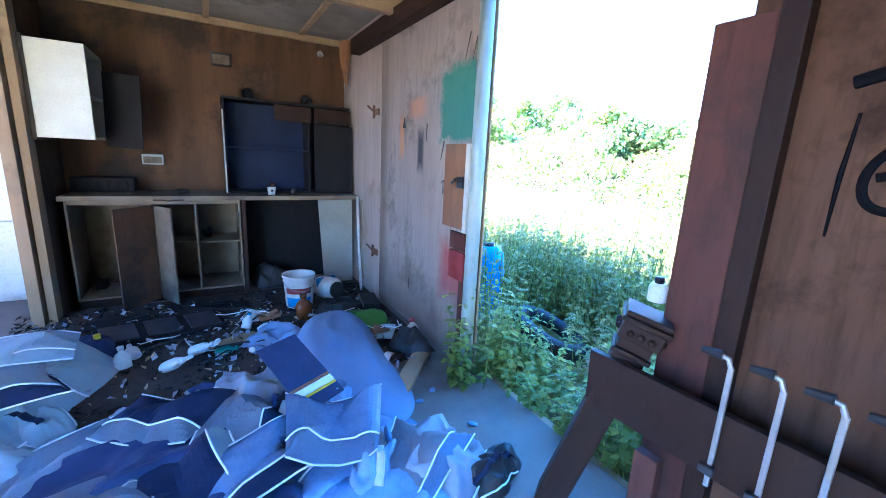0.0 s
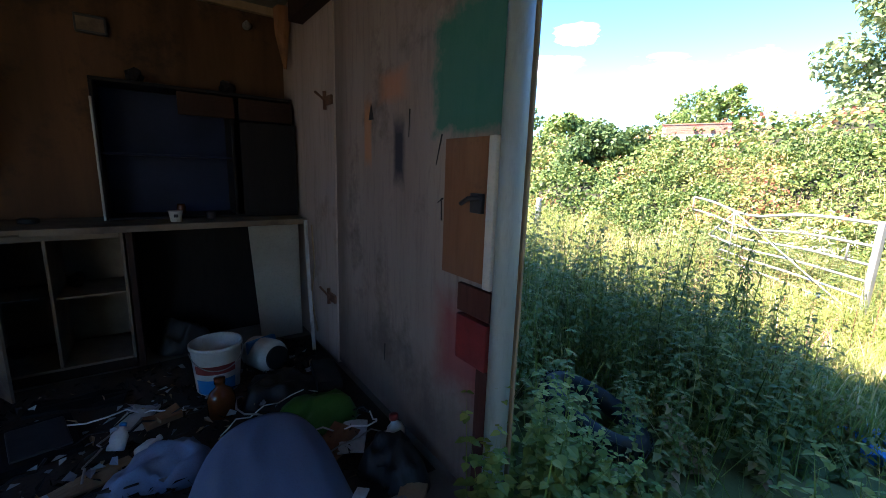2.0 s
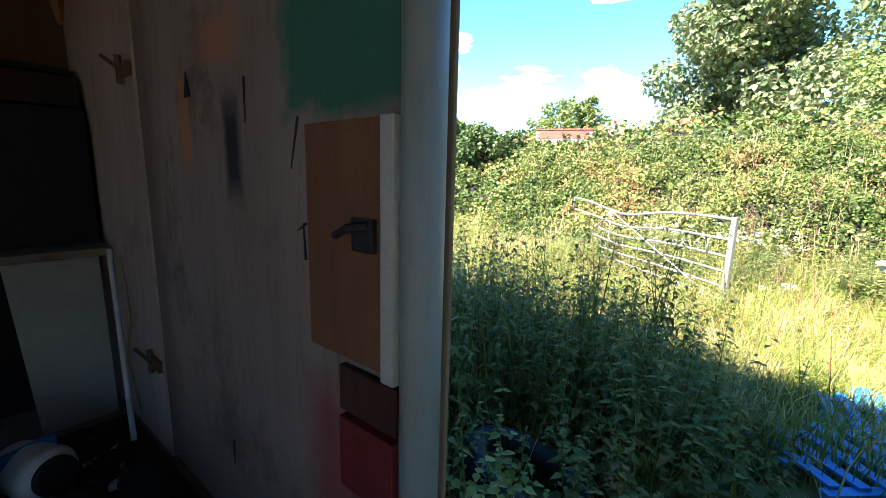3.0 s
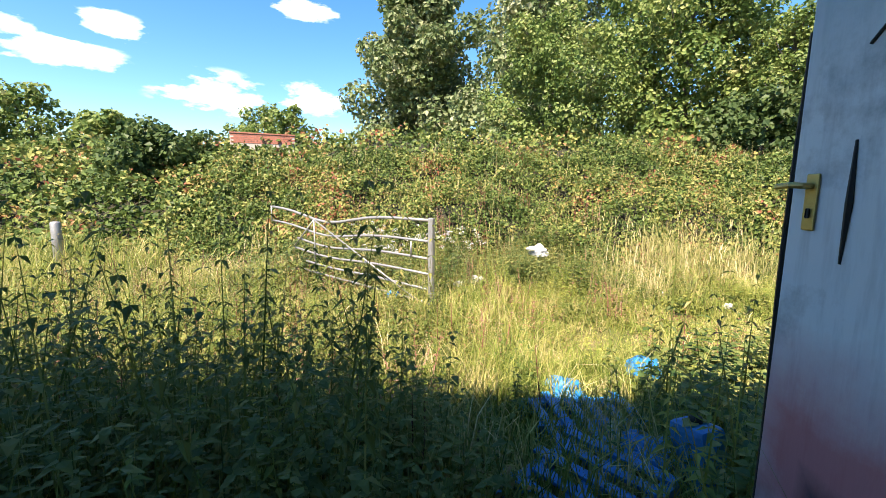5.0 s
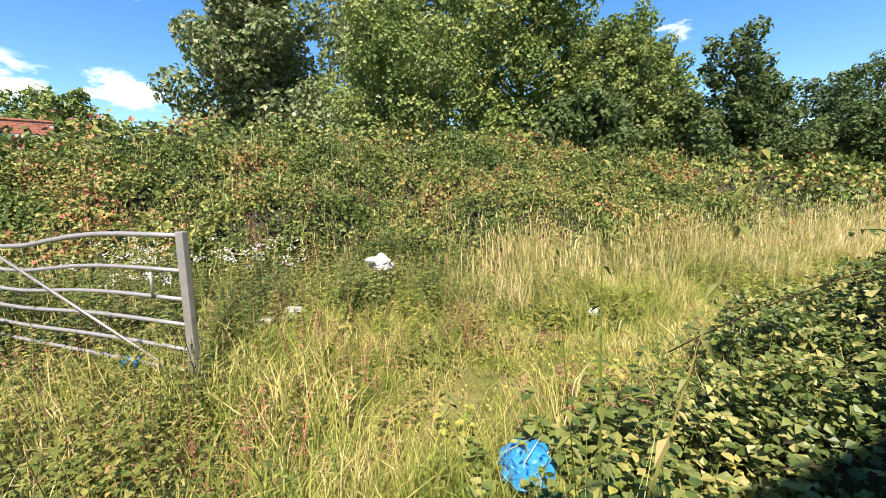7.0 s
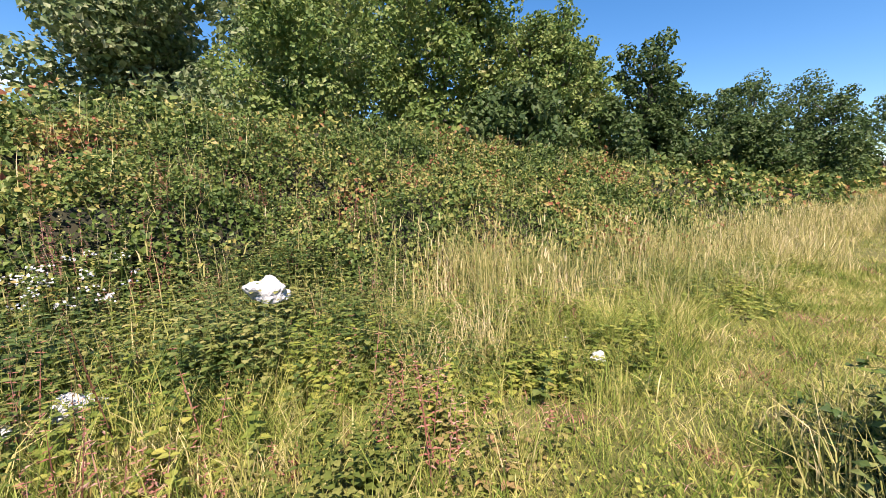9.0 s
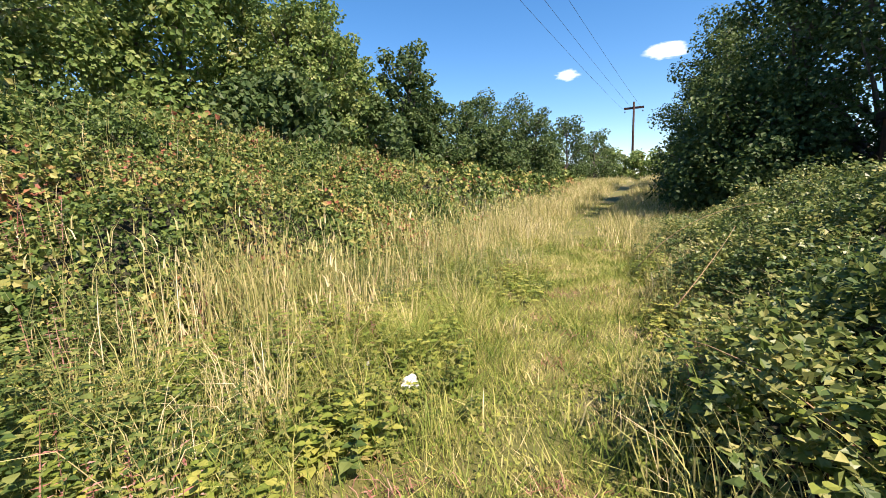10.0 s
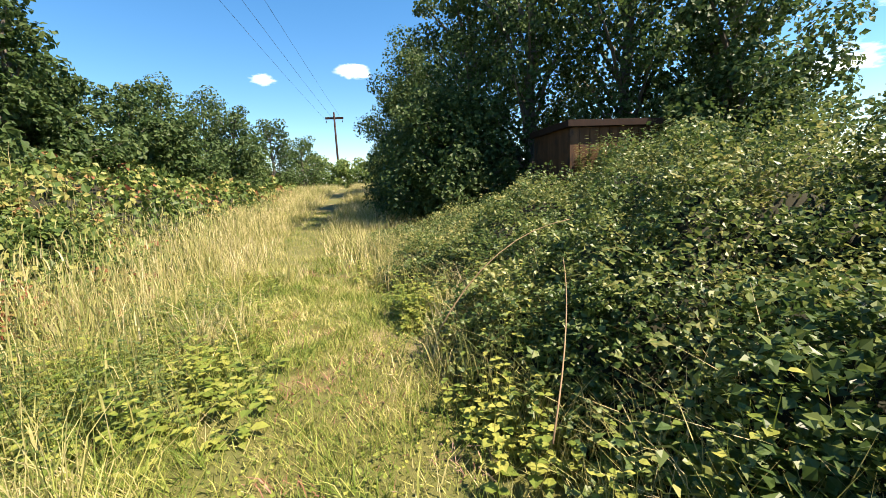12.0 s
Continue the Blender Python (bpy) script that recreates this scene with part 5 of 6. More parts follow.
    length = math.hypot(x1 - x0, y1 - y0)
    boxes_mesh(bm, 0, -0.008, 0.05, length, 0.008, 0.855, 0.003)
    bmesh.ops.transform(bm, matrix=pose(x0, y0, 0, 0, 0, math.degrees(math.atan2(y1 - y0, x1 - x0))), verts=bm.verts)
    part("door", bm, M_PLY_DARK if x1 < x0 else M_CHIP, base, "open cabinet door")
bm = bmesh.new()
boxes_mesh(bm, -0.94, 4.10, 0.905, 1.38, 4.645, 0.935, 0.006)
boxes_mesh(bm, -0.94, 4.085, 0.897, -0.35, 4.099, 0.936, 0.003)
boxes_mesh(bm, -0.14, 4.085, 0.897, 1.38, 4.099, 0.936, 0.003)
tagged(part("worktop", bm, M_CHIP), "dirty kitchen worktop with a broken pale edge strip", "worktop")
box("upright_board", M_TIMBER_DARK, 0.30, 4.16, 0.0, 0.335, 4.6, 0.904)
tagged(bpy.data.objects["upright_board"], "dark board holding up the worktop", "board")
# black board put in to paint the unlit space under the worktop
tagged(box("void_board", M_BLACK_WOOD, 0.34, 4.56, 0.0, 1.36, 4.585, 0.90), "black board standing in for the dark void under the worktop", "board")
bm = bmesh.new()
vs = [bm.verts.new(p) for p in ((1.04, 4.16, 0.02), (1.34, 4.16, 0.02), (1.34, 4.18, 0.89), (0.99, 4.18, 0.89))]
bm.faces.new(vs)
bmesh.ops.solidify(bm, geom=bm.faces[:], thickness=0.016)
tagged(part("loose_panel", bm, M_WHITE), "loose cream panel leaning under the worktop", "panel")
bm = bmesh.new()
tube(bm, [(1.315, 3.80, 0.02), (1.345, 3.97, 0.45), (1.36, 4.06, 0.93)], 0.013, 10)
tagged(part("waste_pipe", bm, M_PLASTIC, soft=True), "thin white plastic pipe against the wall", "pipe")
bm = bmesh.new()
tube(bm, [(1.385, 4.0, 0.9), (1.39, 3.97, 0.6), (1.375, 4.02, 0.35), (1.385, 3.93, 0.1)], 0.006, 6)
tagged(part("cable", bm, M_TIMBER), "old brown cable down the wall", "cable")

hutch = thing("wall_unit", pose(0.20, 4.36, 0.94) @ Matrix.Diagonal((0.935, 1, 0.935, 1)), "blackened wall unit with slate-blue open shelves", "cabinet")
box("side", M_BLACK_WOOD, 0.0, 0.0, 0.0, 0.022, 0.28, 0.90, hutch)
box("side", M_BLACK_WOOD, 1.228, 0.0, 0.0, 1.25, 0.28, 0.86, hutch)
box("divider", M_BLACK_WOOD, 0.80, 0.0, 0.02, 0.822, 0.27, 0.86, hutch)
box("top", M_BLACK_WOOD, 0.0, -0.01, 0.902, 1.25, 0.28, 0.925, hutch)
box("bottom", M_BLACK_WOOD, 0.024, 0.0, 0.0, 1.226, 0.28, 0.018, hutch)
box("back", M_BLUE_BACK, 0.024, 0.262, 0.02, 1.226, 0.274, 0.90, hutch, "slate-blue back panel")
box("shelf", M_BLUE_BACK, 0.024, 0.03, 0.44, 0.798, 0.26, 0.455, hutch)
box("edge_strip", M_STEEL, -0.004, -0.008, 0.0, 0.010, -0.001, 0.80, hutch, "pale edge strip")
for x0, x1, tilt in ((0.47, 0.83, -4), (0.86, 1.25, 0)):
    bm = bmesh.new()
    boxes_mesh(bm, 0, -0.02, 0, x1 - x0, -0.002, 0.155, 0.003)
    boxes_mesh(bm, 0.05, -0.026, 0.04, x1 - x0 - 0.05, -0.0202, 0.115, 0.003)
    bmesh.ops.transform(bm, matrix=pose(x0, -0.002, 0.735, tilt, 0, 0), verts=bm.verts)
    part("drawer_front", bm, M_TIMBER_DARK, hutch, "panelled dark drawer front")
bm = bmesh.new()
boxes_mesh(bm, 0, -0.018, 0.0, 0.40, 0.0, 0.72, 0.004)
bmesh.ops.transform(bm, matrix=pose(0.86, -0.01, 0.0, 0, 0, -6), verts=bm.verts)
part("door", bm, M_BLACK_WOOD, hutch, "black cupboard door")
wallcab = thing("wall_cabinet", pose(-0.992, 4.0, 1.36) @ Matrix.Diagonal((0.86, 1, 0.92, 1)), "white wall cabinet with its door hanging open", "cabinet")
box("side", M_WHITE, 0.03, 0.0, 0.0, 0.40, 0.018, 0.71, wallcab)
box("side", M_WHITE, 0.03, 0.56, 0.0, 0.40, 0.578, 0.71, wallcab)
box("top", M_WHITE, 0.03, 0.02, 0.692, 0.40, 0.558, 0.71, wallcab)
box("bottom", M_WHITE, 0.03, 0.02, 0.0, 0.40, 0.558, 0.018, wallcab)
box("shelf", M_WHITE, 0.05, 0.02, 0.34, 0.38, 0.558, 0.356, wallcab)
box("back", M_CHIP, 0.0, 0.0, -0.02, 0.028, 0.578, 0.73, wallcab, "timber wall batten")
bm = bmesh.new()
boxes_mesh(bm, 0, -0.009, 0.0, 0.30, 0.009, 0.62, 0.003)
bmesh.ops.transform(bm, matrix=pose(0.41, 0.32, -0.05, 0, 3, -15), verts=bm.verts)
part("door", bm, M_BLACK_WOOD, wallcab, "dark cabinet door hanging open")


def wall_box(name, x, z, w, h, label, category, mat):
    ob = thing(name, pose(x, 4.648, z), label, category)
    box("body", mat, -w / 2, -0.045, -h / 2, w / 2, -0.001, h / 2, ob, bevel=0.008)
    box("face", M_CHIP, -w / 2 + 0.012, -0.052, -h / 2 + 0.012, w / 2 - 0.012, -0.046, h / 2 - 0.02, ob, bevel=0.002)
    return ob


wall_box("bulkhead_lamp", 0.23, 2.15, 0.16, 0.11, "small white bulkhead lamp high on the brown wall", "lamp", M_DARK_STEEL)
wall_box("socket", -0.37, 1.215, 0.16, 0.09, "double wall socket with a grey surround", "socket", M_STEEL)
bm = bmesh.new()
tube(bm, [(1.14, 4.64, 2.34), (1.15, 4.60, 2.33), (1.13, 4.57, 2.35)], [0.03, 0.022, 0.012], 10)
tagged(part("bulb_holder", bm, M_STEEL, soft=True), "pale metal lamp holder on the wall", "lamp holder")
bm = bmesh.new()
tube(bm, [(1.36, 4.45, 2.44), (1.33, 4.38, 2.25), (1.34, 4.36, 2.02)], [0.07, 0.05, 0.012], 8)
tagged(part("torn_lining", bm, M_ORANGE), "torn brown lining hanging from the ceiling corner", "lining")
bm = bmesh.new()
boxes_mesh(bm, -0.93, 4.42, 0.937, -0.50, 4.63, 1.06, 0.02)
for k in range(6):
    boxes_mesh(bm, -0.90 + 0.065 * k, 4.405, 0.955, -0.87 + 0.065 * k, 4.42, 1.03, 0.004)
tagged(part("toaster", bm, M_BLACK_WOOD), "dark box-shaped appliance on the worktop", "appliance")
for k, (px, py, r_, h_, m_, lab) in enumerate(((0.78, 4.30, 0.03, 0.05, M_DARK_STEEL, "small dark tin on the worktop"), (-0.15, 4.40, 0.05, 0.03, M_BLACK, "flat dark lid on the worktop"), (0.62, 4.52, 0.028, 0.09, M_BROWN_GLASS, "little brown jar on the worktop"))):
    bm = bmesh.new()
    lathe(bm, [(r_ * 0.95, 0), (r_, 0.004), (r_, h_ * 0.8), (r_ * 0.8, h_), (r_ * 0.7, h_)], 16)
    tagged(part("tin", bm, m_, soft=True), lab, "tin").matrix_world = pose(px, py, 0.936)
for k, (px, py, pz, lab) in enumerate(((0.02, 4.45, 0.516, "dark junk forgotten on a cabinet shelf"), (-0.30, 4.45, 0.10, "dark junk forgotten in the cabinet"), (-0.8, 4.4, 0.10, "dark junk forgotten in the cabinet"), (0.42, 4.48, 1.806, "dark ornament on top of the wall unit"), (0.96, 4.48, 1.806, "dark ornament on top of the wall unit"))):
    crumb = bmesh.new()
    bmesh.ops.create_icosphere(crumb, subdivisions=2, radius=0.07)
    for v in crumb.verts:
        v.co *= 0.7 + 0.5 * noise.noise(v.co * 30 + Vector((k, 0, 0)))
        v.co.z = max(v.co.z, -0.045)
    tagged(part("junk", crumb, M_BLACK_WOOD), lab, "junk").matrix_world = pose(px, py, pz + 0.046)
cup = thing("cup", pose(0.57, 4.22, 0.936), "small white paper cup on the worktop", "cup")
bm = bmesh.new()
lathe(bm, [(0.030, 0), (0.040, 0.065), (0.043, 0.068), (0.040, 0.07), (0.037, 0.066), (0.028, 0.006)], 20)
part("body", bm, M_PLASTIC, cup, soft=True)
box("mark", M_DARK_STEEL, -0.012, -0.043, 0.03, 0.012, -0.039, 0.05, cup)


def rag(name, at, wx, wy, high, turn, mat, label, seed, category="fabric", folds=3.0, round_=True, res=56, z0=0.0, tilt=0.0):
    """A heap of stiff cloth: a sheet over a mound, with ridged folds and an uneven edge."""
    r = np.random.default_rng(seed)
    ph = r.uniform(0, 6.28, 8)

    def height(u, v):
        rad = math.hypot(u, v) if round_ else max(abs(u), abs(v))
        base_h = max(0.0, 1 - rad ** 2.2)
        ridge = 1 - abs(math.sin(0.8 * folds * (u * math.cos(ph[0]) + v * math.sin(ph[0])) + 1.3 * math.sin(2.1 * v + ph[1])))
        ridge2 = 1 - abs(math.sin(0.95 * folds * (u * math.cos(ph[2]) + v * math.sin(ph[2])) + 1.1 * math.sin(2.6 * u + ph[3])))
        lie = min(1.0, 2.2 * base_h)
        crease = 0.7 - 2.6 * abs(noise.noise(Vector((2.1 * u + ph[5], 2.1 * v + ph[6], ph[7]))))
        fine = 1 - abs(noise.noise(Vector((4.5 * u + ph[6], 4.5 * v, ph[5]))))
        return 0.9 * high * math.tanh(1.1 * (0.42 * base_h + (0.05 + 0.45 * base_h) * ridge ** 1.1 * lie + 0.20 * ridge2 ** 1.2 * lie + 0.20 * lie * crease + 0.14 * lie * fine)) + 0.008

    bm = bmesh.new()
    grid = []
    for i in range(res):
        row = []
        for j in range(res):
            u, v = 2 * i / (res - 1) - 1, 2 * j / (res - 1) - 1
            if round_:
                u, v = u * math.sqrt(1 - v * v / 2), v * math.sqrt(1 - u * u / 2)
            a = math.atan2(v, u)
            edge_ = 1 + 0.16 * math.sin(2 * a + ph[4]) + 0.12 * math.sin(3 * a + ph[5]) + 0.05 * math.sin(5 * a + ph[6])
            row.append(bm.verts.new((u * wx * edge_, v * wy * edge_, height(u, v) + tilt * (v + 1) / 2 * (1 - abs(u) ** 3))))
        grid.append(row)
    for i in range(res - 1):
        for j in range(res - 1):
            bm.faces.new((grid[i][j], grid[i + 1][j], grid[i + 1][j + 1], grid[i][j + 1]))
    lines = [[grid[i][k].co.copy() + Vector((0, 0, 0.008)) for i in range(0, res)] for k in (2, res // 3, res - 3)]
    ob = thing(name, pose(at[0], at[1], z0 + 0.004, 0, 0, turn), label, category)
    sheet_ = part("sheet", bm, mat, ob, soft=True)
    so = sheet_.modifiers.new("thickness", "SOLIDIFY")
    so.thickness, so.offset = 0.004, -1
    return ob, lines


def piped(made, which=(0, 1, 2), mat=None, r=0.005, span=(0.0, 1.0)):
    ob, lines = made
    for k in which:
        n = len(lines[k])
        bm = bmesh.new()
        tube(bm, lines[k][int(span[0] * n):max(int(span[1] * n), 2)], r, 6)
        part("piping", bm, mat or M_PIPING, ob, "white piped seam", True)
    return ob


def band(made, k, width, mat, label, lift=0.004, span=(0.0, 1.0)):
    """A strip of another cloth sewn along a line of the heap."""
    ob, lines = made
    n = len(lines[k])
    pts = lines[k][int(span[0] * n):int(span[1] * n)]
    bm = bmesh.new()
    prev = None
    for p in pts:
        q = [bm.verts.new(p + Vector((0, s * width, lift))) for s in (-0.5, 0.0, 0.5)]
        if prev:
            for a, b in ((0, 1), (1, 2)):
                bm.faces.new((prev[a], q[a], q[b], prev[b]))
        prev = q
    bmesh.ops.solidify(bm, geom=bm.faces[:], thickness=0.004)
    part("band", bm, mat, ob, label, True)


disc = rag("awning_sheet", (0.60, 2.14), 0.37, 0.72, 0.06, -12, M_BLUE_CLOTH, "large rounded blue-grey awning sheet lying on the rubbish", 3, "awning", 0.9, tilt=0.22)
piped(disc, (0,))
left_heap = rag("awning_heap", (-1.06, 2.66), 0.52, 0.58, 0.36, 12, M_PALE_CLOTH, "heap of pale blue-grey awning fabric with piped seams", 11, "awning", 2.0)
piped(left_heap)
band(left_heap, 1, 0.07, M_NAVY, "navy band", span=(0.5, 0.95))
left_low = rag("awning_heap", (-1.02, 2.12), 0.42, 0.36, 0.20, -20, M_PALE_CLOTH, "crumpled pale awning fabric on the floor", 12, "awning", 2.4)
piped(left_low, (1,))
loop = rag("awning_window", (-0.74, 3.12), 0.20, 0.16, 0.20, -12, M_NAVY, "navy awning flap with a white piped edge", 13, "awning", 2.2)
piped(loop, (0, 2), r=0.010)
mid = rag("awning_heap", (-0.12, 1.80), 0.56, 0.38, 0.22, 18, M_NAVY, "navy and grey awning fabric in stiff folds", 21, "awning", 3.2)
piped(mid)
band(mid, 1, 0.09, M_GREY_CLOTH, "grey band")
grey1 = rag("awning_heap", (-0.62, 1.98), 0.30, 0.24, 0.16, 30, M_GREY_CLOTH, "folded grey awning fabric", 22, "awning", 2.6)
piped(grey1, (2,))
grey2 = rag("awning_heap", (0.20, 2.20), 0.30, 0.30, 0.26, -25, M_GREY_CLOTH, "grey awning fabric with a navy striped edge", 23, "awning", 2.4)
band(grey2, 0, 0.08, M_NAVY, "navy band")
piped(grey2, (0,))
film = rag("awning_window", (0.32, 1.62), 0.50, 0.36, 0.15, 35, M_FILM, "crumpled clear vinyl awning window with white seams", 24, "awning", 3.4)
piped(film)
film2 = rag("awning_window", (0.50, 1.92), 0.16, 0.34, 0.24, -24, M_FILM, "rolled clear vinyl awning window", 25, "awning", 2.2)
piped(film2, (0, 2))
front_l = rag("awning_heap", (-0.85, 1.50), 0.52, 0.30, 0.24, -28, M_NAVY, "dark navy awning fabric with red and white piping", 26, "awning", 2.6)
piped(front_l, (1,))
piped(front_l, (2,), M_RED)
front_r = rag("awning_heap", (0.84, 1.36), 0.26, 0.22, 0.22, 40, M_GREY_CLOTH, "grey awning fabric with white piped edge", 27, "awning", 2.0)
piped(front_r, (0, 2))
front_c = rag("awning_heap", (0.30, 1.20), 0.60, 0.30, 0.13, 0, M_FILM, "blueish vinyl sheet in folds", 28, "awning", 3.0)
piped(front_c, (0, 1))
for k, (px, py, w_, l_, hh, tz, m_, bandm) in enumerate([
        (-0.35, 2.12, 0.22, 0.16, 0.20, 20, M_GREY_CLOTH, M_NAVY), (0.02, 2.28, 0.20, 0.13, 0.16, -35, M_NAVY, M_PIPING), (-0.30, 1.45, 0.30, 0.18, 0.20, 50, M_GREY_CLOTH, M_NAVY),
        (0.10, 1.42, 0.26, 0.16, 0.20, -20, M_NAVY, M_GREY_CLOTH), (0.58, 1.48, 0.24, 0.14, 0.20, 65, M_FILM, M_PIPING), (-0.75, 2.40, 0.18, 0.12, 0.16, -40, M_PALE_CLOTH, M_NAVY),
        (0.32, 1.98, 0.22, 0.10, 0.24, 58, M_NAVY, M_PIPING), (1.02, 1.22, 0.16, 0.12, 0.16, 10, M_BLACK, M_NAVY)]):
    extra = rag("awning_heap", (px, py), w_, l_, hh, tz, m_, ("folded grey awning offcut with a navy hem", "navy awning offcut with white piping", "grey awning flap in sharp folds", "navy awning flap with a grey hem", "clear vinyl awning offcut with white seams", "pale awning offcut in folds", "navy awning strip folded over", "black awning pouch by the door")[k], 300 + k, "awning", 3.2, res=34)
    band(extra, 1, 0.035, bandm, "sewn hem", span=(0.1, 0.9))
    piped(extra, (0, 2), r=0.004)
flap = thing("awning_strap", pose(0.38, 2.02, 0.27, 24, -6, 22), "navy awning flap with white yellow and orange stripes", "awning")
for name_, y0, y1, mat_ in (("cloth", -0.20, 0.10, M_NAVY), ("stripe", 0.102, 0.118, M_ORANGE), ("stripe", 0.120, 0.160, M_PIPING), ("stripe", 0.162, 0.175, M_YELLOW), ("cloth", 0.177, 0.24, M_NAVY)):
    box(name_, mat_, -0.11, -y1, -0.006, 0.11, -y0, 0.006, flap, bevel=0.003)


def stiff_panel(at, wx, wy, turn, rise, seed, cloth, hem, label):
    """A stiff coated panel dropped in a heap: flat facets between a few sharp creases, a hem along one edge and piped seams."""
    r = np.random.default_rng(seed)
    creases = [(r.uniform(0, math.pi), r.uniform(-0.5, 0.5), r.uniform(-1.0, 1.0)) for _ in range(5)]
    corners = r.uniform(-0.16, 0.16, 8)

    def place(u, v):
        z = sum(k * abs(u * math.cos(a) + v * math.sin(a) - c) for a, c, k in creases)
        e = corners[0] * v * u + corners[1] * v * v
        g = corners[2] * u * v + corners[3] * u * u
        return Vector(((u + e) * wx, (v + g) * wy, rise * (0.55 + 0.42 * z) * (1.15 - 0.55 * max(abs(u), abs(v)) ** 2)))

    nu, nv = 22, 18
    spots = [[place(2 * i / nu - 1, 2 * j / nv - 1) for j in range(nv + 1)] for i in range(nu + 1)]
    low = min(q.z for row in spots for q in row)
    for row in spots:
        for q in row:
            q.z = max(q.z - low * 0.6, 0.0) + 0.012
    ob = thing("folded_awning", pose(at[0], at[1], at[2], 0, 0, turn), label, "awning")
    strip = 4
    for name_, j0, j1, mat_ in (("cloth", strip, nv, cloth), ("hem", 0, strip, hem)):
        bm = bmesh.new()
        vs = [[bm.verts.new(spots[i][j]) for j in range(j0, j1 + 1)] for i in range(nu + 1)]
        for i in range(nu):
            for j in range(j1 - j0):
                bm.faces.new((vs[i][j], vs[i + 1][j], vs[i + 1][j + 1], vs[i][j + 1]))
        bmesh.ops.solidify(bm, geom=bm.faces[:], thickness=0.004)
        part(name_, bm, mat_, ob)
    for j in (0, strip, nv):
        bm = bmesh.new()
        tube(bm, [spots[i][j] + Vector((0, 0, 0.004)) for i in range(nu + 1)], 0.0042, 6)
        part("piping", bm, M_PIPING, ob, "white piped seam", True)
    return ob


for k, (px, py, pz, w_, l_, tz, up_, m_, hem_, lab) in enumerate([
        (-0.52, 1.98, 0.02, 0.24, 0.20, 25, 0.16, M_GREY_CLOTH, M_NAVY, "stiff grey awning panel with a navy hem"),
        (-0.18, 2.06, 0.06, 0.22, 0.18, -30, 0.22, M_NAVY, M_GREY_CLOTH, "stiff navy awning panel folded over a heap"),
        (0.14, 1.92, 0.08, 0.24, 0.17, 65, 0.22, M_GREY_CLOTH, M_NAVY, "stiff grey awning panel with a navy hem"),
        (-0.12, 1.66, 0.06, 0.25, 0.20, 100, 0.20, M_NAVY, M_PALE_CLOTH, "navy awning panel with a pale hem"),
        (0.16, 1.54, 0.08, 0.22, 0.17, 20, 0.20, M_FILM, M_NAVY, "clear vinyl awning window with a navy hem"),
        (0.46, 1.62, 0.08, 0.20, 0.22, -15, 0.17, M_FILM, M_BLUE_CLOTH, "clear vinyl awning window with piped seams"),
        (0.74, 1.36, 0.03, 0.19, 0.17, 40, 0.20, M_GREY_CLOTH, M_BLUE_CLOTH, "grey awning corner standing up in a fold"),
        (-0.40, 1.60, 0.05, 0.20, 0.16, -60, 0.18, M_GREY_CLOTH, M_NAVY, "crumpled grey awning panel"),
        (-0.74, 1.62, 0.05, 0.34, 0.20, -32, 0.16, M_NAVY, M_GREY_CLOTH, "dark navy awning panel with a grey border"),
        (-0.98, 2.45, 0.16, 0.30, 0.24, 15, 0.16, M_PALE_CLOTH, M_NAVY, "pale awning panel with a navy hem on a heap"),
        (-0.90, 2.86, 0.20, 0.28, 0.18, -10, 0.14, M_PALE_CLOTH, M_PALE_CLOTH, "pale blue-grey awning panel on a heap")]):
    stiff_panel((px, py, pz), w_, l_, tz, up_, 700 + k, m_, hem_, lab)

# the rest of the rubbish on the floor
bm = bmesh.new()
boxes_mesh(bm, 0, -0.055, 0, 0.66, 0.055, 0.022, 0.004)
tagged(part("plank", bm, M_TIMBER), "pale broken timber plank on the floor", "plank").matrix_world = pose(0.78, 1.80, 0.01, 0, -3, 47)
bucket = thing("bucket", pose(0.68, 3.58, 0.03), "white plastic paint bucket with a blue and red label", "bucket")
bm = bmesh.new()
lathe(bm, [(0.105, 0), (0.112, 0.01), (0.130, 0.26), (0.138, 0.265), (0.138, 0.285), (0.130, 0.287), (0.124, 0.27), (0.104, 0.015), (0.0, 0.013)], 32)
part("body", bm, M_PLASTIC, bucket, soft=True)
for z0, z1, mat_, lab in ((0.015, 0.10, M_BLUE_PL, "blue lower label"), (0.135, 0.185, M_RED, "red label band")):
    bm = bmesh.new()
    for k in range(14):
        a0, a1 = -2.7 + 0.13 * k, -2.7 + 0.13 * (k + 1)
        q = [bm.verts.new(((0.1135 + 0.072 * z) * math.cos(a), (0.1135 + 0.072 * z) * math.sin(a), z)) for a, z in ((a0, z0), (a1, z0), (a1, z1), (a0, z1))]
        bm.faces.new(q)
    part("label", bm, mat_, bucket, lab)
bm = bmesh.new()
tube(bm, [(0.138 * math.cos(a), 0.138 * math.sin(a) , 0.262 - 0.10 * math.sin(-a)) for a in (-0.12 * k for k in range(1, 26))], 0.003, 6)
part("handle", bm, M_STEEL, bucket, "wire handle")
tin = thing("paint_tub", pose(0.98, 3.68, 0.115, 84, 0, 20), "white plastic tub lying on its side", "tub")
bm = bmesh.new()
lathe(bm, [(0.095, -0.16), (0.10, -0.15), (0.105, 0.04), (0.092, 0.075), (0.066, 0.08), (0.066, 0.10), (0.058, 0.10), (0.056, 0.02), (0.0, 0.0)], 28)
part("body", bm, M_PLASTIC, tin, soft=True)
bm = bmesh.new()
lathe(bm, [(0.068, 0.085), (0.074, 0.09), (0.074, 0.106), (0.057, 0.106)], 28)
part("rim", bm, M_BLACK, tin, "black rim", True)
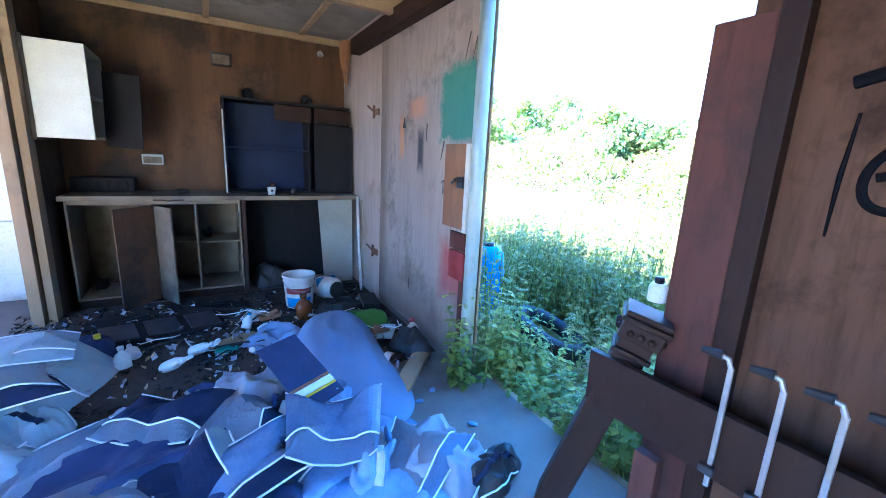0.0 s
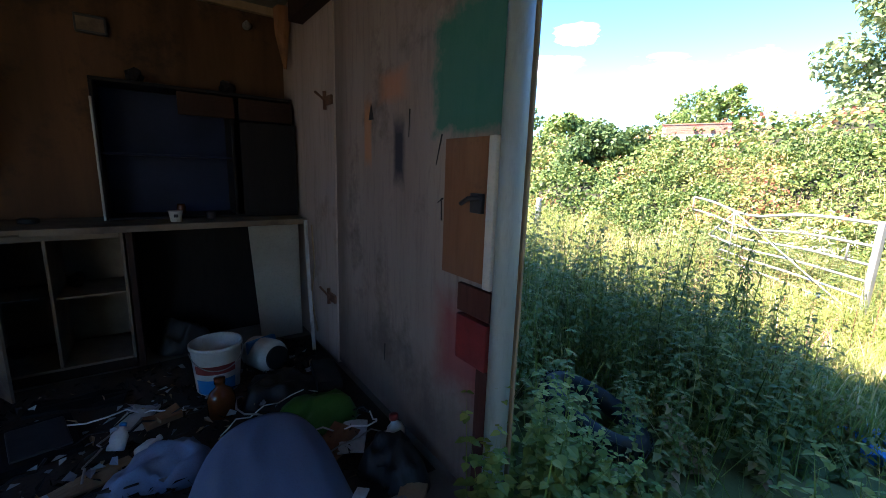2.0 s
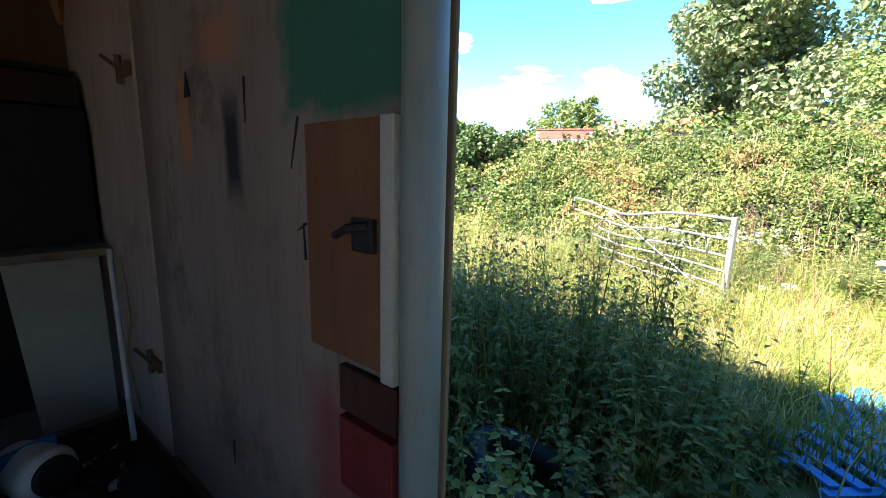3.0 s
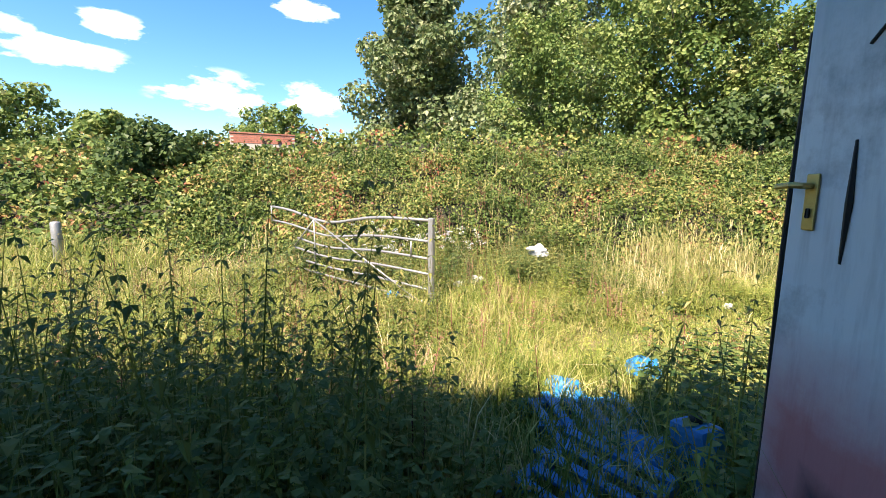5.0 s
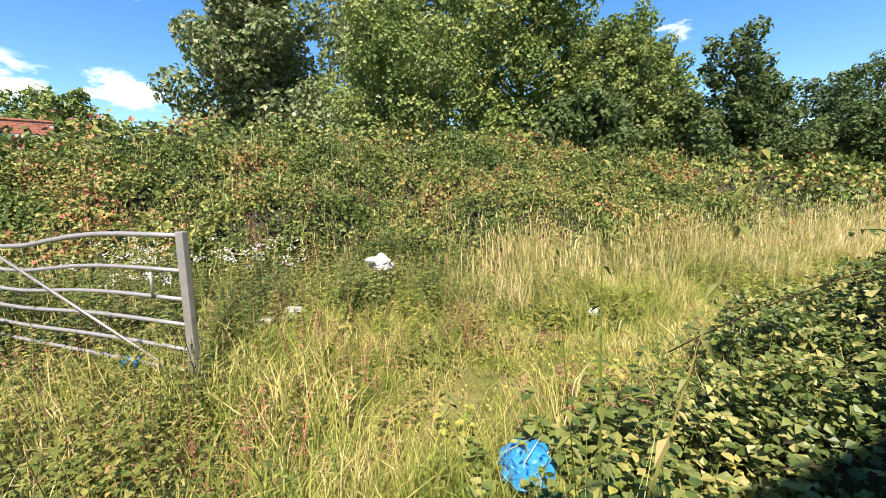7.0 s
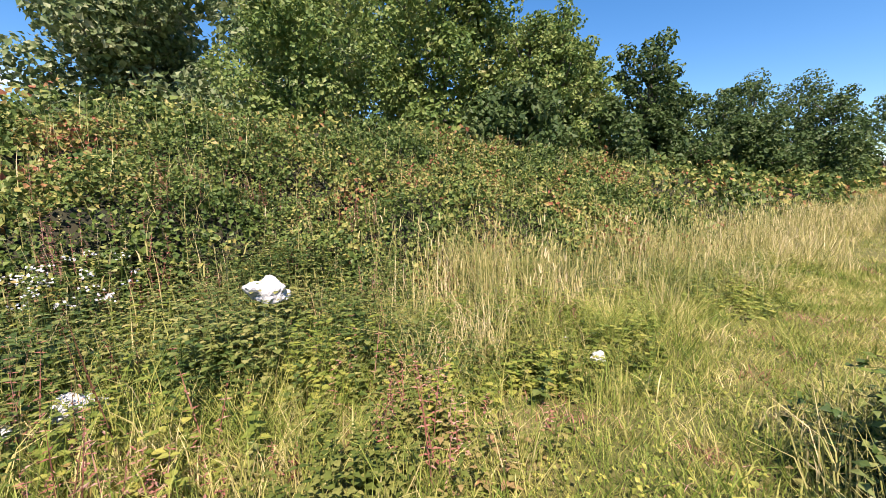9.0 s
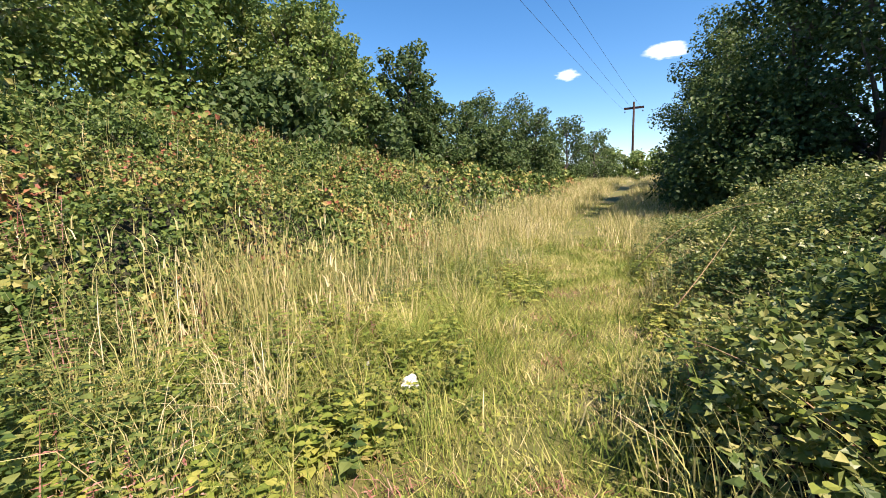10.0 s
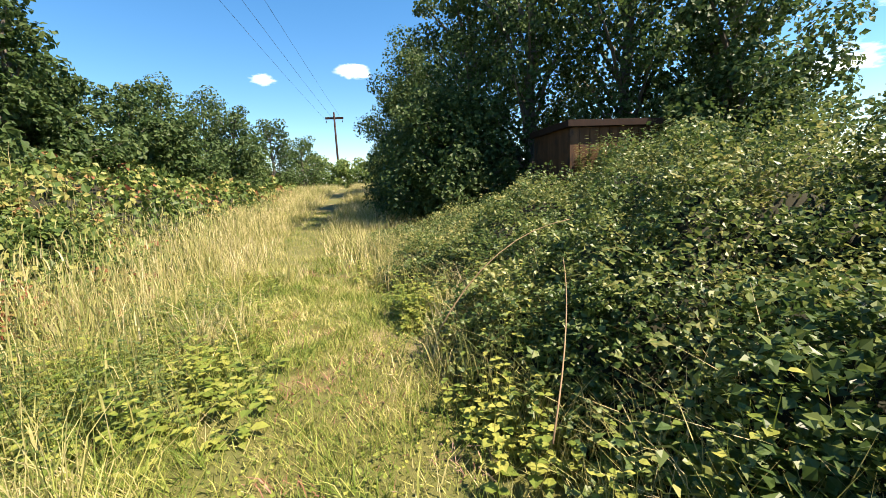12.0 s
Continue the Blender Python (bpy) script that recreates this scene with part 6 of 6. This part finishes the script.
box("label", M_BLUE_PL, -0.10, 0.0, -0.09, 0.10, 0.104, -0.05, tin, bevel=0.02)


def bottle(at, size, turn, lean, label, mat, cap_mat, kind="bottle", trigger=False):
    ob = thing(kind, pose(at[0], at[1], at[2], lean, 0, turn), label, "bottle")
    bm = bmesh.new()
    lathe(bm, [(0.30 * size, 0), (0.33 * size, 0.03 * size), (0.33 * size, 0.55 * size), (0.24 * size, 0.72 * size), (0.11 * size, 0.82 * size), (0.11 * size, 0.92 * size)], 18)
    bmesh.ops.scale(bm, vec=(1, 0.65, 1), verts=bm.verts)
    part("body", bm, mat, ob, soft=True)
    bm = bmesh.new()
    lathe(bm, [(0.13 * size, 0.90 * size), (0.13 * size, 1.04 * size), (0.08 * size, 1.06 * size)], 14)
    if trigger:
        boxes_mesh(bm, -0.10 * size, -0.08 * size, 1.04 * size, 0.34 * size, 0.08 * size, 1.22 * size, 0.02 * size)
        boxes_mesh(bm, 0.14 * size, -0.03 * size, 0.80 * size, 0.19 * size, 0.03 * size, 1.05 * size, 0.01 * size)
    part("cap", bm, cap_mat, ob, "screw cap", True)
    return ob


bottle((-0.47, 2.92, 0.01), 0.136, 30, -6, "white plastic bottle standing among rubbish", M_PLASTIC, M_PLASTIC)
bottle((-0.24, 2.74, 0.06), 0.152, 40, 62, "white trigger spray bottle lying on its side", M_PLASTIC, M_PLASTIC, "spray_bottle", True)
bottle((-0.12, 2.92, 0.05), 0.144, 70, 70, "white spray bottle lying in the dirt", M_PLASTIC, M_PLASTIC, "spray_bottle", True)
bottle((-0.42, 2.98, 0.05), 0.120, 200, 75, "white plastic bottle lying in the dirt", M_PLASTIC, M_PLASTIC)
bottle((0.22, 3.20, 0.04), 0.112, 150, 40, "small white bottle among rubbish", M_PLASTIC, M_BLUE_PL)
bottle((0.30, 3.12, 0.04), 0.104, 90, 60, "small white bottle among rubbish", M_PLASTIC, M_PLASTIC)
bottle((-0.62, 3.15, 0.01), 0.152, 0, 5, "green bottle with a yellow cap", M_GREEN_SHEET, M_YELLOW)
bottle((0.66, 3.28, 0.01), 0.208, 10, -4, "brown glass bottle standing in rubbish", M_BROWN_GLASS, M_BROWN_GLASS)
bottle((1.30, 2.56, 0.01), 0.168, 20, -8, "red and white carton-shaped bottle by the wall", M_PLASTIC, M_RED)
bottle((0.02, 2.86, 0.04), 0.128, 80, 80, "green plastic bottle lying in the dirt", M_GREEN_PT, M_GREEN_PT)
bottle((0.28, 2.78, 0.05), 0.136, -30, 65, "clear bottle with a white cap", M_FILM, M_PLASTIC)

tray = thing("drawer", pose(-0.32, 3.36, 0.05, 3, 2, 14), "upturned dark wooden drawer front on the floor", "drawer")
box("board", M_BLACK_WOOD, -0.36, -0.17, 0.0, 0.40, 0.17, 0.03, tray)
for x0 in (-0.33, -0.08, 0.17):
    box("inset", M_DARK_STEEL, x0, -0.13, 0.031, x0 + 0.20, 0.13, 0.042, tray, bevel=0.006)
for k, (px, py, tz, w_, l_, t_, m_, lab) in enumerate([
        (0.10, 3.02, 25, 0.10, 0.42, 0.012, M_TIMBER, "thin brown board on the floor"), (0.30, 3.45, 70, 0.13, 0.22, 0.02, M_PLASTIC, "white card packet on the floor"),
        (0.40, 3.36, 15, 0.09, 0.16, 0.03, M_ORANGE, "orange card packet on the floor"), (1.05, 2.72, 35, 0.15, 0.24, 0.012, M_ORANGE, "torn orange card packaging on dirt"),
        (1.14, 2.70, 60, 0.12, 0.22, 0.012, M_BAG, "torn white and blue packaging"), (-0.60, 3.62, 8, 0.20, 0.36, 0.02, M_BLACK_WOOD, "dark broken board by the cabinet"),
        (0.05, 3.72, -6, 0.16, 0.40, 0.018, M_BLACK_WOOD, "dark broken board by the cabinet"), (0.98, 2.30, 50, 0.05, 0.20, 0.012, M_PIPING, "white plastic strip on the concrete"),
        (1.22, 3.30, 80, 0.14, 0.30, 0.05, M_BLACK, "black bag scrap against the wall")]):
    bm = bmesh.new()
    boxes_mesh(bm, -l_ / 2, -w_ / 2, 0, l_ / 2, w_ / 2, t_, min(0.004, t_ / 4))
    bmesh.ops.subdivide_edges(bm, edges=bm.edges[:], cuts=2, use_grid_fill=True)
    for v in bm.verts:
        v.co.z += 0.012 * math.sin(31 * v.co.x + k) * math.sin(23 * v.co.y + 2 * k)
    tagged(part("scrap", bm, m_), lab, "scrap").matrix_world = pose(px, py, 0.03 + 0.004 * k, 3 * math.sin(k), 4 * math.cos(k), tz)
sheet_g = rag("plastic_sheet", (1.08, 3.02), 0.24, 0.16, 0.16, 20, M_GREEN_SHEET, "crumpled green plastic sheet by the wall", 31, "sheet", 1.6, res=20)
rag("black_bag", (1.22, 2.44), 0.14, 0.16, 0.20, 0, M_BLACK, "crumpled black bin bag by the wall", 32, "bag", 3.4, res=20)
rag("black_bag", (0.55, 4.38), 0.22, 0.16, 0.28, 0, M_BLACK, "full black bin bag under the worktop", 33, "bag", 3.0, res=24)
rag("black_bag", (0.98, 3.35), 0.26, 0.18, 0.16, 0, M_BLACK, "torn black bin bag on the floor", 36, "bag", 3.0, res=24)
rag("rag", (0.40, 2.95), 0.20, 0.14, 0.18, 15, M_BLUE_CLOTH, "dull blue cloth in a heap", 34, "cloth", 2.6, res=20)
rag("rag", (-1.75, 3.6), 0.34, 0.26, 0.24, 15, M_PALE_CLOTH, "pale rags heaped in the side room", 35, "cloth", 2.6, res=20)
for k in range(16):
    bm = bmesh.new()
    r = np.random.default_rng(200 + k)
    p = Vector((r.uniform(-0.7, 1.15), r.uniform(2.6, 3.7), 0.05))
    a = r.uniform(0, 6.28)
    pts = []
    for i in range(9):
        pts.append(p.copy())
        a += r.normal(0, 0.45)
        p = p + Vector((math.cos(a) * 0.08, math.sin(a) * 0.05, 0))
        p.z = 0.045 + 0.035 * abs(math.sin(i * 1.3 + k))
        p.x, p.y = min(max(p.x, -1.0), 1.28), min(max(p.y, 2.5), 3.95)
    tube(bm, pts, r.uniform(0.003, 0.006), 6)
    tagged(part("cable", bm, (M_BLACK, M_PIPING, M_BLACK, M_STEEL)[k % 4], soft=True), "loose length of cable among the rubbish", "cable", "cables on the floor")
# dirt, splinters and paper bits
n = 2600
px, py = rng.uniform(-1.25, 1.30, n), 2.3 + 1.75 * rng.random(n) ** 0.8
stuff("floor_litter", leaves(np.stack([px, py, 0.012 + 0.05 * rng.random(n) * lumps(px, py, 3)], -1), np.tile([0, 0, 1.0], (n, 1)), rng.uniform(0.015, 0.07, n), LEAF_LONG, 0.5), M_BLACK_WOOD, "dark splinters and dirt over the floor", "litter")
n = 300
px, py = rng.uniform(-1.2, 1.25, n), 2.3 + 1.7 * rng.random(n)
stuff("wood_bits", leaves(np.stack([px, py, 0.02 + 0.05 * rng.random(n)], -1), np.tile([0, 0, 1.0], (n, 1)), rng.uniform(0.015, 0.06, n), LEAF_LONG, 0.5), M_TIMBER, "brown splinters and card over the floor", "litter")
n = 160
px, py = rng.uniform(-1.2, 1.2, n), 2.2 + 1.6 * rng.random(n)
stuff("cloth_bits", leaves(np.stack([px, py, 0.03 + 0.05 * rng.random(n)], -1), np.tile([0, 0, 1.0], (n, 1)), rng.uniform(0.02, 0.06, n), LEAF_SMALL, 0.6), M_GREY_CLOTH, "grey scraps of torn cloth on the floor", "litter")
n = 130
px, py = rng.uniform(-1.15, 1.25, n), 2.5 + 1.4 * rng.random(n)
stuff("paper_bits", leaves(np.stack([px, py, 0.03 + 0.05 * rng.random(n)], -1), np.tile([0, 0, 1.0], (n, 1)), rng.uniform(0.015, 0.06, n), LEAF_SMALL, 0.45), M_PALE_CLOTH, "small pale scraps of paper and plastic on the floor", "litter")
tagged(sheet("dirt_layer", np.linspace(-0.99, 1.385, 46), np.linspace(1.9, 4.12, 40),
             lambda a, b: 0.004 + 0.035 * lumps(a, b, 2.2) * smooth(b, 2.1, 2.9) * smooth(1.3 - a, -0.05, 0.4) - 0.02 * (1 - smooth(b, 2.0, 2.5)), M_DIRT), "dark trodden dirt over the concrete", "dirt", kind="stuff")
bm = bmesh.new()
for k, (px, py) in enumerate(((1.0, 1.85), (1.12, 1.92), (0.98, 1.62), (1.16, 1.55))):
    bmesh.ops.create_icosphere(bm, subdivisions=1, radius=0.022, matrix=pose(px, py, 0.008, 0, 0, 40 * k) @ Matrix.Diagonal((1.4, 0.9, 0.35, 1)))
tagged(part("blue_chips", bm, M_BLUE_CLOTH), "small blue scraps on the concrete", "litter", kind="stuff")

# ---- outside ----
gate_a, gate_b = Vector((6.90, 1.83, 0.0)), Vector((8.80, 4.52, 0.0))
run = (gate_b - gate_a)
gate = thing("field_gate", pose(gate_a.x, gate_a.y, -0.22, 0, 0, math.degrees(math.atan2(run.y, run.x))), "bent galvanised tubular field gate leaning in the weeds", "gate")
GL = run.length


def gate_z(u, h):
    """Height on the gate: u along it from the hanging stile, h down from its top rail; the top sags at the brace."""
    sag = -0.16 * math.exp(-((u - 0.58) / 0.22) ** 2) * (1 - h) - 0.02 * u
    return 1.12 + sag + 0.10 * u - h * 1.06 * (1 - 0.10 * u)


bm = bmesh.new()
boxes_mesh(bm, -0.035, -0.025, 0.0, 0.035, 0.025, 1.15, 0.008)
part("stile", bm, M_METAL, gate)
for h, u1 in ((0.0, 1.0), (0.24, 1.0), (0.44, 0.80), (0.62, 0.82), (0.80, 0.74), (0.96, 0.76)):
    bm = bmesh.new()
    tube(bm, [(GL * u1 * i / 12 + 0.03, 0, gate_z(u1 * i / 12, h)) for i in range(13)], 0.016 if h else 0.020, 10)
    part("rail", bm, M_METAL, gate, soft=True)
for name_, (u0, h0), (u1, h1) in (("brace", (0.66, 0.0), (0.03, 0.98)), ("brace", (0.66, 0.0), (0.82, 0.60)), ("upright", (0.66, 0.0), (0.66, 0.94)), ("upright", (1.0, -0.02), (1.0, 0.27)), ("upright", (0.08, 0.26), (0.08, 0.44))):
    bm = bmesh.new()
    tube(bm, [(GL * u0 + 0.03, 0.03, gate_z(u0, h0)), (GL * u1 + 0.03, 0.03, gate_z(u1, h1))], 0.011, 8)
    part(name_, bm, M_METAL, gate, soft=True)
for u, h in ((0.16, 0.95), (0.20, 0.97)):
    bm = bmesh.new()
    tube(bm, [(GL * u, 0.0, gate_z(u, h) + 0.03), (GL * u + 0.02, 0.03, gate_z(u, h)), (GL * u + 0.05, 0.02, gate_z(u, h) - 0.05)], 0.018, 6)
    part("twine", bm, M_BLUE_PL, gate, "blue baler twine")
post = thing("fence_post", pose(9.9, 9.3, float(ground(9.9, 9.3))), "grey weathered fence post in the field", "post")
bm = bmesh.new()
lathe(bm, [(0.09, -0.2), (0.085, 0.9), (0.07, 0.93), (0.0, 0.94)], 10)
part("shaft", bm, M_METAL, post, soft=True)


def crumpled(name, at, size, label, mat, seed, flat=0.7):
    """A crumpled bag: a ball pushed in and out by noise."""
    bm = bmesh.new()
    bmesh.ops.create_icosphere(bm, subdivisions=4, radius=1)
    for v in bm.verts:
        d = v.co.normalized()
        k = 0.8 + 0.45 * noise.noise(d * 1.3 + Vector((seed, 0, 0))) + 0.14 * abs(noise.noise(d * 3.7 + Vector((0, seed, 0)))) + 0.12 * abs(noise.noise(d * 9 + Vector((0, 0, seed))))
        v.co = Vector((d.x * k * size, d.y * k * size * 0.8, max(d.z * k * flat, -0.35) * size))
    ob = part(name, bm, mat)
    ob.matrix_world = pose(at[0], at[1], at[2], 0, 0, 50 * seed)
    return tagged(ob, label, "litter")


crumpled("plastic_bag", (9.10, 0.04, 0.22), 0.20, "crumpled white plastic sack caught in the brambles", M_BAG, 1)
crumpled("plastic_bag", (8.22, 1.16, -0.12), 0.155, "crumpled white plastic bag in the grass", M_BAG, 2)
crumpled("plastic_bag", (8.10, 1.47, -0.14), 0.09, "small white plastic scrap in the grass", M_BAG, 3)
for k, (px, py) in enumerate(((7.85, -2.28), (7.45, -2.18), (8.62, -1.95), (8.2, -1.7), (8.4, -2.2), (8.75, -2.3))):
    crumpled("litter", (px, py, float(ground(px, py)) + 0.09), 0.06 + 0.012 * (k % 2), "pale scrap of litter in the grass", M_BAG, 4 + k)

barrel = thing("plastic_drum", pose(2.16, 2.86, -0.12), "upright blue plastic drum behind the door post", "drum")
bm = bmesh.new()
lathe(bm, [(0.13, 0), (0.15, 0.03), (0.15, 0.22), (0.16, 0.25), (0.15, 0.28), (0.15, 0.48), (0.16, 0.51), (0.15, 0.54), (0.14, 0.68), (0.09, 0.74)], 24)
part("body", bm, M_BLUE_PL, barrel, soft=True)
bm = bmesh.new()
lathe(bm, [(0.05, 0.735), (0.05, 0.765), (0.0, 0.77)], 14)
part("cap", bm, M_BLACK, barrel, "black cap", True)
jerry = thing("jerrycan", pose(3.86, 0.40, -0.20, 0, 10, 20), "blue plastic jerrycan lying beside the open door", "jerrycan")
bm = bmesh.new()
boxes_mesh(bm, -0.10, -0.08, 0.0, 0.10, 0.08, 0.34, 0.035)
part("body", bm, M_BLUE_PL, jerry, soft=False)
bm = bmesh.new()
lathe(bm, [(0.03, 0.342), (0.03, 0.37), (0.0, 0.372)], 12)
part("cap", bm, M_BLACK, jerry, "dark round cap", True)
pallet = thing("plastic_pallet", pose(4.40, 0.76, -0.24, 4, -3, 10), "broken bright blue plastic pallet half hidden by weeds", "pallet")
for k in range(6):
    box("slat", M_BLUE_PL, -0.30 + 0.02 * (k % 3), -0.36 + 0.125 * k, 0.10, 0.30 - 0.09 * (k % 2), -0.30 + 0.125 * k, 0.12, pallet)
for k in range(3):
    box("runner", M_BLUE_PL, -0.30 + 0.25 * k, -0.36, 0.0, -0.24 + 0.25 * k, 0.36, 0.098, pallet)
copy_thing(pallet, pose(3.78, 1.02, -0.21, -3, 4, 38))
crumpled("blue_sheet", (4.05, 0.55, -0.12), 0.20, "crumpled blue plastic sheet in the grass", M_BLUE_PL, 16, 0.5)
gx, gy = uniform(3000, 3.5, 5.5, -0.1, 1.4)
stuff("pallet_weeds", blades(3000, gx, gy, ground(gx, gy), rng.uniform(0.12, 0.45, 3000), rng.uniform(0.005, 0.010, 3000), rng.uniform(0.1, 0.8, 3000)), F_GRASS, "grass growing through the blue pallet", "grass")
crumpled("blue_sheet", (5.20, 0.04, -0.16), 0.20, "crumpled blue plastic sheet in the grass", M_BLUE_PL, 14, 0.5)
crumpled("blue_sheet", (4.92, 0.76, -0.20), 0.17, "crumpled blue plastic sheet in the grass", M_BLUE_PL, 15, 0.5)
for k, (px, py, tz) in enumerate(((3.55, 0.25, 20), (3.0, 0.42, 70))):
    tagged(box("red_board", M_RED, -0.22, -0.05, 0.0, 0.22, 0.05, 0.03), "red painted board among the weeds", "board").matrix_world = pose(px, py, -0.02 + 0.1 * k, 10, 12, tz)
bpy.data.objects["red_board"].matrix_world = pose(3.55, 0.25, 0.02, 10, 22, 20)
tyre = thing("tyre", pose(2.30, 2.18, 0.06, 21, 10, 25), "old black car tyre lying in the nettles", "tyre")
bm = bmesh.new()
ring = []
for i in range(32):
    a = 2 * math.pi * i / 32
    c = Vector((math.cos(a), math.sin(a), 0))
    ring.append([bm.verts.new(c * (0.255 + 0.05 * math.cos(b)) + Vector((0, 0, 0.062 * math.sin(b)))) for b in (2 * math.pi * j / 12 for j in range(12))])
for i in range(32):
    for j in range(12):
        bm.faces.new((ring[i][j], ring[(i + 1) % 32][j], ring[(i + 1) % 32][(j + 1) % 12], ring[i][(j + 1) % 12]))
part("carcass", bm, M_BLACK, tyre, soft=True)
for i in range(36):
    a = 2 * math.pi * i / 36
    bm = bmesh.new()
    boxes_mesh(bm, 0.300, -0.016, -0.042, 0.310, 0.016, 0.042)
    bmesh.ops.transform(bm, matrix=pose(0, 0, 0, 0, 0, math.degrees(a)), verts=bm.verts)
    part("tread_block", bm, M_BLACK, tyre)
for px, py, tz, m_, lab in ((2.10, 2.20, 15, M_MAROON, "pink-ended board stuck in the ground"), (1.86, 2.02, 30, M_TIMBER, "pale board stuck in the ground")):
    tagged(box("board", m_, -0.05, -0.012, 0.0, 0.05, 0.012, 0.38), lab, "board").matrix_world = pose(px, py, -0.16, -14, 8, tz)

# far brick wall top, with its bricks
wall = thing("brick_wall", pose(20.1, 8.3, 2.55, 0, 0, 111), "low red brick wall on top of the bank", "wall")
box("core", M_MORTAR, 0.0, 0.01, 0.0, 2.5, 0.20, 1.02, wall)
proto = None
for row in range(5):
    for col in range(11):
        x0 = 0.005 + 0.225 * col + (0.1125 if row % 2 else 0)
        if x0 + 0.215 > 2.5:
            continue
        if proto is None:
            proto = box("brick", M_BRICK, 0, -0.002, 0, 0.215, 0.212, 0.065, wall, bevel=0)
            proto.location = (x0, 0, 0.64 + 0.075 * row)
        else:
            b_ = new("brick", proto.data)
            b_.parent = wall
            b_.location = (x0, 0, 0.64 + 0.075 * row)
box("coping", M_BRICK, -0.02, -0.03, 1.022, 2.52, 0.24, 1.07, wall)

pole = thing("power_pole", pose(10.6, -68.0, 0.8), "distant timber power pole with a crossarm", "pole")
bm = bmesh.new()
tube(bm, [(0, 0, 0), (0, 0, 12.4)], [0.19, 0.13], 10)
part("mast", bm, M_TIMBER_DARK, pole, soft=True)
box("crossarm", M_TIMBER_DARK, -1.35, -0.26, 11.40, 1.35, -0.12, 11.72, pole)
for x_ in (-1.2, 0.0, 1.2):
    bm = bmesh.new()
    lathe(bm, [(0.06, 10.92), (0.09, 10.98), (0.06, 11.02), (0.09, 11.08), (0.03, 11.2)], 10, Matrix.Translation((x_, -0.14, 0)))
    part("insulator", bm, M_DARK_STEEL, pole, soft=True)
for x_ in (-1.2, 0.0, 1.2):
    bm = bmesh.new()
    start, end = Vector((10.6 + x_, -68.1, 12.0)), Vector((15.0 + x_, 22, 13.4))
    tube(bm, [start.lerp(end, k / 24) - Vector((0, 0, 0.7 * 4 * (k / 24) * (1 - k / 24))) for k in range(25)], 0.011, 5)
    tagged(part("power_line", bm, M_WIRE), "thin dark overhead power line", "cable", "power lines")
hut = thing("hut", pose(-1.05, -14.1, -0.4) @ Matrix.Diagonal((0.69, 1, 1.24, 1)), "dark low hut with a flat roof half hidden by brambles", "shed")
box("wall", M_PLY_DARK, 0.0, 0.0, 0.0, 3.6, 2.2, 2.25, hut)
box("roof", M_TIMBER_DARK, -0.12, -0.1, 2.252, 3.75, 2.35, 2.38, hut)
for k in range(9):
    box("plank", M_PLY_DARK, 0.02 + 0.4 * k, 2.202, 0.02, 0.40 + 0.4 * k, 2.222, 2.24, hut)

# white umbels, seed stalks and fallen canes
hx, hy = uniform(70, 8.5, 9.9, 1.0, 3.6)
hz = ground(hx, hy) + rng.uniform(0.55, 0.95, 70)
stuff("umbel_stems", blades(70, hx, hy, ground(hx, hy), hz - ground(hx, hy), np.full(70, 0.008), np.full(70, 0.01)), F_WEED, "green stems of white field flowers", "flower")
fl = np.repeat(np.stack([hx, hy, hz], -1), 11, axis=0) + rng.normal(0, [0.034, 0.034, 0.014], (770, 3))
stuff("umbels", leaves(fl, np.tile([-0.3, 0, 1.0], (770, 1)), np.full(770, 0.023), LEAF_SMALL, 0.6), M_BAG, "flat white flower heads in the weeds", "flower")
sx, sy = uniform(60, 10.0, 12.2, -2.0, 5.5)
stuff("seed_stalks", plants(sx, sy, bank_top(sx, sy) - 0.3, rng.uniform(0.5, 0.95, 60), 16, 0.05, LEAF_LONG, 0.9), F_DRY, "pale pinkish seed stalks above the brambles", "weed")
for k, (p0, p1, p2) in enumerate([((5.9, -3.5, 0.05), (5.6, -3.9, 0.42), (5.45, -4.3, 0.62)), ((8.55, -3.0, -0.25), (8.45, -3.2, 0.2), (8.4, -3.3, 0.6)),
                                  ((5.35, -1.0, 0.2), (4.9, -1.5, 0.75), (4.3, -2.2, 1.05)), ((5.2, -1.4, -0.1), (5.5, -1.8, 0.35), (5.9, -2.1, 0.3)), ((6.2, -4.4, 0.2), (5.8, -4.6, 0.75), (5.2, -4.7, 0.8))]):
    bm = bmesh.new()
    a, b, c = Vector(p0), Vector(p1), Vector(p2)
    tube(bm, [(1 - u) ** 2 * a + 2 * u * (1 - u) * b + u * u * c for u in (i / 8 for i in range(9))], [0.0042 - 0.0003 * i for i in range(9)], 6)
    tagged(part("cane", bm, M_TIMBER if k != 2 else M_TIMBER_DARK, soft=True), "dead bramble cane lying in the thicket", "cane", "dead canes")

# low nettles leaning over the old tyre
turn_, out_ = rng.uniform(0, 2 * math.pi, 44), rng.uniform(0.12, 0.44, 44)
x, y = 2.30 + out_ * np.cos(turn_), 2.18 + out_ * np.sin(turn_)
stuff("tyre_nettles", plants(x, y, ground(x, y), rng.uniform(0.22, 0.46, 44), 9, 0.06, LEAF_NETTLE, 0.0), F_WEED, "low nettles growing through the old tyre", "weed")
